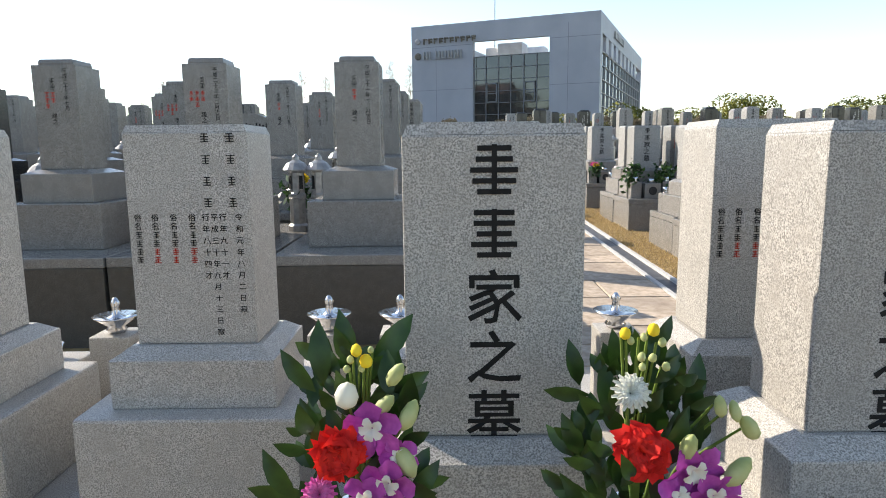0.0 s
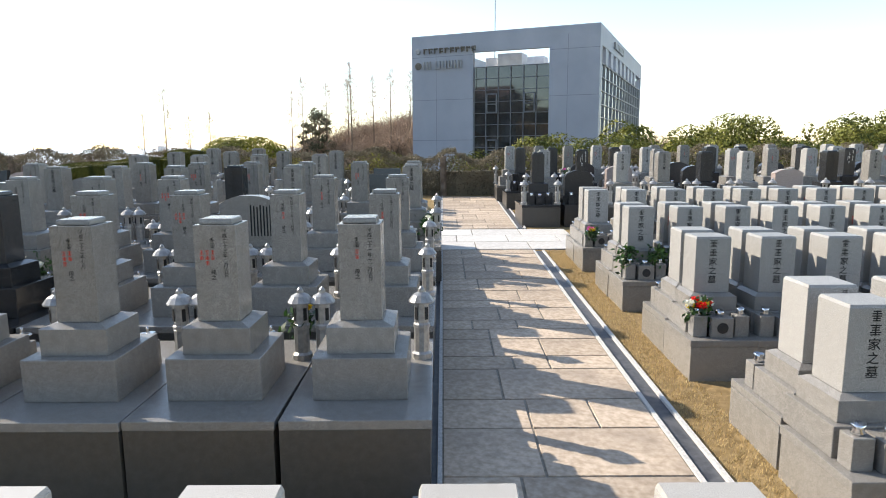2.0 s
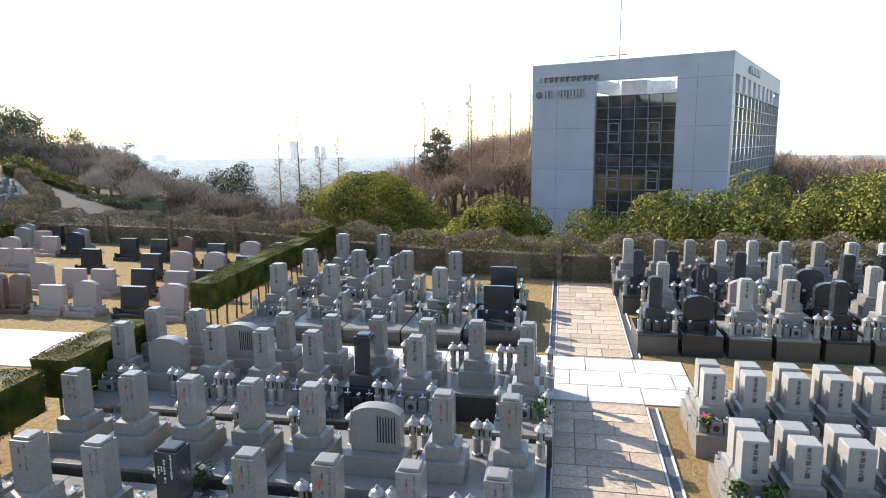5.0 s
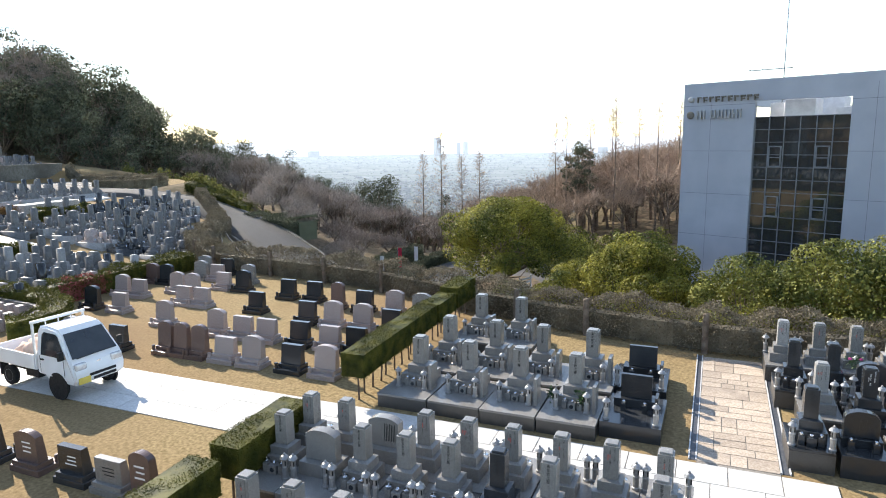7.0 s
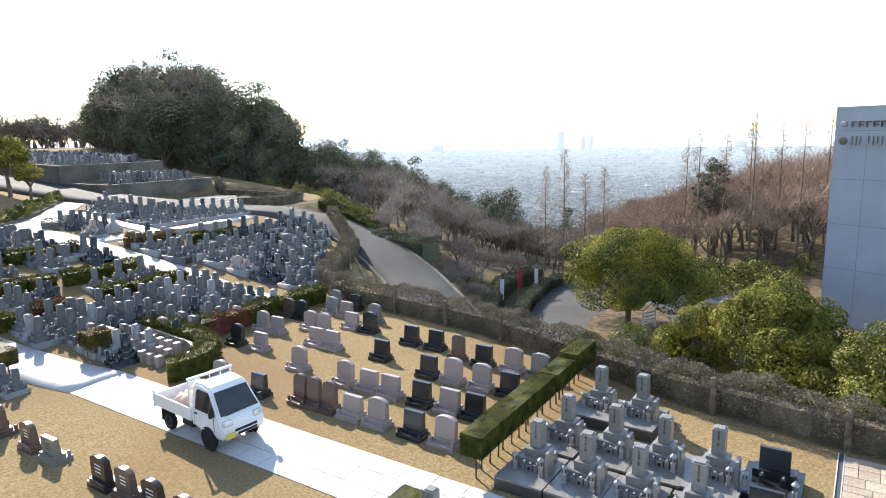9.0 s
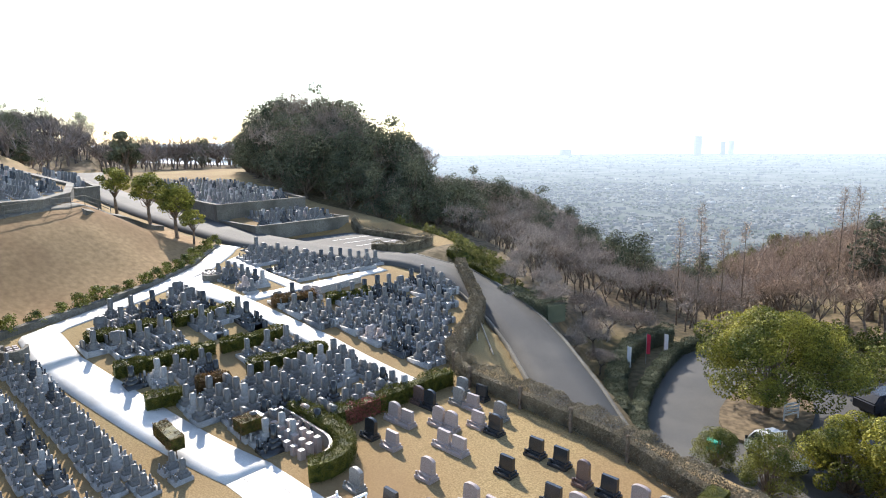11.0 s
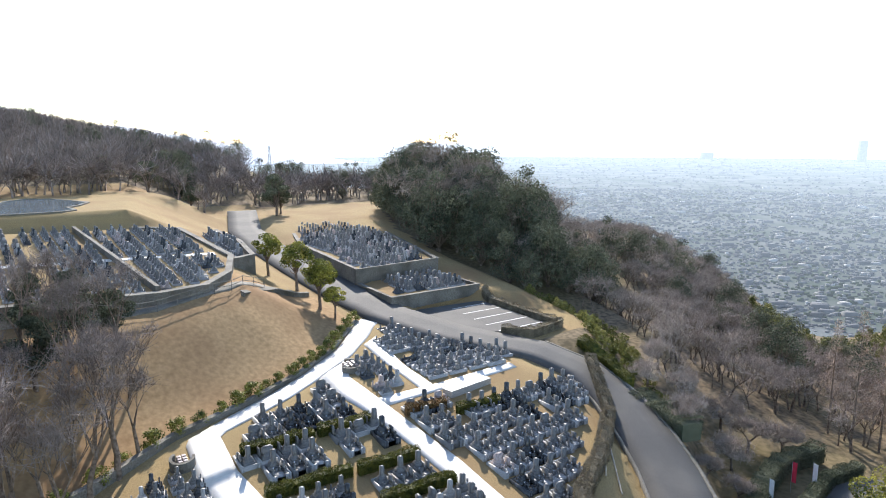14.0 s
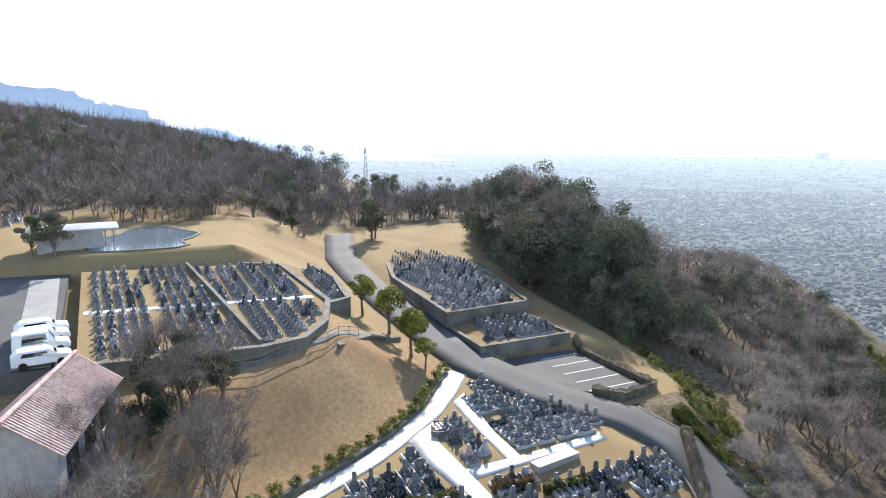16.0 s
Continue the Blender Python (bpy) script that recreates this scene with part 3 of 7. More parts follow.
def tilt_box(x0, x1, y0, y1, dz0, dz1, bev=0.0):
    """A block whose top and bottom follow the lawn's slope along y."""
    bm = bmesh.new()
    v = [bm.verts.new((x, y, plane_z(y) + d)) for d in (dz0, dz1) for x, y in ((x0, y0), (x1, y0), (x1, y1), (x0, y1))]
    f = [bm.faces.new([v[i] for i in q]) for q in ((3, 2, 1, 0), (4, 5, 6, 7), (0, 1, 5, 4), (1, 2, 6, 5), (2, 3, 7, 6), (3, 0, 4, 7))]
    if bev:
        bmesh.ops.bevel(bm, geom=list(f[1].edges), offset=bev, segments=1, affect="EDGES")
    return bm


stone_path = tagged(part("stone_path", tilt_box(0.0, PATH_W, 2.2, 18.3, -0.10, 0.012), JOINT, kind="structure"), "warm sandstone slab path with staggered joints", "path")
cross_path = tagged(part("white_path", tilt_box(-22.5, 2.35, 10.32, 12.36, -0.10, 0.010), JOINT, kind="structure"), "pale concrete slab path between the graves", "path")
for a, b in ((2.0, 10.2), (12.48, 18.4)):
    for x0, x1, mt, up in ((-0.13, -0.03, CHANNEL, 0.008), (-0.028, 0.0, CURB, 0.03), (PATH_W, PATH_W + 0.03, CURB, 0.03), (PATH_W + 0.032, PATH_W + 0.15, CHANNEL, 0.008), (PATH_W + 0.152, PATH_W + 0.182, CURB, 0.03), (-0.16, -0.132, CURB, 0.03)):
        tagged(part("path_edging", tilt_box(x0, x1, a, b, -0.08, up), mt, kind="structure"), "dark stone gutter and pale kerb along the path", "edging")

# ---- white ways among the far graves ----
way = "bright concrete path between grave blocks"
ribbon("white_path", [(-22.5, 12.36), (-25.0, 11.9), (-30, 11.1), (-37.6, 9.85)], [(-22.5, 10.32), (-30, 8.9), (-37.2, 7.6)], PAVE_WHITE, 0.05, label=way, category="path")
ribbon("white_path", [(-37.6, 9.85), (-41.9, 10.0), (-42.8, 12.2), (-44.3, 15.6), (-46.5, 19.0), (-49.2, 23.0), (-52.6, 26.4), (-56.1, 29.2)], [(-37.2, 7.6), (-42.2, 7.9), (-43.6, 10.5), (-45.4, 14.0), (-47.6, 18.0), (-51.2, 22.7), (-54.6, 25.6), (-57.9, 28.4)], PAVE_WHITE, 0.06, across=5, label="bright concrete path along the retaining wall", category="path")
ribbon("white_path", [(-48.6, 22.3), (-45.3, 20.95), (-41.2, 21.15), (-37.2, 21.5), (-31.8, 22.15), (-23.4, 22.3)], [(-46.5, 18.9), (-42.3, 18.95), (-39.6, 19.5), (-35.0, 20.1), (-29.5, 20.6), (-23.4, 21.1)], PAVE_WHITE, 0.055, label=way, category="path")
ribbon("white_path", [(-52.2, 26.9), (-44.5, 25.9), (-40.6, 25.95)], [(-51.0, 25.1), (-44.7, 24.75), (-40.6, 24.7)], PAVE_WHITE, 0.052, label=way, category="path")
ribbon("white_path", [(-41.0, 21.0), (-41.0, 26.3), (-41.5, 34.0)], [(-39.7, 21.2), (-40.0, 26.1), (-40.5, 34.0)], PAVE_WHITE, 0.048, label=way, category="path")
tagged(part("stone_bench", box(-0.5, 0.5, -2.1, 2.1, -0.1, 0.45, 0.03), GRANITE_PALE, m=pose(-39.3, 28.0, ground_z(-39.3, 28.0), 0, 0, 8)), "long pale stone bench among the graves", "bench")

# ---- retaining walls and terraces ----
def wall_line(name, line, height, thick, material, label, below=0.6, coping=0.0, top=None):
    """A wall along a plan line, its top at a height above the ground or at a given level."""
    holder = tagged(thing(name, label, "wall"), kind="structure")
    a, b = offset_line(line, thick / 2), offset_line(line, -thick / 2)
    bm, cap = bmesh.new(), bmesh.new()
    tz = (lambda x, y: ground_z(x, y) + height) if top is None else top
    for i in range(len(line) - 1):
        q = [a[i], a[i + 1], b[i + 1], b[i]]
        q = [(p[0], p[1]) for p in q]
        add_prism(bm, q, lambda x, y: min(ground_z(x, y), tz(x, y)) - below, tz)
        if coping:
            wide = [offset_line(line, thick / 2 + 0.06)[k][:2] for k in (i, i + 1)] + [offset_line(line, -thick / 2 - 0.06)[k][:2] for k in (i + 1, i)]
            add_prism(cap, wide, lambda x, y: tz(x, y) + 0.003, lambda x, y: tz(x, y) + coping)
    part("wall_face", bm, material, holder)
    if coping:
        part("coping", cap, CONCRETE, holder)
    else:
        cap.free()
    return holder


def d_top(x, y):
    return 8.9 + 0.072 * (-56 - x) - 0.03 * (y - 10)


D_OUT = [(-57, 9.7), (-58.2, 13.6), (-62, 16.6), (-68.4, 18.7), (-84.5, 17.0), (-86, 12), (-86, -5.5), (-57, -4.5)]
E_OUT = [(-69.4, 19.6), (-70.4, 21.6), (-78, 22.4), (-85, 21.5), (-85, 18.2)]
F_UP = [(-68.4, 33.2), (-88, 34.0), (-106, 39), (-104, 47), (-92, 50), (-69.4, 45.0)]
F_LOW = [(-60.2, 33.2), (-68.3, 33.4), (-69.2, 44.8), (-60.4, 44.9)]
tagged(part("terrace", prism(D_OUT, 3.0, d_top), GRASS, kind="structure"), "raised grave terrace with lawn strips", "terrace")
tagged(part("terrace", prism(E_OUT, 3.0, lambda x, y: d_top(x, y) - 0.9), GRASS, kind="structure"), "small raised grave terrace", "terrace")
tagged(part("terrace", prism(F_UP, 1.0, lambda x, y: 6.3 - 0.02 * (x + 68)), GRASS, kind="structure"), "upper walled grave terrace", "terrace")
tagged(part("terrace", prism(F_LOW, 1.0, 4.55), GRASS, kind="structure"), "lower walled grave terrace with lawn margin", "terrace")
wall_line("wall_d", [(-57, -4.5)] + D_OUT[:4] + [(-84.5, 17.0), (-86, 12)], 0, 0.5, CONCRETE, "curved mossy retaining wall with a coping", coping=0.14, top=lambda x, y: d_top(x, y) + 0.12)
wall_line("wall_e", [(-69.2, 19.0)] + E_OUT[:4], 0, 0.5, CONCRETE, "low mossy retaining wall with a coping", coping=0.2, top=lambda x, y: d_top(x, y) - 0.5)
wall_line("wall_f", [F_UP[3], F_UP[2], F_UP[1], F_UP[0], F_UP[5], F_UP[4]], 0, 0.45, CONCRETE, "stained concrete retaining wall of the upper terrace", coping=0.2, top=lambda x, y: 6.42 - 0.02 * (x + 68))
wall_line("wall_g", [F_LOW[1], F_LOW[0], F_LOW[3], F_LOW[2]], 0, 0.4, CONCRETE, "pale concrete retaining wall beside the car park", coping=0.16, top=lambda x, y: 4.75)
wall_line("wall_bank", [(-37.4, -2.0), (-39.2, 2.0), (-42.9, 7.4), (-45.2, 13.0), (-47.9, 17.8), (-50.8, 21.8), (-56.8, 27.2)], 1.15, 0.4, CONCRETE, "weathered concrete retaining wall below the grass bank", top=lambda x, y: 3.0 + 0.05 * (-43 - x) + 0.02 * (y - 7))
wall_line("wall_divider", [(-86, 5.9), (-68.3, 8.2), (-57.6, 9.6)], 0, 0.35, CONCRETE, "stained concrete divider wall on the terrace", top=lambda x, y: d_top(x, y) + 0.6)
ribbon("fence_path", [(-55.4, 4), (-56.4, 8.8), (-59.4, 15.4), (-64.8, 20.9), (-68.2, 24.8)], [(-54.6, 4.2), (-55.5, 9.1), (-58.7, 15.9), (-64.1, 21.6), (-67.4, 25.4)], CONCRETE, 0.06, label="narrow concrete path round the terrace", category="path")
for dx, dy, ht in ((0.0, 0.0, 0.5),):
    wall_line("wall_curb", [(-57.8, 16.6), (-63.4, 21.4), (-65.8, 24.8), (-66.4, 26.2)], 0.35, 0.3, CONCRETE, "dark concrete kerb on the grass bank", coping=0.08)

# ---- loose timbers on the bank beside the lane ----
for p, q in (((-29.3, 32.3), (-26.4, 29.3)), ((-29.6, 33.0), (-25.1, 29.3))):
    bm = bmesh.new()
    v, f = tube((*p, ground_z(*p) + 0.12), (*q, ground_z(*q) + 0.10), 0.06, 0.05, 7)
    w = [bm.verts.new(c) for c in v]
    for k in f:
        bm.faces.new([w[i] for i in k])
    tagged(part("timber_pole", bm, PAVING), "pale weathered timber pole lying on the bank", "pole", "timbers on the bank")

# ---- pond and its garden ----
pond = [(-89.6, -4.2), (-89.3, 0.2), (-89.4, 5.2), (-91.0, 6.6), (-95, 6.0), (-97.4, 7.6), (-101.5, 9.0), (-106, 7.0), (-110, 5.2), (-112, 2), (-109, -0.5), (-104, -2.0), (-100, -4.8), (-94, -5.6)]
POND_Z = 13.18
tagged(part("pond_water", prism(pond, POND_Z - 1.4, POND_Z + 0.02), WATER, kind="structure"), "still pale pond reflecting the sky", "pond")
wall_line("wall_pond", pond + [pond[0]], 0.1, 0.4, CONCRETE, "low stone rim of the pond", top=lambda x, y: POND_Z + 0.10)

# ---- hand rail along the terrace path ----
ribbon("white_path", [(-70.9, 17.5, d_top(-70.9, 17.5)), (-70.9, -4.6, d_top(-70.9, -4.6))], [(-69.9, 17.6, d_top(-69.9, 17.6)), (-69.9, -4.6, d_top(-69.9, -4.6))], PAVE_WHITE, 0.03, 0.1, label="pale concrete aisle between terrace graves", category="path")
rail_line = [(-54.7, 5.2), (-55.4, 9.1), (-58.6, 15.9), (-64.0, 21.6)]
rail = thing("hand_rail", "thin metal hand rail along the terrace path", "railing")
rail_pts = []
for (x0, y0), (x1, y1) in zip(rail_line, rail_line[1:]):
    n = max(2, int(math.hypot(x1 - x0, y1 - y0) / 1.6))
    rail_pts += [(x0 + (x1 - x0) * i / n, y0 + (y1 - y0) * i / n) for i in range(n)]
for x, y in rail_pts:
    part("post", lathe([(0.03, -0.2), (0.03, 0.95)], 6), CONCRETE, rail, m=pose(x, y, ground_z(x, y)))
for up in (0.5, 0.92):
    for (x0, y0), (x1, y1) in zip(rail_pts, rail_pts[1:]):
        bm = bmesh.new()
        v, f = tube((x0, y0, ground_z(x0, y0) + up), (x1, y1, ground_z(x1, y1) + up), 0.03, 0.03, 5)
        w = [bm.verts.new(p) for p in v]
        for q in f:
            bm.faces.new([w[i] for i in q])
        part("rail", bm, CONCRETE, rail)

# ---- inscriptions ----
def glyph_mesh(text, size, depth=0.0012):
    """Letters in the built-in font, lying in x and z, standing a little proud."""
    cu = bpy.data.curves.new("lettering", "FONT")
    cu.body, cu.size, cu.extrude, cu.align_x, cu.resolution_u = text, size, 0.0, "CENTER", 1
    cu.offset = 0.012 * size
    ob = bpy.data.objects.new("lettering", cu)
    scene.collection.objects.link(ob)
    me = bpy.data.meshes.new_from_object(ob.evaluated_get(bpy.context.evaluated_depsgraph_get()))
    bpy.data.objects.remove(ob)
    me.transform(Matrix.Rotation(math.pi / 2, 4, "X"))
    return me


def add_mesh(bm, me, m):
    me.transform(m)
    bm.from_mesh(me)
    bpy.data.meshes.remove(me)


def column(bm, text, x, z_top, size, pitch=None):
    """Characters one below another."""
    pitch = pitch or size * 1.02
    for i, ch in enumerate(text):
        if ch != " ":
            add_mesh(bm, glyph_mesh(ch, size), Matrix.Translation((x, 0, z_top - pitch * i - size * 0.85)))


def bar_block(bm, rng, x, z_top, size, bars=4, d=0.0012):
    """Plain bars in place of a name's character."""
    s = size * 0.9
    for i in range(bars):
        z = z_top - s * (0.10 + 0.80 * i / max(1, bars - 1))
        w = s * rng.uniform(0.30, 0.48)
        add_box(bm, x - w, x + w, -d / 2, d / 2, z - s * 0.05, z + s * 0.05)
    add_box(bm, x - s * 0.05, x + s * 0.05, -d / 2 - 0.0002, d / 2 - 0.0002, z_top - s * 0.95, z_top - s * 0.03)


def back_writing(seed, w, h, red=True):
    """The back of a headstone: a date, name bars in black and red, and the closing words."""
    rng = np.random.default_rng(seed)
    black, rb = bmesh.new(), bmesh.new()
    s = w * 0.115
    years = ("平成二十一年十二月吉日", "平成二十二年一月", "平成二十三年二月吉日", "平成十八年七月吉日", "平成二十二年七月", "平成二十年三月吉日")
    column(black, years[seed % 6], w * 0.24, h * 0.93, s)
    x = -w * 0.06
    z = h * 0.84
    for k in range(2):
        bar_block(black, rng, x, z - k * s * 1.15, s * 1.1)
    for c in range(1 + seed % 3):
        for k in range(2 + (seed + c) % 2):
            bar_block(rb if red else black, rng, x - c * w * 0.13 + w * 0.0, z - (2.6 + k * 1.1) * s, s)
    column(black, "建之", x, z - 6.6 * s, s * 1.1)
    return black, rb


def names_writing(seed, w, h):
    """The back of a headstone with columns of dates, ages and name bars."""
    rng = np.random.default_rng(seed)
    black, rb = bmesh.new(), bmesh.new()
    s = w * 0.062
    for x, words in ((0.40, "令和元年八月二日寂"), (0.27, "行年九十一才"), (0.20, "平成三十年九月十三日寂"), (0.13, "行年八十四才")):
        column(black, words, x * w, h * 0.60, s, h * 0.58 / 11)
    for x in (0.36, 0.16):
        for k in range(4):
            bar_block(black, rng, x * w, h * (0.955 - 0.095 * k), w * 0.085, 4)
    for x, red in ((0.02, True), (-0.13, True), (-0.28, True), (-0.42, False)):
        column(black, "俗名", x * w, h * 0.60, s, s * 1.1)
        for k in range(2):
            bar_block(black, rng, x * w, h * 0.60 - (2.3 + 1.1 * k) * s, s)
        for k in range(2):
            bar_block(rb if red else black, rng, x * w, h * 0.60 - (4.5 + 1.1 * k) * s, s)
    return black, rb


def front_writing(seed, w, h, part_of=0.325):
    """The front of a headstone: name bars above the usual closing characters."""
    rng = np.random.default_rng(seed)
    bm = bmesh.new()
    s = w * part_of
    top = h * 0.935
    for k in range(2):
        bar_block(bm, rng, 0, top - k * s * 1.07, s, 5)
    column(bm, "家之墓", 0, top - 2.14 * s, s, s * 1.07)
    return bm


# ---- graves ----
def headstone_mesh(w, d, h, crown):
    bm = bmesh.new()
    if crown:
        add_box(bm, -w / 2, w / 2, -d / 2, d / 2, 0, h - 0.022, 0.006)
        add_box(bm, -w * 0.41, w * 0.41, -d * 0.41, d * 0.41, h - 0.022, h + 0.012, 0.011, 0.94)
    else:
        bmt = add_box(bm, -w / 2, w / 2, -d / 2, d / 2, 0, h - 0.018, 0.004)
        add_box(bm, -w * 0.492, w * 0.492, -d * 0.492, d * 0.492, h - 0.0181, h - 0.004, 0.0, 0.955)
    return bm


def lantern_post(parent, x, y, z, material, hgt=0.50):
    """A small round lantern: foot, grooved shaft, light box and a wide pointed cap."""
    shaft = part("lantern_shaft", lathe([(0.068, 0), (0.068, 0.035), (0.052, 0.05), (0.052, hgt * 0.42), (0.058, hgt * 0.44), (0.058, hgt * 0.48), (0.049, hgt * 0.50), (0.049, hgt * 0.76), (0.056, hgt * 0.78)], 10), LANTERN, parent, m=pose(x, y, z), smooth=False)
    part("lantern_cap", lathe([(0.086, hgt * 0.78), (0.088, hgt * 0.80), (0.060, hgt * 0.88), (0.024, hgt * 0.92), (0.022, hgt * 0.96), (0.005, hgt)], 12), LANTERN, shaft)
    for a in (0, 1, 2, 3):
        part("lantern_light", box(-0.012, 0.012, -0.052, -0.048, hgt * 0.55, hgt * 0.72), BLACK_PLASTIC, shaft, m=pose(0, 0, 0, 0, 0, 90 * a + 45))


def vase_block(parent, x, y, z, material, hgt=0.17, w=0.11, bowl=False):
    b = part("vase_block", box(x - w / 2, x + w / 2, y - w / 2, y + w / 2, z, z + hgt, 0.006), material, parent)
    if bowl:
        part("steel_bowl", lathe([(0.022, hgt), (0.03, hgt + 0.012), (0.024, hgt + 0.02), (0.058, hgt + 0.045), (0.062, hgt + 0.05), (0.030, hgt + 0.043), (0.012, hgt + 0.05), (0.010, hgt + 0.075), (0.014, hgt + 0.085), (0.004, hgt + 0.10)], 16), STEEL, b, "polished steel flower bowl", m=pose(x, y, z), smooth=True)
    else:
        part("flower_vase", lathe([(0.03, hgt), (0.034, hgt + 0.012), (0.024, hgt + 0.03), (0.036, hgt + 0.055), (0.03, hgt + 0.056), (0.01, hgt + 0.02)], 12), STEEL, b, "polished steel flower vase", m=pose(x, y, z), smooth=True)


def make_grave(name, label, w, d, h, lower, upper, platform, stone, writing="back", seed=0, crown=True, posts=True, group="", bowl=False, red=True, base_stone=None, side_slab=False, incense=True, depths=None, gap=0.0):
    """A Japanese family grave facing -y. lower and upper: (width, height); platform: (width, front, back, height)."""
    g = thing(name, label, "gravestone", group)
    bs = base_stone or stone
    z = 0.0
    pw, pf, pb, ph = platform
    if ph:
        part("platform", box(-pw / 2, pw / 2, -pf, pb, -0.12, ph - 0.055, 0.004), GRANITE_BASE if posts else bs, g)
        part("platform_coping", box(-pw / 2 - 0.008, pw / 2 + 0.008 - 0.010, -pf - 0.008, pb + 0.008, ph - 0.053, ph, 0.006), bs, g)
        z = ph
    ld, ud = depths or (lower[0], upper[0])
    part("lower_base", box(-lower[0] / 2, lower[0] / 2, -ld / 2, ld / 2, z, z + lower[1], 0.007), bs, g)
    z += lower[1]
    bm = box(-upper[0] / 2, upper[0] / 2, -ud / 2, ud / 2, z, z + upper[1] - 0.022, 0.004)
    add_box(bm, -upper[0] * 0.485, upper[0] * 0.485, -ud * 0.485, ud * 0.485, z + upper[1] - 0.0221, z + upper[1], 0, (w + 0.02) / (upper[0] * 0.97), (d + 0.02) / (ud * 0.97))
    part("upper_base", bm, bs, g)
    z += upper[1]
    hs = part("headstone", headstone_mesh(w, d, h, crown), stone, g, m=pose(0, 0, z))
    if writing in ("back", "both"):
        bk, rb = names_writing(seed, w, h) if seed == 8 else back_writing(seed, w, h, red)
        ink = WHITE_INK if stone in (GRANITE_DARK,) else INK
        part("inscription", bk, ink, hs, "engraved black lettering", kind="stuff", m=pose(0, d / 2 + 0.0008, 0, 0, 0, 180))
        if rb.verts:
            part("inscription", rb, RED_INK, hs, "engraved red lettering", kind="stuff", m=pose(0, d / 2 + 0.0008, 0, 0, 0, 180))
        else:
            rb.free()
    if writing in ("front", "both"):
        part("inscription", front_writing(seed, w, h, 0.325 if writing == "front" else 0.24), INK, hs, "engraved dark family characters", kind="stuff", m=pose(0, -d / 2 - 0.0008, 0))
    pz = ph
    fy = -ld / 2 - gap
    if incense:
        ib = part("incense_block", box(-0.085, 0.085, fy - 0.17, fy - 0.01, pz, pz + 0.16, 0.006), bs, g)
        part("crest", lathe([(0.045, 0), (0.045, 0.004), (0.03, 0.005)], 12), GRANITE_DARK, ib, "dark round crest", m=pose(0, fy - 0.1702, pz + 0.08, 90))
        part("incense_cup", lathe([(0.03, 0.16), (0.03, 0.175), (0.038, 0.205), (0.034, 0.206), (0.026, 0.18)], 12), STEEL, ib, "polished steel incense cup", m=pose(0, fy - 0.09, pz), smooth=True)
        for s in (-1, 1):
            vase_block(g, s * (0.2 if bowl and not posts else 0.165), fy - 0.085, pz, bs, 0.24 if bowl and not posts else 0.17, bowl=bowl)
    if posts:
        for s in (-1, 1):
            lantern_post(g, s * 0.335, -ld / 2 - 0.22, pz, bs)
    if side_slab:
        part("name_slab", slab(0.36, 0.62, 0.08, "flat"), stone, g, "upright side slab for names", m=pose(pw / 2 - 0.13, -0.42, pz, 0, 0, 90))
    return g


def make_lawn_stone(label, width, height, style, stone, seed):
    """A low western headstone on a wide base with two vases."""
    g = thing("lawn_gravestone", label, "gravestone", "low headstones on the lawn")
    part("base", box(-width * 0.66, width * 0.66, -0.30, 0.24, -0.08, 0.12, 0.012), stone, g)
    part("plinth", box(-width * 0.56, width * 0.56, -0.14, 0.22, 0.12, 0.22, 0.008), stone, g)
    hs = part("headstone", slab(width, height, 0.22, style, 0.07), stone, g, m=pose(0, 0.04, 0.22))
    rng = np.random.default_rng(seed)
    bm = bmesh.new()
    for k in range(3):
        add_box(bm, -width * 0.25, width * (0.05 + 0.2 * rng.random()), -0.0006, 0.0006, height * (0.62 - 0.15 * k), height * (0.67 - 0.15 * k))
    part("inscription", bm, WHITE_INK if stone in (GRANITE_DARK, GRANITE_BROWN) else INK, hs, "worn engraved lines", kind="stuff", m=pose(0, 0.1108, 0))
    for s in (-1, 1):
        part("flower_vase", lathe([(0.05, 0.12), (0.05, 0.26), (0.042, 0.27)], 10), stone, g, m=pose(s * width * 0.56, -0.22, 0))
    return g


def place(protos, spots, loose=1.0):
    """Copies of the graves to spots (which, x, y, turn); the prototype itself takes its first spot."""
    used = set()
    for k, x, y, turn in spots:
        jx, jy, jt = loose * random.uniform(-0.012, 0.012), loose * random.uniform(-0.012, 0.012), loose * random.uniform(-0.6, 0.6)
        m = pose(x + jx, y + jy, ground_z(x, y), 0, 0, turn + jt)
        if k in used:
            copy_thing(protos[k], m)
        else:
            protos[k].matrix_basis = m
            used.add(k)
    for k, p in enumerate(protos):
        if k not in used:
            for o in list(p.children_recursive) + [p]:
                bpy.data.objects.remove(o)


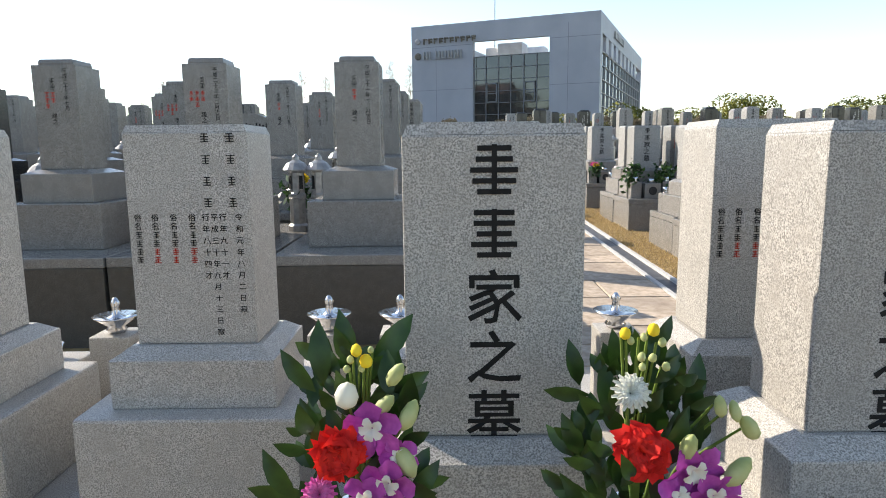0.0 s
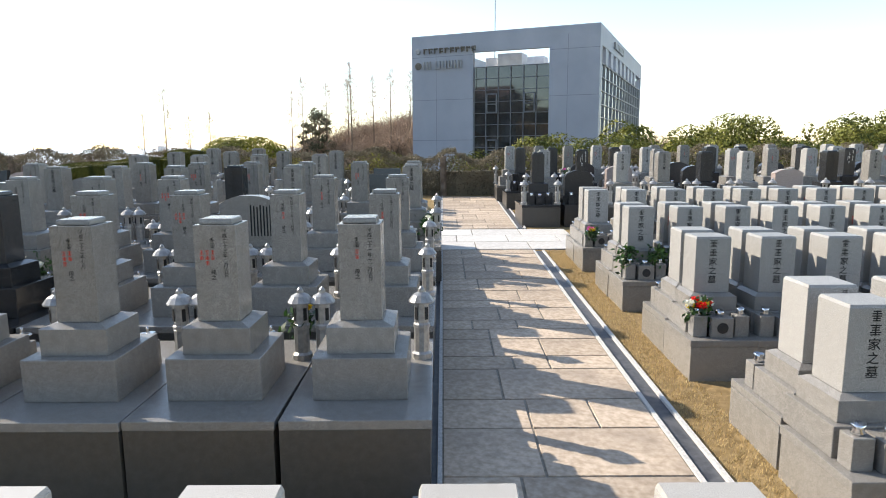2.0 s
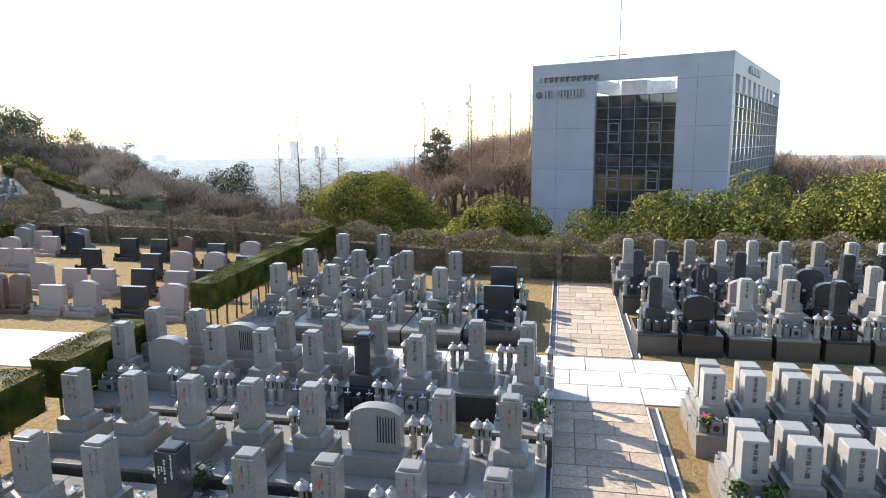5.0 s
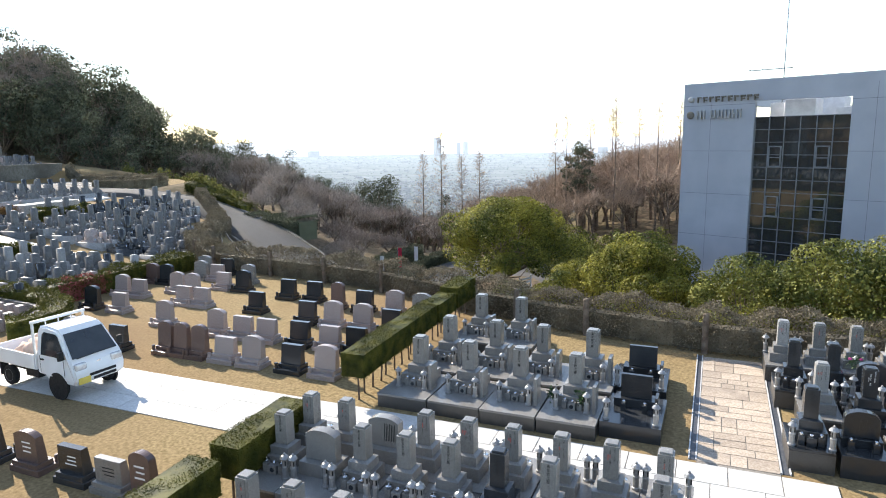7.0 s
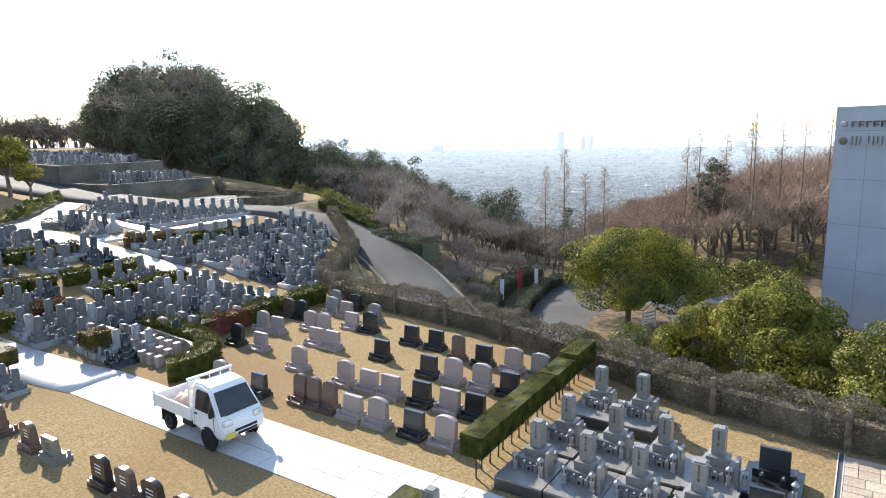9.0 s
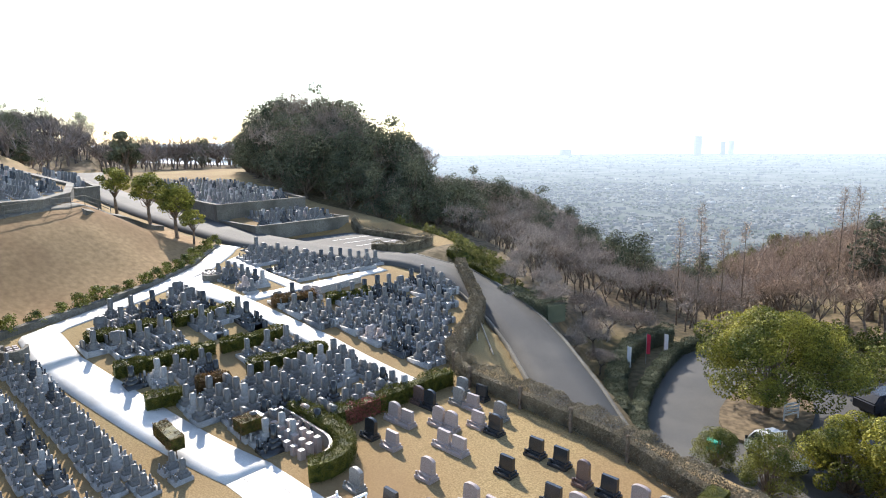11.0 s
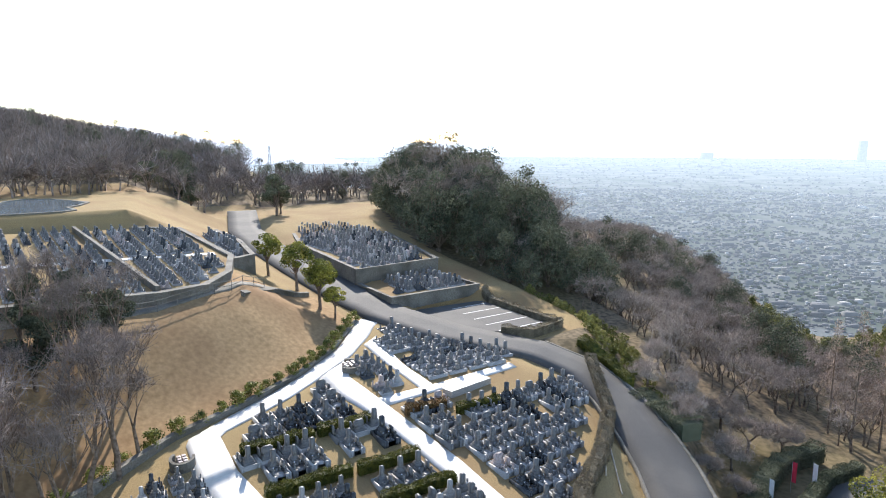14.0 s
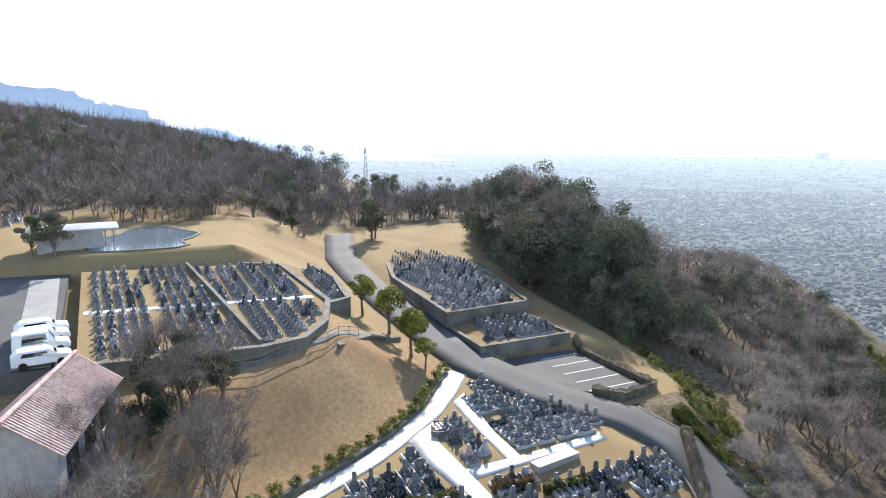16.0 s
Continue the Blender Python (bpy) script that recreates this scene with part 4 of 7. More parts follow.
# the pair of rows beside the camera's start
NEAR_LOW, NEAR_UP = (0.455, 0.21), (0.345, 0.127)
first = [make_grave("gravestone", "speckled grey granite family grave on stepped bases", 0.255, 0.18, 0.455, NEAR_LOW, NEAR_UP, (0.585, 0.48, 0.19, 0.30), GRANITE_WARM, "front", 3, False, False, "graves beside the first row", True, base_stone=GRANITE_WARM, depths=(0.38, 0.27)),
         make_grave("gravestone", "speckled grey granite grave with engraved names on its back", 0.255, 0.18, 0.462, NEAR_LOW, NEAR_UP, (0.598, 0.63, 0.19, 0.30), GRANITE_WARM, "back", 8, False, False, "graves beside the first row", True, base_stone=GRANITE_WARM, depths=(0.38, 0.27), gap=0.075),
         make_grave("gravestone", "speckled grey granite grave with black and red names", 0.255, 0.18, 0.462, NEAR_LOW, NEAR_UP, (0.598, 0.63, 0.19, 0.30), GRANITE_WARM, "back", 4, False, False, "graves beside the first row", True, base_stone=GRANITE_WARM, depths=(0.38, 0.27), gap=0.075)]
place(first, [(0, 0.07, 0.985, 0), (0, 0.657, 0.985, 0), (0, 1.244, 0.985, 0), (1, -0.525, 1.4155, 180), (2, 0.075, 1.4155, 180), (1, 0.68, 1.4155, 180), (2, -1.125, 1.4155, 180), (1, 1.28, 1.4155, 180), (2, 1.88, 1.4155, 180)], 0.0)

# tall graves left of the path, their backs to the start
tall_label = "tall grey granite family grave with stone lanterns on a raised plot"
TALL = dict(w=0.245, d=0.245, h=0.585, lower=(0.54, 0.25), upper=(0.39, 0.18), platform=(0.805, 0.92, 0.54, 0.45), bowl=True, group="tall graves left of the path")
tall = [make_grave("gravestone", tall_label, stone=GRANITE, writing="both", seed=s, **TALL) for s in (0, 1, 2, 3, 4)]
tall.append(make_grave("gravestone", "tall black granite family grave with white lettering", stone=GRANITE_DARK, writing="both", seed=5, red=False, **TALL))
wide = thing("gravestone", "broad grey granite slab with a curved top on a raised plot", "gravestone", "tall graves left of the path")
part("platform", box(-0.40, 0.40, -0.92, 0.54, -0.12, 0.45, 0.006), GRANITE, wide)
part("lower_base", box(-0.37, 0.37, -0.25, 0.25, 0.45, 0.70, 0.008), GRANITE, wide)
ws = part("headstone", slab(0.62, 0.56, 0.2, "bow", 0.0), GRANITE, wide, m=pose(0, 0, 0.70))
wb = bmesh.new()
for k in range(7):
    add_box(wb, 0.02 + 0.035 * k, 0.036 + 0.035 * k, -0.0006, 0.0006, 0.12, 0.46 - 0.01 * (k % 3))
part("inscription", wb, INK, ws, "columns of engraved black lettering", kind="stuff", m=pose(0, 0.1008, 0, 0, 0, 180))
for s in (-1, 1):
    lantern_post(wide, s * 0.335, -0.45, 0.45, GRANITE)
tall.append(wide)
spots = []
for r, y in enumerate((3.72, 5.38, 7.04)):
    for c in range(8 if r < 2 else 8):
        k = (c * 2 + r * 3) % 5
        if r == 1 and c == 4:
            k = 5
        if r == 2 and c == 2:
            k = 6
        spots.append((k, -0.47 - 0.822 * c, y, 180))
for c in range(9):
    if c not in (1,):
        spots.append((6 if c == 7 else (c + 1) % 5 if c != 3 else 5, -0.42 - 0.82 * c, 9.0, 0))
    spots.append(((c + 3) % 5 if c != 6 else 6, -0.42 - 0.82 * c, 9.84, 180))
place(tall, spots)

# low graves right of the path, in pairs of rows back to back
LOW = dict(w=0.285, d=0.27, h=0.465, lower=(0.46, 0.17), upper=(0.38, 0.14), platform=(0.53, 0.46, 0.17, 0.32), crown=False, posts=False, group="low graves right of the path")
low = [make_grave("gravestone", "pale grey granite grave with steel vases", stone=GRANITE_PALE, writing="both", seed=s, base_stone=GRANITE, **LOW) for s in (10, 11, 12, 13)]
spots = []
for r, y in enumerate((5.27, 7.22, 9.18)):
    for c in range(15):
        spots.append(((c + r) % 4, 2.21 + 0.533 * c, y, 0))
        spots.append(((c * 3 + r + 1) % 4, 2.21 + 0.533 * c, y + 0.345, 180))
for c in range(14):
    spots.append(((c + 2) % 4, 2.22 + 0.533 * c, 3.66, 180))
    spots.append(((c + 1) % 4, 2.19 + 0.533 * c, 3.26, 0))
place(low, spots)

# mixed graves behind the cross path
MIX = dict(w=0.25, d=0.25, h=0.60, lower=(0.56, 0.22), upper=(0.40, 0.20), platform=(0.76, 0.62, 0.55, 0.42), group="graves beyond the cross path")
mixed = [make_grave("gravestone", "pale granite pillar grave with lanterns and vases", stone=GRANITE_PALE, writing="both", seed=20, base_stone=GRANITE, posts=True, **MIX),
         make_grave("gravestone", "grey granite pillar grave with lanterns and vases", stone=GRANITE, writing="both", seed=21, posts=True, **MIX),
         make_grave("gravestone", "dark granite pillar grave with lanterns and vases", stone=GRANITE_DARK, writing="both", seed=22, posts=True, red=False, **MIX)]
for lab, stn, sty in (("dark rounded granite headstone on a raised plot", GRANITE_DARK, "round"), ("pink rounded granite headstone on a raised plot", GRANITE_PINK, "bow")):
    g = thing("gravestone", lab, "gravestone", "graves beyond the cross path")
    part("platform", box(-0.38, 0.38, -0.62, 0.55, -0.12, 0.42, 0.006), stn, g)
    part("lower_base", box(-0.34, 0.34, -0.2, 0.2, 0.42, 0.58, 0.008), stn, g)
    part("headstone", slab(0.58, 0.50, 0.18, sty), stn, g, m=pose(0, 0, 0.58))
    for s in (-1, 1):
        vase_block(g, s * 0.2, -0.32, 0.42, stn)
    mixed.append(g)
spots = []
order = (2, 3, 0, 1, 2, 0, 4, 2, 1, 0, 3, 1, 0, 2, 1, 4, 0, 1)
for r, (y, x0) in enumerate(((13.35, 1.95), (14.75, 2.3), (16.1, 1.92), (17.6, 1.83))):
    for c in range(15):
        spots.append((order[(c * (1 + r) + r * 2) % 18] if r < 3 else (0, 1, 1, 0)[c % 4], x0 + (0.86 if r < 2 else 0.78) * c, y, 0 if r in (0, 2) else 180))
place(mixed, spots)

# large plots with lanterns left of the path beyond the cross path
BIG = dict(w=0.30, d=0.30, h=0.66, lower=(0.74, 0.24), upper=(0.50, 0.22), platform=(1.24, 1.15, 0.5, 0.30), group="large grave plots")
big = [make_grave("gravestone", "grey granite grave on a large curbed plot with side slab", stone=GRANITE, writing="both", seed=s, side_slab=True, crown=c, **BIG) for s, c in ((30, True), (31, True))]
black = thing("gravestone", "low polished black granite grave on a large plot", "gravestone", "large grave plots")
part("platform", box(-0.62, 0.62, -1.15, 0.5, -0.12, 0.30, 0.006), GRANITE_DARK, black)
part("lower_base", box(-0.45, 0.45, -0.22, 0.2, 0.30, 0.48, 0.006), GRANITE_DARK, black)
part("headstone", slab(0.66, 0.50, 0.16, "flat", 0.05), GRANITE_DARK, black, m=pose(0, 0, 0.48))
part("name_slab", slab(0.34, 0.5, 0.07, "flat"), GRANITE_DARK, black, m=pose(0.48, -0.6, 0.30, 0, 0, 90))
for s in (-1, 1):
    vase_block(black, s * 0.22, -0.42, 0.30, GRANITE_DARK)
    lantern_post(black, s * 0.5, -1.0, 0.30, GRANITE_DARK)
big.append(black)
place(big, [(0, -6.42, 13.72, 0), (1, -5.12, 13.72, 0), (0, -3.86, 13.72, 0), (1, -2.58, 13.72, 0), (2, -1.30, 14.0, 0),
            (1, -6.32, 15.45, 0), (0, -5.02, 15.45, 0), (1, -3.76, 15.45, 0), (0, -2.52, 15.5, 0), (2, -1.36, 15.9, 0),
            (0, -6.25, 17.75, 0), (1, -5.0, 17.75, 0)])

# low headstones on the lawn
kinds = [("pink granite lawn headstone with a curved top", 0.66, 0.62, "bow", GRANITE_PINK), ("grey granite lawn headstone with a curved top", 0.66, 0.60, "bow", GRANITE),
         ("polished black granite lawn headstone", 0.64, 0.52, "flat", GRANITE_DARK), ("pink granite lawn headstone with a straight top", 0.68, 0.48, "flat", GRANITE_PINK),
         ("brown granite lawn headstone with a round top", 0.50, 0.74, "round", GRANITE_BROWN), ("grey granite lawn headstone with a straight top", 0.66, 0.46, "flat", GRANITE),
         ("brown granite lawn headstone with a curved top", 0.64, 0.62, "bow", GRANITE_BROWN), ("polished black granite lawn headstone with a curved top", 0.66, 0.64, "bow", GRANITE_DARK)]
lawn = [make_lawn_stone(*k, s) for s, k in enumerate(kinds)]
LAWN_ROWS = ((13.75, ((4, -14.8), (4, -14.2), (4, -13.55), (3, -12.6), (0, -11.6), (2, -10.3), (0, -9.2))), (15.55, ((0, -14.5), (3, -13.45), (3, -12.55), (2, -11.3), (3, -10.25), (2, -9.35))),
             (17.5, ((2, -12.4), (0, -11.35), (0, -10.25), (2, -9.2))), (18.0, ((3, -18.3), (3, -17.4), (2, -14.9))), (19.3, ((4, -12.3), (2, -11.2), (0, -10.0), (1, -8.96), (0, -19.9), (0, -19.1))), (19.9, ((2, -14.9), (2, -13.7))),
             (20.3, ((3, -18.4), (7, -17.4), (6, -22.3), (7, -21.5))), (21.6, ((1, -20.8), (3, -19.9), (1, -18.2))), (22.7, ((2, -20.3), (1, -21.6))), (18.3, ((0, -21.8), (3, -20.9))), (16.5, ((7, -21.3), (3, -19.9))), (15.8, ((0, -17.0),)), (13.5, ((2, -16.5), (1, -18.5))))
spots = [(k, x, y, 0) for y, row in LAWN_ROWS for k, x in row]
for x, k in ((-21.2, 4), (-19.4, 6), (-18.2, 5), (-15.6, 7), (-14.55, 6), (-13.4, 7), (-12.15, 6), (-10.9, 2), (-9.9, 5), (-9.1, 4)):
    spots.append((k, x, 7.75, 180))
for x, k in ((-21.5, 4), (-20.2, 2), (-18.8, 6), (-17.4, 0), (-16.0, 4), (-14.6, 1), (-13.2, 2), (-11.8, 6), (-10.5, 0)):
    spots.append((k, x, 5.2, 180))
place(lawn, spots)

# ---- the office building ----
def build_office():
    b = thing("office_building", "pale grey panelled office building with a dark glass front", "building")
    A, C = Vector((-2.30, 50.6, 0)), Vector((10.72, 45.17, 0))
    along = (C - A).normalized()
    turn = math.degrees(math.atan2(along.y, along.x))
    L, W, z0, z1 = (C - A).length, 26.0, -4.6, 10.31
    b.matrix_basis = pose(A.x, A.y, 0, 0, 0, turn)
    gx0, gx1, gtop, otop = 4.94, 10.62, 7.86, 8.92
    t = 0.4
    for x0, x1, y0, y1, za, zb in ((0, gx0, 0, t, z0, z1), (gx1, L, 0, t, z0, z1), (gx0, gx1, 0, t, otop, z1),
                                   (0, t, t, W, z0, gtop), (0, t, t, W, z1 - 1.2, z1), (0, t, t, 1.4, gtop, z1 - 1.2), (0, t, W - 1.4, W, gtop, z1 - 1.2), (t, L - t, W - t, W, z0, gtop + 0.9)):
        part("wall", box(x0, x1, y0, y1, za, zb), PANEL, b)
    # side wall with a gallery of openings above a glazed grid
    part("wall", box(L - t, L, t, W, z1 - 1.35, z1), PANEL, b)
    part("wall", box(L - t, L, t, 0.9, z0, z1 - 1.35), PANEL, b)
    part("wall", box(L - t, L, W - 0.5, W, z0, z1 - 1.35), PANEL, b)
    part("wall", box(L - t, L, 0.9, W - 0.5, z0, -1.5), PANEL, b)
    for k in range(8):
        y = 2.6 + 2.5 * k
        part("gallery_post", box(L - t + 0.02, L - 0.02, y, y + 1.2, gtop, z1 - 1.35), PANEL, b)
    part("roof", box(t, L - t, t + 0.3, W - t, gtop - 0.35, gtop - 0.05), CONCRETE, b)
    part("floor_slab", box(t, L - t, t + 0.4, W - t, 1.6, 1.9), CONCRETE, b)
    # front glazing
    win = part("window", box(gx0, gx1, 0.22, 0.26, z0, gtop), GLASS_DARK, b, "dark tinted curtain glass")
    for k in range(7):
        x = gx0 + (gx1 - gx0) * k / 6
        part("mullion", box(x - 0.024, x + 0.024, 0.12, 0.215, z0, gtop - 0.06), PANEL_JOINT, win)
    n = 15
    for k in range(n + 1):
        z = gtop - (gtop - z0) * k / n
        part("transom", box(gx0, gx1, 0.14, 0.2, z - 0.04, z), PANEL_JOINT, win)
    for kx, kz in ((1, 4), (4, 4), (1, 8), (4, 8)):
        x0 = gx0 + (gx1 - gx0) * kx / 6
        za = gtop - (gtop - z0) * kz / n
        fr = bmesh.new()
        for q in ((x0 + 0.04, x0 + 0.12, za, za + 1.4), (x0 + 0.78, x0 + 0.86, za, za + 1.4), (x0 + 0.04, x0 + 0.86, za + 1.32, za + 1.4), (x0 + 0.04, x0 + 0.86, za, za + 0.08), (x0 + 0.04, x0 + 0.86, za + 0.6, za + 0.66)):
            add_box(fr, q[0], q[1], 0.10, 0.19, q[2], q[3])
        part("opening_light", fr, PANEL_JOINT, win)
    # side glazing
    win = part("window", box(L - 0.2, L - 0.16, 0.9, W - 0.5, -1.5, gtop), GLASS_LIGHT, b, "reflective gridded side glazing")
    for k in range(14):
        y = 0.9 + (W - 1.4) * k / 13
        part("mullion", box(L - 0.155, L - 0.05, y - 0.04, y + 0.04, -1.5, gtop), MULLION, win)
    for k in range(11):
        z = gtop - (gtop + 1.5) * k / 10
        part("transom", box(L - 0.15, L - 0.07, 0.9, W - 0.5, z - 0.06, z), MULLION, win)
    # panel joints as thin recess strips
    for x in (2.0, 5.06):
        part("panel_joint", box(x - 0.012, x + 0.012, -0.004, 0.02, z0, z1 - 1.5), PANEL_JOINT, b)
    for x in (gx1 + 1.3,):
        part("panel_joint", box(x - 0.012, x + 0.012, -0.004, 0.02, z0, z1 - 0.6), PANEL_JOINT, b)
    for z in (5.6, 2.6, -0.4, 8.75):
        part("panel_joint", box(0, gx0 - 0.02, -0.004, 0.02, z - 0.012, z + 0.012), PANEL_JOINT, b)
        part("panel_joint", box(gx1 + 0.02, L, -0.004, 0.02, z - 0.012, z + 0.012), PANEL_JOINT, b)
    # sign: plain raised shapes in place of lettering
    for k in range(10):
        x = 1.0 + 0.43 * k
        bm = box(x, x + 0.30, -0.14, -0.02, 9.30 - 0.01 * k, 9.36)
        add_box(bm, x + 0.02, x + 0.10, -0.14, -0.02, 8.98, 9.29)
        if k % 2:
            add_box(bm, x + 0.16, x + 0.28, -0.14, -0.02, 9.08, 9.16)
        part("sign_shape", bm, CONCRETE, b, "raised grey sign shape")
    for k in range(7):
        x = 1.0 + 0.50 * k
        bm = box(x, x + 0.11, -0.16, -0.02, 7.85, 8.42)
        if k not in (1, 6):
            add_box(bm, x + 0.26, x + 0.37, -0.16, -0.02, 7.85, 8.42)
            add_box(bm, x + 0.112, x + 0.258, -0.16, -0.02, 8.08 if k in (0, 5) else 7.85, 8.18 if k in (0, 5) else 7.95)
        part("sign_shape", bm, MULLION, b, "raised metal sign shape")
    for z, r in ((9.2, 0.20), (8.12, 0.26)):
        part("sign_disc", lathe([(r, 0), (r, 0.08), (r * 0.7, 0.1)], 16), MULLION if z > 9 else CONCRETE, b, "round sign emblem", m=pose(0.55, -0.01, z, 90))
    for k in range(7):
        y = 6.2 + 0.75 * k
        part("sign_shape", box(L + 0.02, L + 0.14, y, y + 0.45, z1 - 0.9, z1 - 0.4), MULLION, b, "raised metal sign shape")
    # rooftop plant behind the opening
    for x, y, w, d, h in ((4.9, 3.0, 0.9, 1.2, 1.0), (6.1, 2.2, 1.9, 1.6, 1.15), (8.6, 4.5, 1.6, 1.4, 0.6), (5.6, 6.5, 3.0, 1.5, 1.4)):
        part("roof_unit", box(x, x + w, y, y + d, gtop - 0.05, gtop + h, 0.03), PLANT_WHITE, b, "white rooftop air unit")
    part("roof_screen", box(4.8, 10.1, 9.4, 9.5, gtop - 0.05, gtop + 0.85), MULLION, b)
    mast = part("mast", lathe([(0.045, 7.3), (0.035, 12.5), (0.025, 16.9)], 8), PANEL_JOINT, b, "thin antenna mast", m=pose(4.0, 8.0, 0))
    part("antenna_arm", box(-2.6, 0.6, -0.03, 0.03, 11.6, 11.66), PANEL_JOINT, mast)
    for ax in (-2.4, -1.9, -1.5):
        part("antenna_element", box(ax - 0.02, ax + 0.02, -0.4, 0.4, 11.62, 11.66), PANEL_JOINT, mast)
    return b


build_office()


# ---- the small truck ----
def build_truck():
    t = thing("small_truck", "white light tipper truck loaded with pale sacks", "truck")
    # the cab as a shell of sections from the bumper to the back wall
    pts = [(1.60, 0.36, 0.66), (1.70, 0.46, 0.68), (1.71, 0.66, 0.70), (1.64, 0.88, 0.71), (1.56, 1.00, 0.70), (1.12, 1.62, 0.60), (0.98, 1.71, 0.58), (0.60, 1.76, 0.58), (0.30, 1.73, 0.59), (0.25, 1.60, 0.61), (0.25, 1.00, 0.70), (0.25, 0.52, 0.70), (0.56, 0.50, 0.70), (0.62, 0.36, 0.66)]
    cab = bmesh.new()
    L = [cab.verts.new((x, -w, z)) for x, z, w in pts]
    R = [cab.verts.new((x, w, z)) for x, z, w in pts]
    cab.faces.new(L)
    cab.faces.new(R[::-1])
    for i in range(len(pts)):
        cab.faces.new((L[i], R[i], R[(i + 1) % len(pts)], L[(i + 1) % len(pts)])[::-1])
    bmesh.ops.recalc_face_normals(cab, faces=cab.faces)
    bmesh.ops.bevel(cab, geom=[e for e in cab.edges if e.verts[0].co.y * e.verts[1].co.y > 0], offset=0.05, segments=3, affect="EDGES")
    body = part("cab", cab, TRUCK_WHITE, t)

    def pane(corners, thick):
        bm = bmesh.new()
        bm.faces.new([bm.verts.new(p) for p in corners])
        bmesh.ops.recalc_face_normals(bm, faces=bm.faces)
        bmesh.ops.solidify(bm, geom=list(bm.faces), thickness=thick)
        return bm
    part("windscreen", pane(((1.562, -0.60, 1.035), (1.562, 0.60, 1.035), (1.155, 0.52, 1.602), (1.155, -0.52, 1.602)), 0.012), GLASS_CAR, body, "dark windscreen")
    part("wiper", pane(((1.585, -0.50, 1.02), (1.585, 0.42, 1.05), (1.575, 0.42, 1.07), (1.575, -0.50, 1.04)), 0.012), BLACK_PLASTIC, body)
    for s in (-1, 1):
        wy = lambda z: s * (0.704 - 0.10 * max(0.0, z - 1.0) / 0.62)
        part("side_window", pane([(x, wy(z), z) for x, z in ((0.44, 1.04), (1.40, 1.04), (1.08, 1.54), (0.98, 1.60), (0.44, 1.62))], 0.006), GLASS_CAR, body, "dark cab window")
        part("quarter_post", pane([(x, wy(z) + s * 0.008, z) for x, z in ((1.22, 1.03), (1.25, 1.03), (1.25, 1.28), (1.22, 1.32))], 0.006), BLACK_PLASTIC, body)
        part("headlight", box(1.565, 1.70, s * 0.49 - 0.16, s * 0.49 + 0.16, 0.74, 0.92, 0.05), LAMP_GLASS, body, "clear headlight")
        part("mirror", box(1.36, 1.44, s * 0.80 - 0.07, s * 0.80 + 0.07, 1.04, 1.26, 0.02), BLACK_PLASTIC, body)
        part("door_handle", box(0.44, 0.56, s * 0.712 - 0.012, s * 0.712 + 0.012, 0.91, 0.95), BLACK_PLASTIC, body)
        for x in (0.40, 1.34):
            part("door_seam", box(x - 0.006, x + 0.006, s * 0.7035 - 0.004, s * 0.7035 + 0.004, 0.58, 1.02), BLACK_PLASTIC, body)
        part("wheel_arch", lathe([(0.30, -0.02), (0.36, -0.02), (0.36, 0.02), (0.30, 0.02)], 20), BLACK_PLASTIC, body, m=pose(1.02, s * 0.685, 0.29, 90))
    part("grille", box(1.70, 1.722, -0.30, 0.42, 0.54, 0.61, 0.008), BLACK_PLASTIC, body)
    part("bumper_grille", box(1.69, 1.72, -0.20, 0.42, 0.43, 0.50, 0.008), BLACK_PLASTIC, body)
    part("emblem", box(1.655, 1.672, -0.05, 0.05, 0.84, 0.875, 0.004), STEEL, body)
    part("number_plate", box(1.70, 1.73, -0.60, -0.29, 0.40, 0.56), PLATE_YELLOW, body, "blank yellow plate")
    part("chassis", box(-1.55, 1.3, -0.36, 0.36, 0.34, 0.56), BLACK_PLASTIC, t)
    part("fuel_tank", box(-0.42, 0.12, -0.62, -0.38, 0.34, 0.56, 0.03), BLACK_PLASTIC, t)
    bed = part("bed_floor", box(-1.66, 0.18, -0.70, 0.70, 0.60, 0.68), TRUCK_WHITE, t)
    for name, q in (("side_gate", (-1.66, 0.16, -0.73, -0.69)), ("side_gate", (-1.66, 0.16, 0.69, 0.73)), ("tail_gate", (-1.70, -1.66, -0.73, 0.73))):
        part(name, box(*q, 0.62, 1.0, 0.008), TRUCK_WHITE, bed)
    for s in (-1, 1):
        part("tail_post", box(-1.72, -1.66, s * 0.74 - 0.03, s * 0.74 + 0.03, 0.60, 1.10), TRUCK_WHITE, bed)
        part("mud_flap", box(-1.42, -1.38, s * 0.60 - 0.10, s * 0.60 + 0.10, 0.22, 0.58), BLACK_PLASTIC, t)
    hb = bmesh.new()
    add_box(hb, 0.17, 0.21, -0.70, 0.70, 0.62, 1.08, 0.006)
    for y in (-0.68, 0.68):
        add_box(hb, 0.165, 0.215, y - 0.025, y + 0.025, 1.08, 1.80)
    for y in (-0.34, 0.0, 0.34):
        add_box(hb, 0.18, 0.20, y - 0.012, y + 0.012, 1.08, 1.78)
    add_box(hb, 0.15, 0.23, -0.72, 0.72, 1.80, 1.87, 0.01)
    part("head_board", hb, TRUCK_WHITE, bed, "white head board with a guard frame")
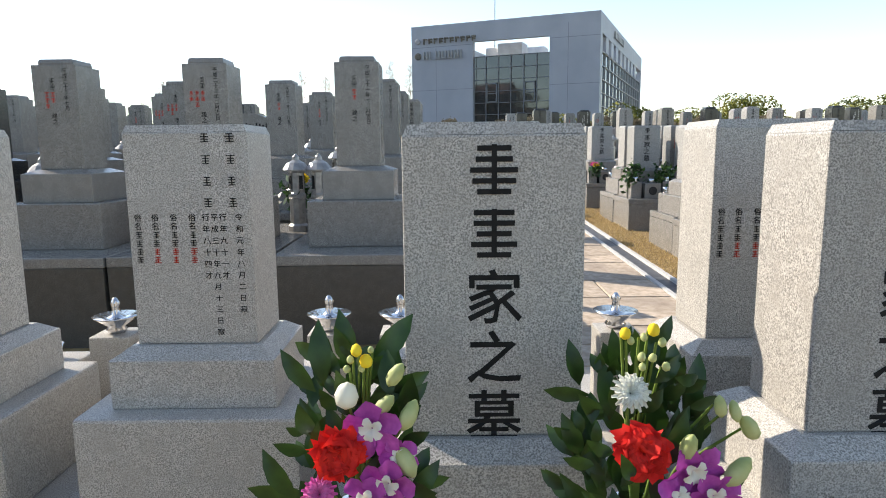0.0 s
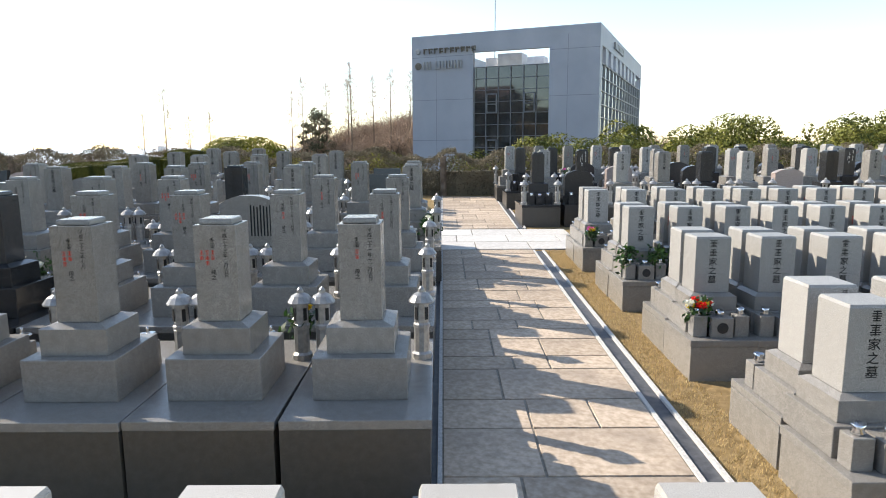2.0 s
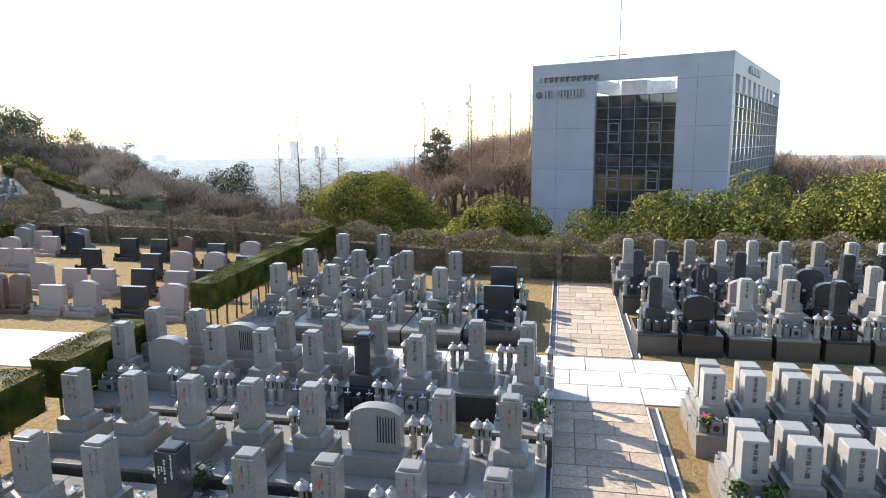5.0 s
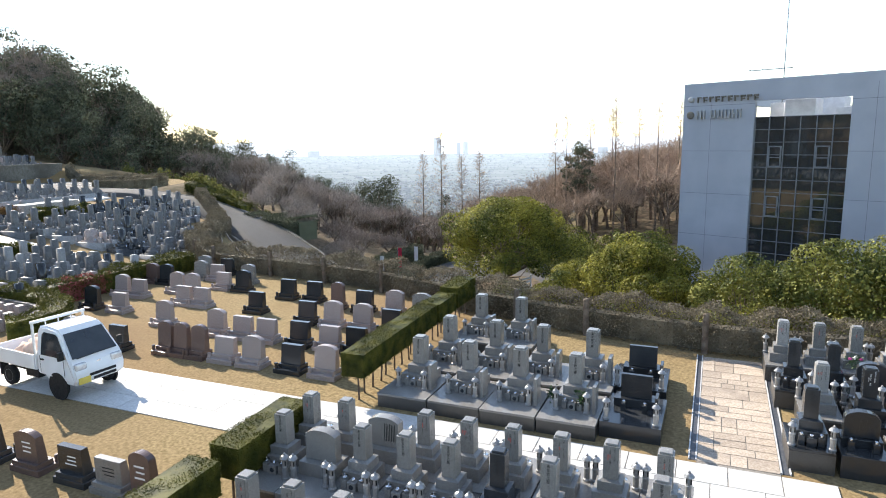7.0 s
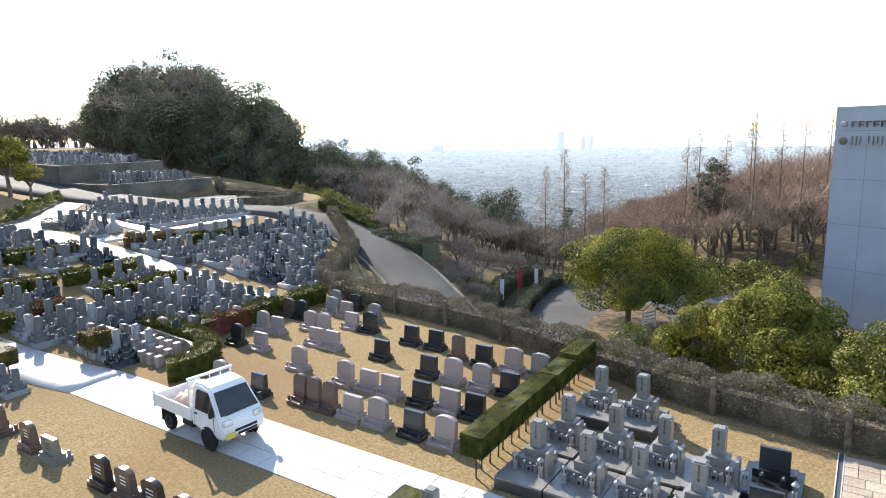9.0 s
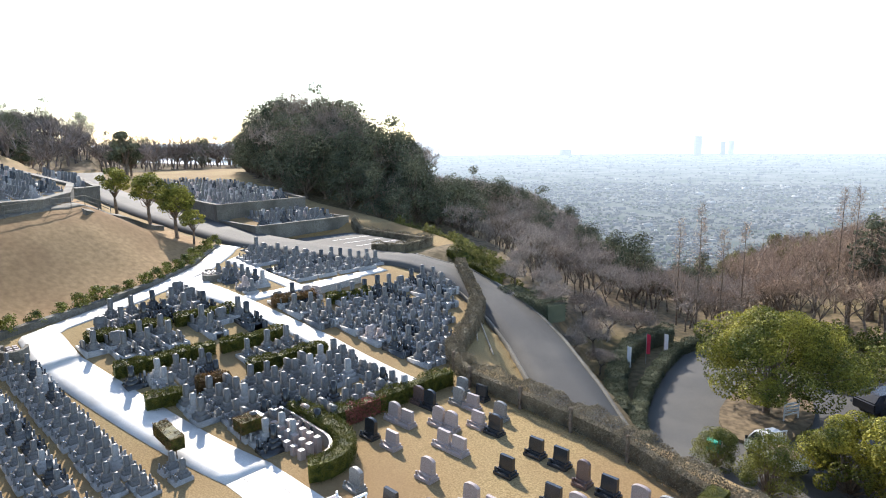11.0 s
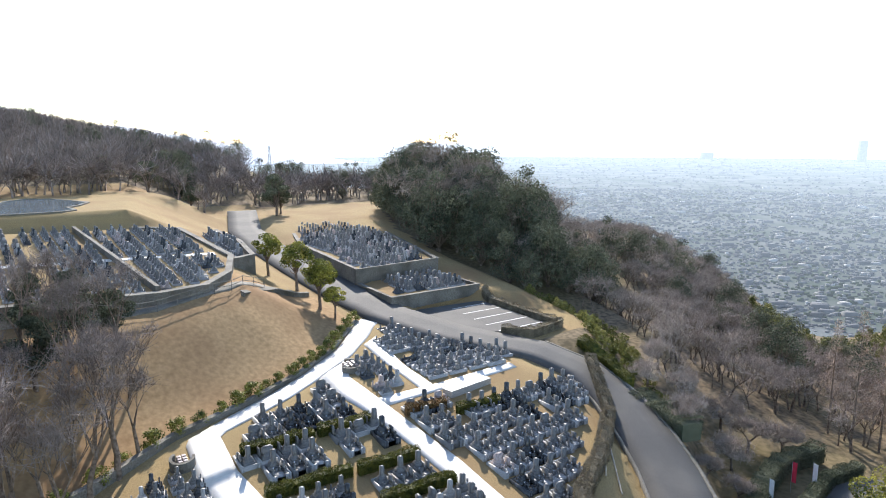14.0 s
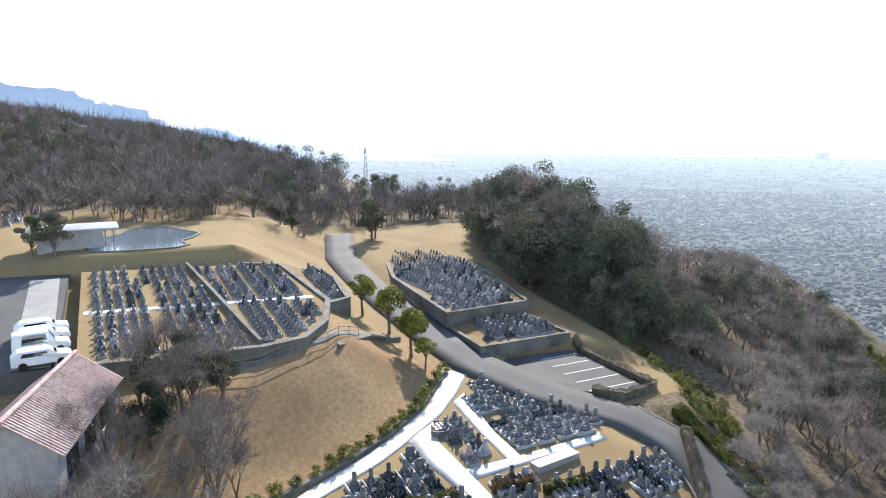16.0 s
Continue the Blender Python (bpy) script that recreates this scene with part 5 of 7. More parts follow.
    for i, (x, y, z, s) in enumerate(((-0.22, -0.30, 1.02, 0.34), (-0.18, 0.28, 1.02, 0.36), (-0.62, 0.0, 0.98, 0.34), (-0.36, 0.05, 1.22, 0.30), (-0.72, -0.36, 0.90, 0.26), (-0.66, 0.40, 0.90, 0.26))):
        bm = bmesh.new()
        bmesh.ops.create_icosphere(bm, subdivisions=3, radius=s)
        for v in bm.verts:
            v.co += v.normal * (noise.noise(v.co * 6 + Vector((i * 3, 0, 0))) * 0.09)
            v.co.z *= 0.8
        part("sack", bm, SACK, t, "bulging peach coloured sack", m=pose(x, y, z), smooth=True)
    for x in (1.02, -1.05):
        for s in (-1, 1):
            w = part("tyre", lathe([(0.15, -0.07), (0.25, -0.072), (0.27, -0.05), (0.27, 0.05), (0.25, 0.072), (0.15, 0.07)], 22), TYRE, t, m=pose(x, s * 0.63, 0.27, 90))
            part("rim", lathe([(0.165, -0.072), (0.165, 0.072), (0.10, 0.055)], 16), MULLION, w, "steel wheel rim")
            part("hub", lathe([(0.06, -0.082), (0.06, 0.082)], 10), BLACK_PLASTIC, w)
    return t


truck = build_truck()
truck.matrix_basis = pose(-15.75, 11.02, ground_z(-15.75, 11.02) + 0.02, 0, 0, -4)


# ---- hedges ----
def hedge(name, label, x0, x1, y0, y1, zlo, zhi, leaf, leaves, size, rng, bare=False, trunks=0, ground=True):
    """A clipped hedge: a rough dark core, a skin of leaves and, where it stands on stems, the stems."""
    h = thing(name, label, "hedge", "clipped hedges")
    gx = ground_z
    L, W, H = x1 - x0, y1 - y0, zhi - zlo
    areas = np.array([L * W, L * H, L * H, W * H, W * H, L * W * 0.6])
    side = rng.choice(6, size=leaves, p=areas / areas.sum())
    u, v, n = rng.random(leaves), rng.random(leaves), rng.normal(size=leaves) * 0.010 - (np.abs(rng.normal(size=leaves)) * 0.06 if bare else 0.0)
    P = np.empty((leaves, 3))
    P[:, 0] = np.where(side < 3, x0 + u * L, np.where(side == 3, x0 - n, x1 + n))
    P[:, 1] = np.where((side == 0) | (side == 5), y0 + v * W, np.where(side == 1, y0 - n, np.where(side == 2, y1 + n, y0 + u * W)))
    P[:, 0] = np.where(side == 5, x0 + u * L, P[:, 0])
    P[:, 2] = np.where(side == 0, zhi + n, np.where(side == 5, zlo - n, zlo + v * H))
    wob = np.sin(P[:, 0] * 3.1 + P[:, 1] * 2.3) * 0.025 + np.sin(P[:, 0] * 7.7 - P[:, 1] * 5.1) * 0.012
    P[:, 2] += wob
    P[:, 2] += np.array([gx(x, y) for x, y in P[:, :2]])
    part("leaves", soup("leaves", *leaf_quads(rng, P, size), [leaf]), None, h)
    core = bmesh.new()
    e = 0.015
    n1 = max(1, int(max(L, W) / 1.5))
    for i in range(n1):
        if L >= W:
            a, b = x0 + e + (L - 2 * e) * i / n1, x0 + e + (L - 2 * e) * (i + 1) / n1
            q = [(a, y0 + e), (b, y0 + e), (b, y1 - e), (a, y1 - e)]
        else:
            a, b = y0 + e + (W - 2 * e) * i / n1, y0 + e + (W - 2 * e) * (i + 1) / n1
            q = [(x0 + e, a), (x1 - e, a), (x1 - e, b), (x0 + e, b)]
        add_prism(core, q, lambda x, y: gx(x, y) + zlo + e, lambda x, y: gx(x, y) + zhi - e)
    bmesh.ops.remove_doubles(core, verts=core.verts, dist=0.001)
    part("core", core, LEAF_BROWN if bare else LEAF_HEDGE, h)
    for k in range(trunks):
        x, y = (x0 + L * (k + 0.5) / trunks, (y0 + y1) / 2) if L > W else ((x0 + x1) / 2 + rng.normal() * 0.05, y0 + W * (k + 0.5) / trunks)
        part("stem", lathe([(0.028, -0.05), (0.02, zlo + 0.12)], 6), BARK, h, m=pose(x, y, gx(x, y), rng.normal() * 2, rng.normal() * 2))
    return h


rng = np.random.default_rng(5)
box_label = "clipped boxwood hedge raised on thin bare stems"
hedge("hedge", box_label, -8.0, -7.36, 12.55, 16.95, 0.62, 1.22, LEAF_HEDGE, 30000, 0.028, rng, trunks=11)
hedge("hedge", box_label, -8.0, -7.36, 17.1, 18.5, 0.62, 1.18, LEAF_HEDGE, 11000, 0.028, rng, trunks=4)
hedge("hedge", box_label, -8.0, -7.36, 18.65, 20.3, 0.62, 1.3, LEAF_HEDGE, 12000, 0.028, rng, trunks=4)
hedge("hedge", box_label, -7.86, -7.2, 8.0, 10.1, 0.55, 1.18, LEAF_HEDGE, 17000, 0.028, rng, trunks=5)
hedge("hedge", box_label, -7.9, -7.25, 4.6, 7.6, 0.55, 1.18, LEAF_HEDGE, 21000, 0.028, rng, trunks=6)
HEDGE_LINE = [(16, 20.6), (8, 19.2), (0.4, 19.0), (-4.5, 19.75), (-7.2, 20.6), (-12.8, 22.7), (-17, 23.4), (-22.2, 24.0), (-25.0, 25.6), (-27.8, 30.4), (-32.8, 36.8), (-39.5, 41.6)]


def line_hedge(name, label, line, width, hgt, leaf, density, size, rng, level=None, full=0.86, inset=0.10):
    """A hedge along a bent line."""
    h = thing(name, label, "hedge", "long boundary hedges")
    stand = ground_z if level is None else (lambda x, y: level)
    pts, core = [], bmesh.new()
    a, b = offset_line(line, width / 2), offset_line(line, -width / 2)
    ia, ib = offset_line(line, width / 2 - inset), offset_line(line, -width / 2 + inset)
    for i in range(len(line) - 1):
        ln = math.dist(line[i][:2], line[i + 1][:2])
        n = int(ln * density)
        u, s, v = rng.random(n), rng.integers(0, 3, n), rng.random(n)
        rough = 1 + 0.12 * np.sin(u * ln * 2.3 + i) + 0.06 * np.sin(u * ln * 6.1)
        pa, pb = np.array(a[i][:2]) * 1, np.array(a[i + 1][:2])
        qa, qb = np.array(b[i][:2]), np.array(b[i + 1][:2])
        P, Q = pa + (pb - pa) * u[:, None], qa + (qb - qa) * u[:, None]
        k = np.where(s == 0, rng.random(n), np.where(s == 1, rng.normal(size=n) * 0.06, 1 + rng.normal(size=n) * 0.06))
        xy = P + (Q - P) * k[:, None]
        z = np.where(s == 0, hgt * rough + rng.normal(size=n) * 0.04, v ** 0.8 * hgt * rough)
        g = np.array([stand(x, y) for x, y in xy])
        pts.append(np.column_stack([xy, z + g]))
        m = max(1, int(ln / 1.2))
        for j in range(m):
            f, e = j / m, (j + 1) / m
            mixp = lambda p, q, w: (p[0] + (q[0] - p[0]) * w, p[1] + (q[1] - p[1]) * w)
            q = [mixp(ia[i], ia[i + 1], f), mixp(ia[i], ia[i + 1], e), mixp(ib[i], ib[i + 1], e), mixp(ib[i], ib[i + 1], f)]
            add_prism(core, q, lambda x, y: stand(x, y) - 0.1, lambda x, y: stand(x, y) + hgt * full)
    P = np.concatenate(pts)
    part("leaves", soup("leaves", *leaf_quads(rng, P, size), [leaf]), None, h)
    part("core", core, leaf, h)
    return h


line_hedge("hedge", "tall withered grey-brown hedge along the lawn's edge", HEDGE_LINE, 0.8, 1.15, LEAF_BROWN, 2300, 0.07, rng, full=0.6, inset=0.2)
for i in range(14):
    u = i / 13 * (len(HEDGE_LINE) - 3)
    k = int(min(u, len(HEDGE_LINE) - 4))
    f = u - k
    x, y = (HEDGE_LINE[k][j] + f * (HEDGE_LINE[k + 1][j] - HEDGE_LINE[k][j]) for j in (0, 1))
    tagged(part("fence_post", lathe([(0.09, -0.2), (0.09, 1.1), (0.06, 1.14)], 8), BARK, m=pose(x, y - 0.42, ground_z(x, y))), "dark wooden post in the withered hedge", "post", "posts along the hedge")
line_hedge("hedge", "clipped green hedge with a red azalea end", [(-23.2, 15.9), (-23.0, 19.0), (-22.9, 23.2)], 0.7, 0.85, LEAF_HEDGE, 1900, 0.07, rng)
line_hedge("hedge", "red azalea bushes in the clipped hedge", [(-22.95, 16.4), (-22.85, 18.6)], 0.34, 0.86, LEAF_RED, 320, 0.07, rng)
ROW_HEDGES = ((-38.6, 10.4, 15.1, 0), (-38.4, 15.4, 19.1, 0), (-34.1, 10.4, 15.6, 0), (-33.6, 15.9, 20.0, 0), (-30.5, 15.8, 20.6, 0), (-30.2, 10.4, 12.2, 0), (-30.3, 12.9, 14.6, 1), (-37.8, 21.7, 24.9, 1), (-36.4, 25.1, 28.6, 0))
for x, ya, yb, red in ROW_HEDGES:
    line_hedge("hedge", "low clipped bronze hedge between grave rows" if red else "low clipped green hedge between grave rows", [(x - 0.15, ya), (x + 0.15, yb)], 0.55, 0.7, LEAF_BRONZE if red else LEAF_HEDGE, 1500, 0.08, rng)
line_hedge("hedge", "clipped dark hedge round the car park", [(-59.6, 45.1), (-46.6, 44.9), (-45.9, 40.6), (-48.2, 38.6)], 0.7, 1.0, LEAF_BROWN, 700, 0.1, rng)
line_hedge("hedge", "clipped dark hedge block beside the lane", [(-34.6, 41.9), (-31.4, 41.5), (-28.2, 40.6)], 1.9, 1.5, LEAF_DARK, 2600, 0.10, rng, level=-0.6)
line_hedge("hedge", "low green hedge beside the lane", [(-42.0, 43.0), (-38.6, 42.9), (-35.4, 42.2)], 1.0, 0.7, LEAF_HEDGE, 1500, 0.09, rng)
line_hedge("hedge", "clipped dark hedge in a curve beside the lane", [(-19.3, 34.5), (-21.2, 37.4), (-22.9, 40.6), (-24.6, 44.4), (-25.6, 48.6), (-24.9, 53)], 1.3, 1.3, LEAF_DARK, 1700, 0.10, rng, level=-4.3)
line_hedge("hedge", "low dark hedge curving round the forecourt", [(-16.2, 31.6), (-18.4, 35.2), (-20.1, 39.6), (-21.4, 44.2), (-22.3, 49.4), (-21.8, 53)], 0.9, 1.0, LEAF_DARK, 1500, 0.09, rng, level=-4.2)
SHRUB_LINE = [(-34.6, -6), (-38.2, 0.5), (-42.9, 7.4), (-45.2, 13.0), (-47.9, 17.8), (-50.8, 21.8), (-56.8, 27.2)]
shrub_soup = clump_tree(rng, 1.05, 1.7, 1100, 0.11, 11, 0.02, False, 0.8, 0.1)
for i in range(24):
    u = i / 23.0 * 5.999
    k, f = int(u), u - int(u)
    x, y = (SHRUB_LINE[k][j] + f * (SHRUB_LINE[k + 1][j] - SHRUB_LINE[k][j]) for j in (0, 1))
    sc = random.uniform(0.8, 1.25)
    x -= 0.45
    y += random.uniform(-0.15, 0.15)
    tagged(part("round_shrub", soup("round_shrub", shrub_soup[0], shrub_soup[1], [LEAF_SHRUB]), None, m=pose(x, y, ground_z(x, y) - 0.05, 0, 0, 50 * i) @ Matrix.Scale(sc, 4)), "small rounded evergreen shrub on the wall's edge", "shrub", "shrubs along the retaining wall")

# curved planter with seats of pale stones
arc = [(-25.3, 15.2), (-24.0, 15.3)] + [(-22.4 + 2.35 * math.cos(a), 13.55 + 1.75 * math.sin(a)) for a in [math.radians(d) for d in range(100, -31, -13)]]
line_hedge("hedge", "clipped hedge in a half circle round a small plaza", arc, 0.75, 0.85, LEAF_HEDGE, 2600, 0.06, rng)
inner = [(-25.6, 13.4), (-25.6, 14.75), (-24.0, 14.8)] + [(-22.5 + 1.75 * math.cos(a), 13.55 + 1.2 * math.sin(a)) for a in [math.radians(d) for d in range(95, 9, -14)]]
wall_line("wall_plaza", inner, 0.6, 0.12, GRANITE, "low pale stone wall of the round plaza")
for r in range(3):
    for c in range(6):
        x, y = -24.7 + 0.55 * c, 13.4 + 0.40 * r
        tagged(part("marker_stone", box(-0.13, 0.13, -0.13, 0.13, -0.1, 0.42 + 0.14 * r, 0.03), GRANITE_PINK, m=pose(x, y, ground_z(x, y), 0, 0, random.uniform(-4, 4))), "small pink marker stone in rows", "marker stone", "small marker stones")
tagged(part("stone_bench", box(-0.35, 0.35, -0.25, 0.25, -0.1, 0.95, 0.02), GRANITE, m=pose(-25.2, 13.2, ground_z(-25.2, 13.2))), "pale upright stone block at the plaza's corner", "stone block")

# ring planter with small stones where the white paths meet
ring = [(-46.9 + 0.95 * math.cos(a), 21.75 + 0.95 * math.sin(a)) for a in [math.radians(d) for d in range(-60, 181, 20)]]
wall_line("wall_planter", ring, 0.5, 0.2, CONCRETE, "low curved planter wall where the paths meet")
for i in range(9):
    x, y = -47.3 + 0.38 * (i % 3), 21.4 + 0.38 * (i // 3)
    tagged(part("marker_stone", box(-0.12, 0.12, -0.12, 0.12, -0.1, 0.45, 0.03), GRANITE_PINK, m=pose(x, y, ground_z(x, y) + 0.06, 0, 0, random.uniform(-5, 5))), "small pink marker stone in rows", "marker stone", "small marker stones")

for x0, x1, y0, y1 in ((-25.4, -24.6, 12.2, 13.2), (-27.2, -25.4, 9.5, 10.1)):
    hedge("hedge", "reddish clipped hedge raised on thin bare stems", x0, x1, y0, y1, 0.5, 1.05, LEAF_BRONZE, 4200, 0.05, rng, trunks=5)
ring = [(-39.6 + 0.65 * math.cos(a), 7.2 + 0.65 * math.sin(a)) for a in [math.radians(d) for d in range(-150, 91, 20)]]
wall_line("wall_planter", ring, 0.6, 0.18, CONCRETE, "low curved planter wall at the path's corner")
for i in range(6):
    x, y = -39.9 + 0.3 * (i % 3), 7.05 + 0.3 * (i // 3)
    tagged(part("marker_stone", box(-0.12, 0.12, -0.12, 0.12, -0.1, 0.5, 0.03), GRANITE_PINK, m=pose(x, y, ground_z(x, y) + 0.05, 0, 0, random.uniform(-5, 5))), "small pink marker stone in rows", "marker stone", "small marker stones")

# ---- trees ----
rng = np.random.default_rng(11)


tree_meshes = {}


def tree(name, label, mesh_parts, m, group=""):
    """A tree as a thing with its wood and its crown as parts."""
    t = thing(name, label, "tree", group, m)
    v, f, mi = mesh_parts[:3]
    for k, (nm, mt) in enumerate(mesh_parts[3]):
        key = (id(v), nm, mt.name)
        sel = f[mi == k]
        if len(sel):
            if key not in tree_meshes:
                used, inv = np.unique(sel, return_inverse=True)
                tree_meshes[key] = (soup(nm, v[used], inv.reshape(sel.shape), [mt]), v)
            part(nm, tree_meshes[key][0], None, t)
    return t


WOOD_LEAF = (("trunk", BARK), ("crown", LEAF_CAMPHOR))
camphor = clump_tree(rng, 6.7, 11.6, 52000, 0.135, 64, 0.24, core=0.8, lump=(0.08, 0.125), squash=0.66, shell=0.16)
tree("camphor_tree", "broad evergreen tree with yellow-green sunlit leaves", (*camphor, WOOD_LEAF), pose(-13.0, 41.6, -3.9), "evergreen trees by the forecourt")
camphor = clump_tree(rng, 6.6, 6.9, 36000, 0.12, 54, 0.12, core=0.8, lump=(0.09, 0.14), squash=0.8, shell=0.16)
tree("camphor_tree", "rounded evergreen tree with yellow-green leaves", (*camphor, WOOD_LEAF), pose(-3.1, 33.6, -4.6), "evergreen trees by the forecourt")
camphor = clump_tree(rng, 5.6, 5.2, 22000, 0.12, 36, 0.12, core=0.8, lump=(0.11, 0.17), squash=0.8, shell=0.16)
for x, y, s, r in ((-6.9, 34.8, 0.9, 20), (-1.4, 31.9, 1.0, 130)):
    tree("camphor_tree", "rounded evergreen tree with yellow-green leaves", (*camphor, WOOD_LEAF), pose(x, y, -4.6, 0, 0, r) @ Matrix.Scale(s, 4), "evergreen trees by the forecourt")
shrub = [clump_tree(rng, h, w, 20000, 0.12, 48, 0.03, True, 0.85, 0.75, (0.11, 0.17), 0.2) for h, w in ((6.2, 5.4), (6.8, 5.8), (5.7, 6.2))]
WOOD_SHRUB = (("trunk", BARK), ("crown", LEAF_SHRUB))
k = 0
for x, y, z, s in ((1.6, 28.5, -4.2, 0.80), (4.6, 28.6, -4.2, 0.84), (7.4, 28.4, -4.2, 0.96), (10.2, 28.6, -4.2, 1.12), (13.0, 28.8, -4.0, 1.14), (15.8, 29.2, -3.8, 1.10), (18.8, 29.6, -3.6, 1.08), (21.8, 30.2, -3.2, 1.08), (24.8, 31, -3.0, 1.1), (27.8, 31.6, -2.6, 1.12), (31, 32.6, -2.4, 1.15), (3.0, 31.8, -4.5, 0.8), (8.6, 32.0, -4.5, 1.02), (12.8, 32.4, -4.4, 1.15), (17, 33, -4.2, 1.2), (21.4, 34, -3.8, 1.22), (26, 35, -3.4, 1.25), (34, 34, -2.4, 1.2), (37.5, 36, -2.2, 1.25), (-9.6, 31.6, -4.2, 0.55), (-12.6, 33.0, -4.2, 0.42)):
    v, f, mi = shrub[k % 3]
    tree("evergreen_shrub", "dense glossy evergreen shrub behind the hedge", (v, f, mi, WOOD_SHRUB), pose(x, y, z, 0, 0, 77 * k) @ Matrix.Scale(s * (1.25 if 0 < x < 9 else 1.0), 4), "evergreen shrubs behind the hedge")
    k += 1

isle = [(-13 + 2.6 * math.cos(a) - 0.5 * math.sin(a), 42 + 5.4 * math.sin(a)) for a in [2 * math.pi * i / 18 for i in range(18)]]
tagged(part("tree_island", prism(isle, -4.6, -3.85), EARTH, kind="structure"), "raised brown earth island under the broad tree", "lawn")
# small street trees by the upper lane
small = clump_tree(rng, 5.2, 4.2, 3600, 0.20, 18, 0.5, shell=0.3)
for x, y, s in ((-73.5, 24.3, 0.95), (-68.5, 25.8, 1.05), (-61.4, 25.5, 1.0), (-62.6, 26.0, 0.9), (-58.3, 25.7, 0.62)):
    tree("street_tree", "small clipped evergreen street tree on a bare trunk", (*small, (("trunk", BARK), ("crown", LEAF_CAMPHOR))), pose(x, y, ground_z(x, y), 0, 0, 60 * x) @ Matrix.Scale(s, 4), "street trees by the lane")
knoll = clump_tree(rng, 8.6, 6.4, 5200, 0.28, 22, 0.3)
for x, y, s, r in ((-116, 40.6, 0.95, 0), (-119, 42.4, 0.7, 90)):
    tree("evergreen_tree", "dark rounded evergreen on the grassy knoll", (*knoll, (("trunk", BARK), ("crown", LEAF_DARK))), pose(x, y, ground_z(x, y) - 0.2, 0, 0, r) @ Matrix.Scale(s, 4), "evergreens on the knoll")
for x, y, s in ((-127, 21, 0.75), (-130, 14, 0.7), (-122, 27, 0.5), (-90.5, -8.4, 0.65), (-93, -11, 0.6), (-51.5, 3.4, 0.62), (-53.2, 0.8, 0.6), (-47.8, 0.4, 0.6), (-52.0, 5.6, 0.5), (-54.5, 3.2, 0.55)):
    tree("evergreen_tree", "dark evergreen tree in the garden", (*knoll, (("trunk", BARK), ("crown", LEAF_DARK))), pose(x, y, ground_z(x, y) - 0.2, 0, 0, 40 * x) @ Matrix.Scale(s, 4), "evergreens in the garden")

# bare garden trees on the grass bank
def bare_proto(h, spread=0.62, levels=4, fork=3, trunk=0.022, up=0.35, first=0.3, twig=0.012, spray=5):
    pieces, ends = branch_tree(rng, h, spread, levels, fork, up, trunk, first, twig)
    tw = []
    for e in ends:
        for _ in range(spray):
            d = rng.normal(size=3) * h * 0.055 + (0, 0, h * 0.035)
            tw.append((*flat_twig(e - d * 0.3, e + d, twig * 0.8, twig * 0.35, rng), 1))
    return join_parts(pieces + tw)


bank_bare = [bare_proto(7.0, 0.42, 4, 3, first=0.34, spray=5), bare_proto(6.0, 0.48, 4, 3, first=0.3, spray=5)]
for i, (x, y, s) in enumerate(((-46.5, 1.4, 1.0), (-44.2, -0.8, 1.05), (-48.5, 3.8, 0.95), (-42.2, 1.8, 0.9), (-50.6, 5.4, 0.85), (-41.2, -3.0, 1.1), (-45.2, 4.2, 0.85), (-39.4, 0.2, 0.85), (-48.8, 0.4, 1.0), (-47.4, 5.6, 0.8), (-43.6, 3.0, 0.9), (-40.2, -1.6, 1.0), (-50.0, 2.6, 1.0), (-46.0, -2.2, 1.0), (-42.6, -4.6, 1.0), (-34.8, -3.2, 1.25), (-34.2, -5.2, 1.2), (-33.6, -7.0, 1.2), (-35.2, -1.4, 1.25), (-36.0, 0.6, 1.2), (-38.5, 2.2, 1.1), (-37.6, -1.2, 1.2), (-40.2, 3.8, 1.1), (-41.8, 5.2, 1.0))):
    tree("bare_tree", "leafless grey tree on the dry grass bank", (*bank_bare[i % 2], (("trunk", BARK), ("twig_spray", TWIG_GREY))), pose(x, y, ground_z(x, y) - 0.1, 0, 0, 70 * i) @ Matrix.Scale(1.18 * s, 4), "bare trees on the bank")
cherry = bare_proto(5.0, 1.05, 4, 4, 0.032, 0.12, 0.22)
for i, (x, y, s) in enumerate(((-30.6, 43.2, 1.1), (-27.6, 45.2, 1.0), (-33.6, 46.4, 1.0), (-28.4, 48.6, 1.05), (-37.5, 48.6, 1.0), (-27.0, 51.5, 0.9), (-29.8, 41.4, 0.8), (-26.8, 40.6, 0.75), (-35.4, 44.6, 0.9), (-31.6, 49.8, 1.1), (-24.9, 41.6, 0.7))):
    tree("bare_tree", "wide leafless cherry tree below the lane", (*cherry, (("trunk", BARK), ("twig_spray", TWIG))), pose(x, y, ground_z(x, y) - 0.1, 0, 0, 100 * i) @ Matrix.Scale(s, 4), "bare cherry trees below the lane")
larches = [larch_tree(rng, 14.5), larch_tree(rng, 13.0)]
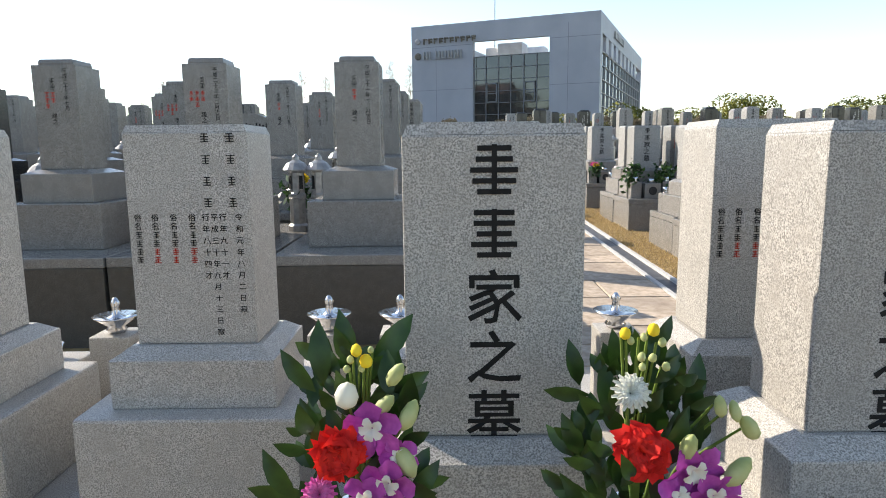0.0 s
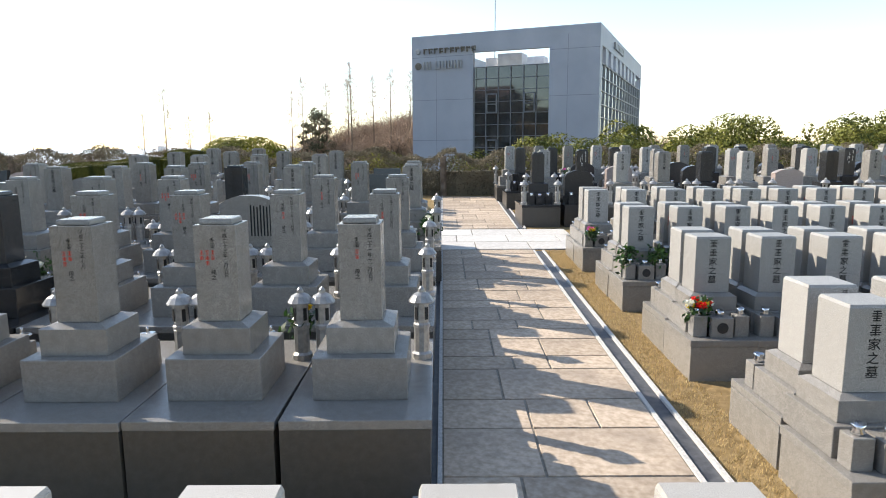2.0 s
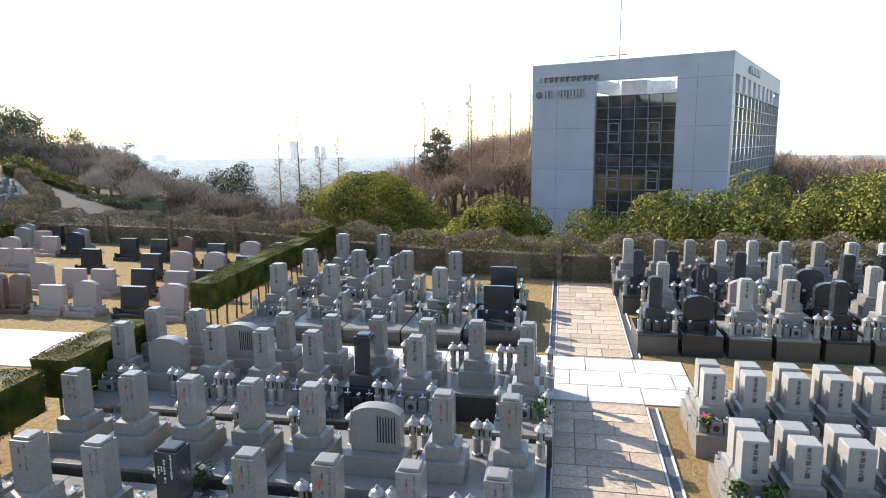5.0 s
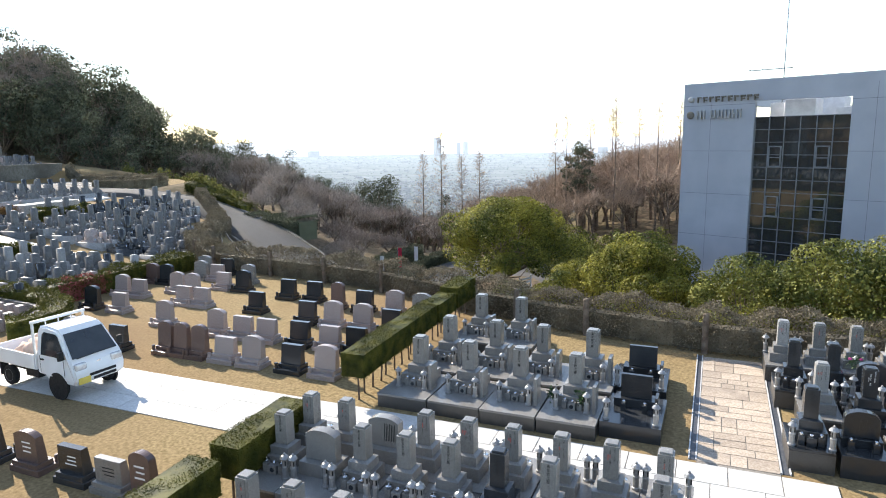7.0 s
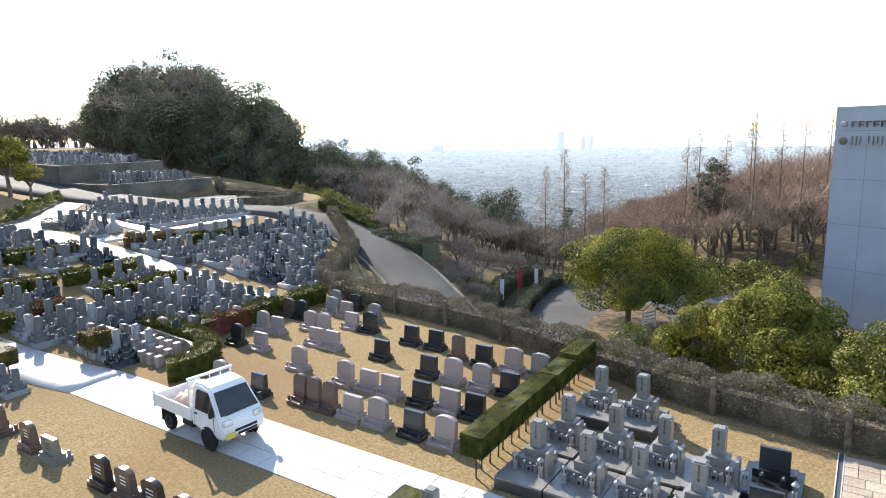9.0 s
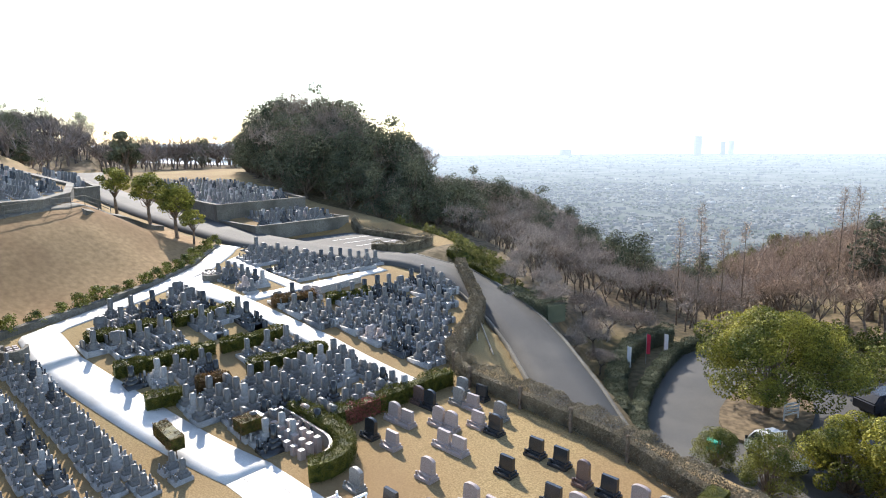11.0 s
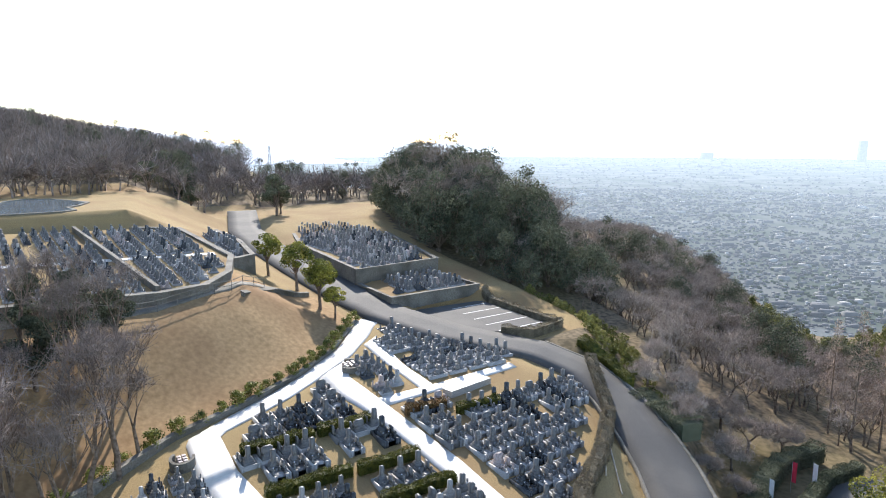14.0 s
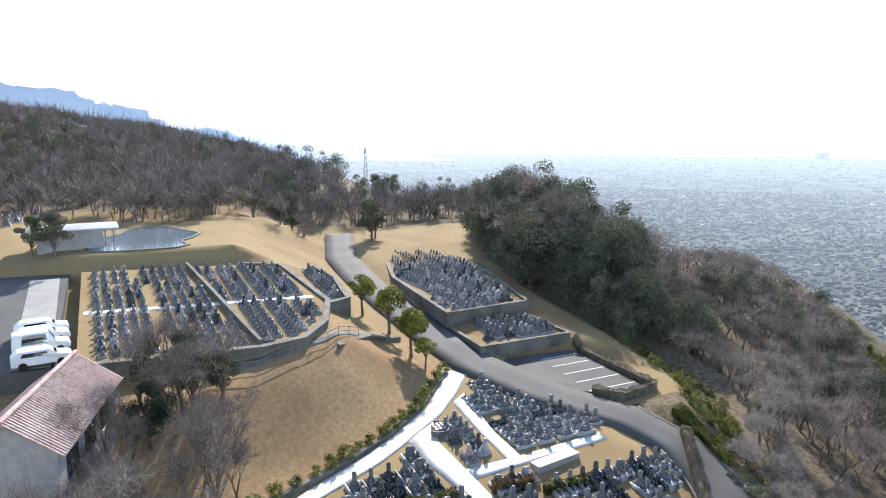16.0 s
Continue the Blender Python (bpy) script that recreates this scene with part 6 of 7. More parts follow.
for i, (x, y, s) in enumerate(((-24.8, 58.5, 0.98), (-23.2, 60, 0.9), (-27.4, 60, 0.85), (-22.0, 62, 0.95), (-14.0, 66, 1.05), (-12.0, 68, 1.1), (-9.2, 66, 1.12), (-7.4, 70, 1.1), (-5.2, 66, 1.05), (-10.6, 74, 1.1), (-16.5, 72, 1.0), (-3.5, 72, 1.1))):
    tree("larch_tree", "tall bare larch with thin level branches", (*larches[i % 2], (("trunk", BARK), ("twig_spray", TWIG_RUST))), pose(x, y, ground_z(x, y) - 0.2, 0, 0, 50 * i) @ Matrix.Scale(0.88 * s, 4), "tall bare larches")
pine = clump_tree(rng, 3.2, 3.0, 1400, 0.25, 10, 0.2)
tree("pine_tree", "dark pine with a flat crown above the bare wood", (*clump_tree(rng, 12.4, 4.6, 3600, 0.26, 60, 0.45, lump=(0.08, 0.14)), (("trunk", BARK), ("crown", LEAF_DARK))), pose(-13.2, 69.5, -5.6), "")

# woods, too many to count
wood_protos = [bare_proto(8.0, 0.75, 2, 4, 0.017, 0.42, 0.24, 0.016, 13) for _ in range(5)]
dark_protos = [clump_tree(rng, h, w, 3300, 0.27, 30, 0.08, True, 0.8, 0.8) for h, w in ((10.5, 7.5), (9.0, 7.0), (11.5, 6.5))]
bamboo_protos = [clump_tree(rng, 6.5, 3.4, 1100, 0.22, 22, 0.1, True, 1.3, 0.3, (0.10, 0.18)) for _ in range(2)]


def scatter(n, test, protos, smin, smax, seed):
    r = np.random.default_rng(seed)
    out = []
    tries = 0
    while len(out) < n and tries < n * 60:
        tries += 1
        p = test(r)
        if p is None:
            continue
        x, y = p
        out.append((int(r.integers(len(protos))), x, y, ground_z(x, y) - 0.3, r.uniform(0, 6.28), r.uniform(smin, smax)))
    return repeat_soup(protos, out)


def in_box(x0, x1, y0, y1, ok):
    def f(r):
        x, y = r.uniform(x0, x1), r.uniform(y0, y1)
        return (x, y) if ok(x, y) else None
    return f


def fall_at(x, y):
    return -edge_side(DROP_EDGE, x, y)


def stuff(name, data, mats, label, category):
    v, f, mi = data
    return tagged(new(name, soup(name, v, f, mats, mi)), label, category, kind="stuff")


stuff("bare_wood", scatter(1000, in_box(-100, -22, 44, 122, lambda x, y: fall_at(x, y) > 7 and not (x > -34 and y < 56) and (x + 0.48 * y) < 14), wood_protos, 0.6, 1.1, 21), [BARK, TWIG], "leafless grey-brown wood on the valley side", "wood")
stuff("bare_wood", scatter(620, in_box(-36, 40, 62, 122, lambda x, y: (x + 0.48 * y) > 10), wood_protos, 1.1, 1.65, 22), [BARK, TWIG_RUST], "leafless rust-brown wood on the far ridge", "wood")
stuff("evergreen_wood", scatter(125, in_box(-122, -70, 48, 78, lambda x, y: ((x + 95) / 25) ** 2 + ((y - 61) / 13) ** 2 < 1.0 and fall_at(x, y) > 1.5 and not inside(F_UP, x, y)), dark_protos, 0.5, 1.2, 23), [BARK, LEAF_DARK], "dense dark evergreen wood on the knoll", "wood")
stuff("evergreen_wood", scatter(34, in_box(-80, -56, 50, 66, lambda x, y: fall_at(x, y) > 2.5), dark_protos, 0.6, 0.9, 35), [BARK, LEAF_DARK], "dark evergreens below the walled terrace", "wood")
stuff("bare_wood", scatter(60, in_box(-110, -70, 50, 80, lambda x, y: ((x + 90) / 19) ** 2 + ((y - 63) / 15) ** 2 < 1.0 and fall_at(x, y) > 2 and not inside(F_UP, x, y)), wood_protos, 1.75, 2.25, 24), [BARK, TWIG], "bare treetops standing above the evergreens", "wood")
stuff("evergreen_wood", scatter(26, in_box(-80, -24, 60, 118, lambda x, y: fall_at(x, y) > 12 and (x + 0.42 * y) < 2), dark_protos, 0.5, 0.8, 25), [BARK, LEAF_DARK], "scattered dark evergreens on the valley side", "wood")
stuff("bamboo_grove", scatter(90, in_box(-62, -14, 92, 128, lambda x, y: abs(x + 0.42 * y) < 22), bamboo_protos, 0.8, 1.2, 26), [BARK, LEAF_BAMBOO], "yellow-green bamboo grove in the valley", "bamboo")
stuff("bamboo_grove", scatter(80, in_box(30, 66, 40, 58, lambda x, y: x > 30 + (58 - y) * 0.2), bamboo_protos, 1.15, 1.5, 27), [BARK, LEAF_BAMBOO], "yellow-green bamboo behind the graves", "bamboo")
stuff("bare_wood", scatter(60, in_box(22, 80, 44, 84, lambda x, y: True), wood_protos, 0.85, 1.1, 28), [BARK, TWIG_RUST], "leafless wood beyond the graves", "wood")
stuff("undergrowth", scatter(70, in_box(-16, 10, 49, 64, lambda x, y: fall_at(x, y) > 20 and not (x > -4 and y < 66)), [clump_tree(rng, 1.9, 2.2, 420, 0.16, 10, 0.05, False, 0.9)], 0.6, 1.4, 36), [BARK, LEAF_SHRUB], "low dark bushes under the bare wood", "scrub")
stuff("bank_scrub", scatter(160, in_box(-58, -30, 42, 60, lambda x, y: 1.2 < fall_at(x, y) < 5.5 and road_near(x, y)[0] > 4), [clump_tree(rng, 1.1, 1.4, 160, 0.16, 6, 0.05, False, 0.9)], 0.6, 1.3, 29), [BARK, LEAF_BAMBOO], "yellow-green scrub on the slope below the lane", "scrub")
far_protos = []
for _ in range(3):
    pcs, ends = branch_tree(rng, 8, 0.8, 2, 3, 0.35, 0.025, 0.25, 0.05, 3)
    tw = []
    for e in ends:
        for _ in range(5):
            tw.append((*flat_twig(e, e + rng.normal(size=3) * 1.2 + (0, 0, 0.8), 0.07, 0.03, rng), 1))
    far_protos.append(join_parts(pcs + tw))
stuff("mountain_wood", scatter(1900, in_box(-300, -117, -90, 104, lambda x, y: ground_z(x, y) > 3 and (y < 48 or x > -170) and (x < -134 or y < 30) and not (x > -123 and y < -4)), far_protos, 0.75, 1.15, 30), [TWIG_GREY, TWIG_GREY], "leafless wood covering the mountain side", "wood")
stuff("mountain_wood", scatter(90, in_box(-240, -138, -100, 96, lambda x, y: ground_z(x, y) > 3), dark_protos, 0.6, 1.0, 31), [BARK, LEAF_DARK], "dark evergreens among the mountain wood", "wood")


# ---- far graves, too many to count ----
def box_soup(x0, x1, y0, y1, z0, z1):
    v = np.array([(x, y, z) for z in (z0, z1) for x, y in ((x0, y0), (x1, y0), (x1, y1), (x0, y1))], float)
    return v, np.array([(4, 5, 6, 7), (0, 1, 5, 4), (1, 2, 6, 5), (2, 3, 7, 6), (3, 0, 4, 7)])


def far_grave(kind, m, plot):
    p = [(*box_soup(-0.46, 0.46, -0.72, 0.40, -0.2, 0.20), plot), (*box_soup(-0.32, 0.32, -0.32, 0.32, 0.20, 0.42), m), (*box_soup(-0.22, 0.22, -0.22, 0.22, 0.42, 0.60), m)]
    if kind == 0:
        p += [(*box_soup(-0.135, 0.135, -0.135, 0.135, 0.60, 1.22), m), (*box_soup(-0.11, 0.11, -0.11, 0.11, 1.22, 1.25), m)]
    else:
        p += [(*box_soup(-0.32, 0.32, -0.1, 0.1, 0.60, 0.99), m), (*box_soup(-0.24, 0.24, -0.09, 0.09, 0.99, 1.06), m)]
    for s in (-1, 1):
        p += [(*box_soup(s * 0.36 - 0.05, s * 0.36 + 0.05, -0.66, -0.56, 0.20, 0.58), m), (*box_soup(s * 0.2 - 0.05, s * 0.2 + 0.05, -0.5, -0.4, 0.20, 0.38), m), (*box_soup(s * 0.2 - 0.03, s * 0.2 + 0.03, -0.48, -0.42, 0.38, 0.44), 2)]
    p += [(*box_soup(-0.09, 0.09, -0.52, -0.38, 0.20, 0.35), m)]
    return join_parts(p)


def plot_grave(kind, m, curb, floor):
    """A grave at the back of a kerbed plot, with stone lanterns, vases and an upright name slab."""
    p = [(*box_soup(-0.56, 0.56, -1.30, 0.52, -0.3, 0.12), floor)]
    for q in ((-0.60, -0.47, -1.36, 0.56), (0.47, 0.60, -1.36, 0.56), (-0.47, 0.47, 0.44, 0.56), (-0.47, -0.26, -1.36, -1.22), (0.26, 0.47, -1.36, -1.22)):
        p.append((*box_soup(*q, -0.3, 0.25), curb))
    p += [(*box_soup(-0.25, 0.25, -1.30, -0.62, -0.2, 0.17), curb), (*box_soup(-0.38, 0.38, -0.36, 0.36, 0.12, 0.32), m), (*box_soup(-0.27, 0.27, -0.26, 0.26, 0.32, 0.50), m), (*box_soup(-0.19, 0.19, -0.19, 0.19, 0.50, 0.61), m)]
    if kind == 0:
        p += [(*box_soup(-0.13, 0.13, -0.13, 0.13, 0.61, 1.28), m), (*box_soup(-0.105, 0.105, -0.105, 0.105, 1.28, 1.31), m)]
    else:
        p += [(*box_soup(-0.34, 0.34, -0.11, 0.11, 0.50, 0.88), m), (*box_soup(-0.25, 0.25, -0.10, 0.10, 0.88, 0.95), m)]
    for s in (-1, 1):
        x = s * 0.37
        p += [(*box_soup(x - 0.08, x + 0.08, -1.09, -0.93, 0.12, 0.22), m), (*box_soup(x - 0.045, x + 0.045, -1.055, -0.965, 0.22, 0.46), m), (*box_soup(x - 0.075, x + 0.075, -1.085, -0.935, 0.46, 0.53), m), (*box_soup(x - 0.03, x + 0.03, -1.04, -0.98, 0.53, 0.60), m)]
        p += [(*box_soup(s * 0.2 - 0.05, s * 0.2 + 0.05, -0.55, -0.45, 0.12, 0.36), m), (*box_soup(s * 0.2 - 0.03, s * 0.2 + 0.03, -0.53, -0.47, 0.36, 0.44), 2)]
    p += [(*box_soup(-0.10, 0.10, -0.57, -0.40, 0.12, 0.32), m), (*box_soup(0.36, 0.44, -0.70, -0.20, 0.25, 0.72), m)]
    return join_parts(p)


FAR = [far_grave(0, 0, 4), far_grave(0, 4, 4), far_grave(1, 0, 4), far_grave(0, 1, 1), far_grave(1, 3, 0)]
PLOTS = [plot_grave(0, 0, 4, 0), plot_grave(0, 0, 0, 5), plot_grave(1, 0, 4, 5), plot_grave(0, 1, 1, 1), plot_grave(1, 3, 4, 5)]


def grave_field(name, outline, axis_deg, row, pitch, seed, high, label, gaps=(), scale=1.0, pair=True, skip=0.06, centre=None, protos=None, back_to_back=0.98):
    """Rows of graves inside an outline, in pairs facing apart."""
    r = np.random.default_rng(seed)
    a = math.radians(axis_deg)
    ux, uy = (math.cos(a), math.sin(a)), (-math.sin(a), math.cos(a))
    cx, cy = sum(p[0] for p in outline) / len(outline), sum(p[1] for p in outline) / len(outline)
    cx, cy = centre or (cx, cy)
    out = []
    for j in range(-60, 61):
        back = j % 2 if pair else 0
        off = (j // 2) * row * 2 + back * back_to_back if pair else j * row
        for i in range(-90, 91):
            x, y = cx + ux[0] * i * pitch + uy[0] * off, cy + ux[1] * i * pitch + uy[1] * off
            if not inside(outline, x, y) or r.random() < skip or any(inside(g, x, y) for g in gaps):
                continue
            k = int(r.choice(5, p=(0.60, 0.12, 0.11, 0.12, 0.05)))
            out.append((k, x + r.normal() * 0.03, y + r.normal() * 0.03, high(x, y), a + (math.pi if back else 0), scale * r.uniform(0.9, 1.08)))
    v, f, mi = repeat_soup(protos or FAR, out)
    return tagged(new(name, soup(name, v, f, [GRANITE_FAR, GRANITE_DARK, STEEL, GRANITE_PINK, GRANITE_CURB, GRAVEL], mi)), label, "graves", kind="stuff")


far_label = "dense rows of grey granite graves with steel vases"
plot_label = "rows of dark grey granite graves on kerbed plots"
grave_field("grave_rows", [(-39.2, 10.6), (-41.2, 10.7), (-44.9, 18.5), (-39.2, 19.1)], 90, 1.9, 1.25, 41, ground_z, plot_label, [[(-46, 14.9), (-38, 14.9), (-38, 15.5), (-46, 15.5)]], 0.98, False, 0.04, (-40.3, 13.0), PLOTS)
grave_field("grave_rows", [(-34.7, 10.4), (-38.0, 10.4), (-37.8, 19.2), (-34.4, 20.0)], 90, 1.9, 1.22, 53, ground_z, plot_label, [[(-39, 15.1), (-33, 15.1), (-33, 15.9), (-39, 15.9)]], 0.98, True, 0.05, (-36.6, 13.0), PLOTS, 1.1)
grave_field("grave_rows", [(-30.9, 15.9), (-33.2, 15.9), (-33.0, 20.2), (-30.8, 20.6)], 90, 1.3, 1.3, 54, ground_z, plot_label, (), 0.92, True, 0.06, (-32.4, 18.0), PLOTS, 1.0)
grave_field("grave_rows", [(-30.6, 10.9), (-33.6, 10.5), (-33.6, 15.0), (-30.6, 15.0)], 0, 1.15, 0.86, 55, ground_z, far_label, (), 0.9, True, 0.04, (-32.0, 12.0))
grave_field("grave_rows", [(-22.9, 12.5), (-29.7, 11.6), (-29.8, 20.5), (-22.9, 21.0)], -1, 1.06, 0.86, 56, ground_z, far_label, (), 0.92, True, 0.03, (-26.0, 13.09), None, 0.9)
grave_field("grave_rows", [(-25.0, 23.0), (-30.5, 22.9), (-38.9, 22.2), (-38.7, 38.4), (-33.8, 34.8), (-30.0, 29.8), (-26.6, 26.0)], 92, 2.05, 1.2, 42, ground_z, plot_label, [[(-39, 24.9), (-35.6, 24.9), (-35.6, 25.5), (-39, 25.5)], [(-40, 25.8), (-38.3, 25.8), (-38.3, 30.3), (-40, 30.3)]], 0.95, False, 0.04, (-34.5, 25.0), PLOTS)
grave_field("grave_rows", [(-41.4, 21.7), (-45.8, 21.5), (-50.3, 24.9), (-44.6, 24.5), (-41.4, 24.4)], -2, 1.35, 1.1, 43, ground_z, far_label, (), 0.9, False, 0.03, (-43.6, 22.3))
grave_field("grave_rows", [(-41.8, 26.4), (-44.6, 26.3), (-51.6, 27.4), (-54.6, 29.4), (-48.5, 32.4), (-45.0, 35.4), (-42.0, 37.0)], 0, 1.95, 1.25, 44, ground_z, plot_label, (), 0.95, False, 0.04, (-46.0, 27.4), PLOTS)
grave_field("grave_rows", [(-23.4, 9.7), (-30, 8.6), (-37.5, 7.4), (-39.0, 6.4), (-37.0, 2.0), (-33.6, -4), (-23.0, -4)], 2.5, 1.05, 0.9, 45, ground_z, "long paired rows of grey granite graves", (), 0.72, True, 0.02, (-33.0, 6.9), None, 0.66)
lane = [(-86, 0.7), (-57, 2.9), (-57, 2.0), (-86, -0.3)]
lane2 = [(-70.9, -6), (-69.7, -6), (-69.7, 17.8), (-70.9, 17.8)]
grave_field("grave_rows", [(-58.2, 9.0), (-68, 7.6), (-85.4, 5.2), (-85.4, -5), (-58.2, -3.6)], 93, 1.3, 1.0, 46, d_top, far_label, [lane, lane2], 0.74, True, 0.03)
grave_field("grave_rows", [(-58.4, 10.2), (-59.4, 13.2), (-63, 16.0), (-69, 17.8), (-84.2, 16.2), (-85.4, 6.6), (-68, 8.8)], 2, 1.3, 1.0, 47, d_top, far_label, [lane2], 0.74, True, 0.03)
grave_field("grave_rows", [(-70.4, 20.0), (-71.4, 21.2), (-78, 21.8), (-84.4, 21.0), (-84.4, 18.8)], 2, 1.3, 0.98, 48, lambda x, y: d_top(x, y) - 0.9, far_label)
grave_field("grave_rows", [(-69.4, 34.0), (-88, 34.8), (-104.6, 39.6), (-103, 46.2), (-92, 49.0), (-70.2, 44.2)], 3, 1.45, 1.05, 49, lambda x, y: 6.3 - 0.02 * (x + 68), far_label, (), 0.84, True, 0.03)
grave_field("grave_rows", [(-62.2, 35.4), (-67.6, 35.2), (-68.4, 44.0), (-61.6, 44.2)], 3, 1.35, 0.98, 50, lambda x, y: 4.55, far_label)
grave_field("grave_rows", [(-110, -18), (-135, -14), (-138, -40), (-108, -38)], 5, 1.7, 1.2, 51, ground_z, far_label)
grave_field("grave_rows", [(-6, -12), (26, -12), (30, -30), (-10, -30)], 0, 1.7, 1.2, 52, ground_z, "rows of grey granite graves on the rising ground")


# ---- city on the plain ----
def haze_glow_mat(name, c1, c2, vary, scale=0.10):
    """A surface of the distant plain, paler farther out: haze painted in as emission."""
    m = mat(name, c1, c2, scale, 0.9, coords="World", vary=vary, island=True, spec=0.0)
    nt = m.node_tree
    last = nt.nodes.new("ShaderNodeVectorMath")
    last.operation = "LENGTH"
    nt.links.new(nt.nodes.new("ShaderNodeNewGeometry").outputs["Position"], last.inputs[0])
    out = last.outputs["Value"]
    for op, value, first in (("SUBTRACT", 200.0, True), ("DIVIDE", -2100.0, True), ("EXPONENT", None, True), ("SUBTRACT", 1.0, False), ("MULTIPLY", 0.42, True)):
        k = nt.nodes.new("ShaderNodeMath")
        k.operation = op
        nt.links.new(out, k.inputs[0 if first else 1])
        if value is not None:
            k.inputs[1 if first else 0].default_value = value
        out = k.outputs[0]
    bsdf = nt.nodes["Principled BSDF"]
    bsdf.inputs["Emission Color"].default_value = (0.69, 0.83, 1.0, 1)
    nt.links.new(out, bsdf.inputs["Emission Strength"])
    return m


# all four glow more with distance, imitating haze; none is a light source
TOWN = haze_glow_mat("town_walls_and_roofs", (0.065, 0.068, 0.076), (0.125, 0.127, 0.13), 0.35)
TOWN_PALE = haze_glow_mat("pale_metal_roofs", (0.13, 0.13, 0.13), (0.24, 0.24, 0.235), 0.4)
TOWN_GROUND = haze_glow_mat("town_ground", (0.055, 0.068, 0.055), (0.115, 0.12, 0.115), 0.0, 0.012)
TOWN_TREE = haze_glow_mat("town_trees", (0.02, 0.03, 0.018), (0.05, 0.065, 0.04), 0.3)


def build_city():
    r = np.random.default_rng(61)
    houses, trees, pale = ([], []), ([], []), ([], [])
    for i in range(56000):
        dist = 350 + 1300 * r.random() ** 1.3 if i < 46000 else 1600 + 3100 * r.random() ** 1.3
        a = math.radians(r.uniform(-38, 96))
        x, y = -math.sin(a) * dist, math.cos(a) * dist
        if ground_z(x, y) > -94.2:
            continue
        grow = 0.68 + dist / 1900
        kind = r.random()
        w, d, h = (r.uniform(5, 12), r.uniform(4, 7), r.uniform(1.2, 3.2)) if kind < 0.04 else (r.uniform(1.5, 4.0), r.uniform(1.5, 3.2), r.uniform(0.5, 1.9))
        t = r.choice((0.2, 0.25, 0.7, 1.1, 1.75)) + r.normal() * 0.12
        c, s = math.cos(t), math.sin(t)
        v, f = box_soup(-w / 2 * grow, w / 2 * grow, -d / 2 * grow, d / 2 * grow, -95.5, -95 + h * (1 + dist / 4000))
        p = np.empty_like(v)
        p[:, 0], p[:, 1], p[:, 2] = v[:, 0] * c - v[:, 1] * s + x, v[:, 0] * s + v[:, 1] * c + y, v[:, 2]
        field = math.sin(x / 83 + 2.1 * math.sin(y / 131)) * math.sin(y / 47 + 1.9 * math.sin(x / 89))
        if field > 0.86 and kind > 0.05:
            continue
        grove = 0.08 + 0.34 * max(0.0, math.sin(x / 71 + 1.7 * math.sin(y / 97)) * math.sin(y / 58 + 1.3 * math.sin(x / 113)))
        vs, fs = trees if kind > 1 - grove else pale if 0.03 < kind < 0.085 else houses
        fs.append(f + len(vs) * 8)
        vs.append(p)
    vs, fs = houses
    for a, dist, w, h in ((23.3, 4300, 36, 120), (21.4, 4400, 22, 85), (20.8, 4500, 26, 90), (34, 4600, 60, 40), (9, 4600, 60, 40)):
        x, y = -math.sin(math.radians(a)) * dist, math.cos(math.radians(a)) * dist
        v, f = box_soup(x - w / 2, x + w / 2, y - w / 2, y + w / 2, -96, -95 + h)
        fs.append(f + len(vs) * 8)
        vs.append(v)
    tagged(new("city", soup("city", np.concatenate(houses[0]), np.concatenate(houses[1]), [TOWN])), "pale grey town of low houses with haze painted in as glow", "city", kind="stuff")
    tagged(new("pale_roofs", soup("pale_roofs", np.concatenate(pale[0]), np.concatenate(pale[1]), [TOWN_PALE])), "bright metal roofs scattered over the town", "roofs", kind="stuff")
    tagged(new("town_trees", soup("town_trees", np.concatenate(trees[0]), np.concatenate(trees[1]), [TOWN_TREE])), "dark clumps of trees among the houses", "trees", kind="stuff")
    bm = bmesh.new()
    arc = [math.radians(-60 + 180 * i / 60) for i in range(61)]
    rows = [[bm.verts.new((-math.sin(a) * q, math.cos(a) * q, -94.9 if ground_z(-math.sin(a) * q, math.cos(a) * q) < -93 else -99.0)) for a in arc] for q in (340, 420, 520, 700, 1000, 1600, 2600, 4880)]
    for inn, out in zip(rows, rows[1:]):
        for i in range(60):
            bm.faces.new((inn[i], inn[i + 1], out[i + 1], out[i])[::-1])
    tagged(part("backdrop", bm, TOWN_GROUND, kind="structure"), "far part of the plain with haze painted in as glow", "plain")


build_city()
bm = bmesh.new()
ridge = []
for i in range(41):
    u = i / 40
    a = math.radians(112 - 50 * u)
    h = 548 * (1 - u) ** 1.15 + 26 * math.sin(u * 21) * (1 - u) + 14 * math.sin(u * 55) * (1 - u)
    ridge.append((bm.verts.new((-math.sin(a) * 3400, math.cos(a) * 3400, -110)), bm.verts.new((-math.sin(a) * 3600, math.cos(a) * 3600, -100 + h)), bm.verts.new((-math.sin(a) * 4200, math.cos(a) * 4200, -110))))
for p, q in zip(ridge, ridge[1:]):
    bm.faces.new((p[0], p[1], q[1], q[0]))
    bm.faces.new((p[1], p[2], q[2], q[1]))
tagged(part("backdrop", bm, FAR_HILL, kind="structure", smooth=True), "distant blue mountain ridge with haze painted into its colour", "mountain")


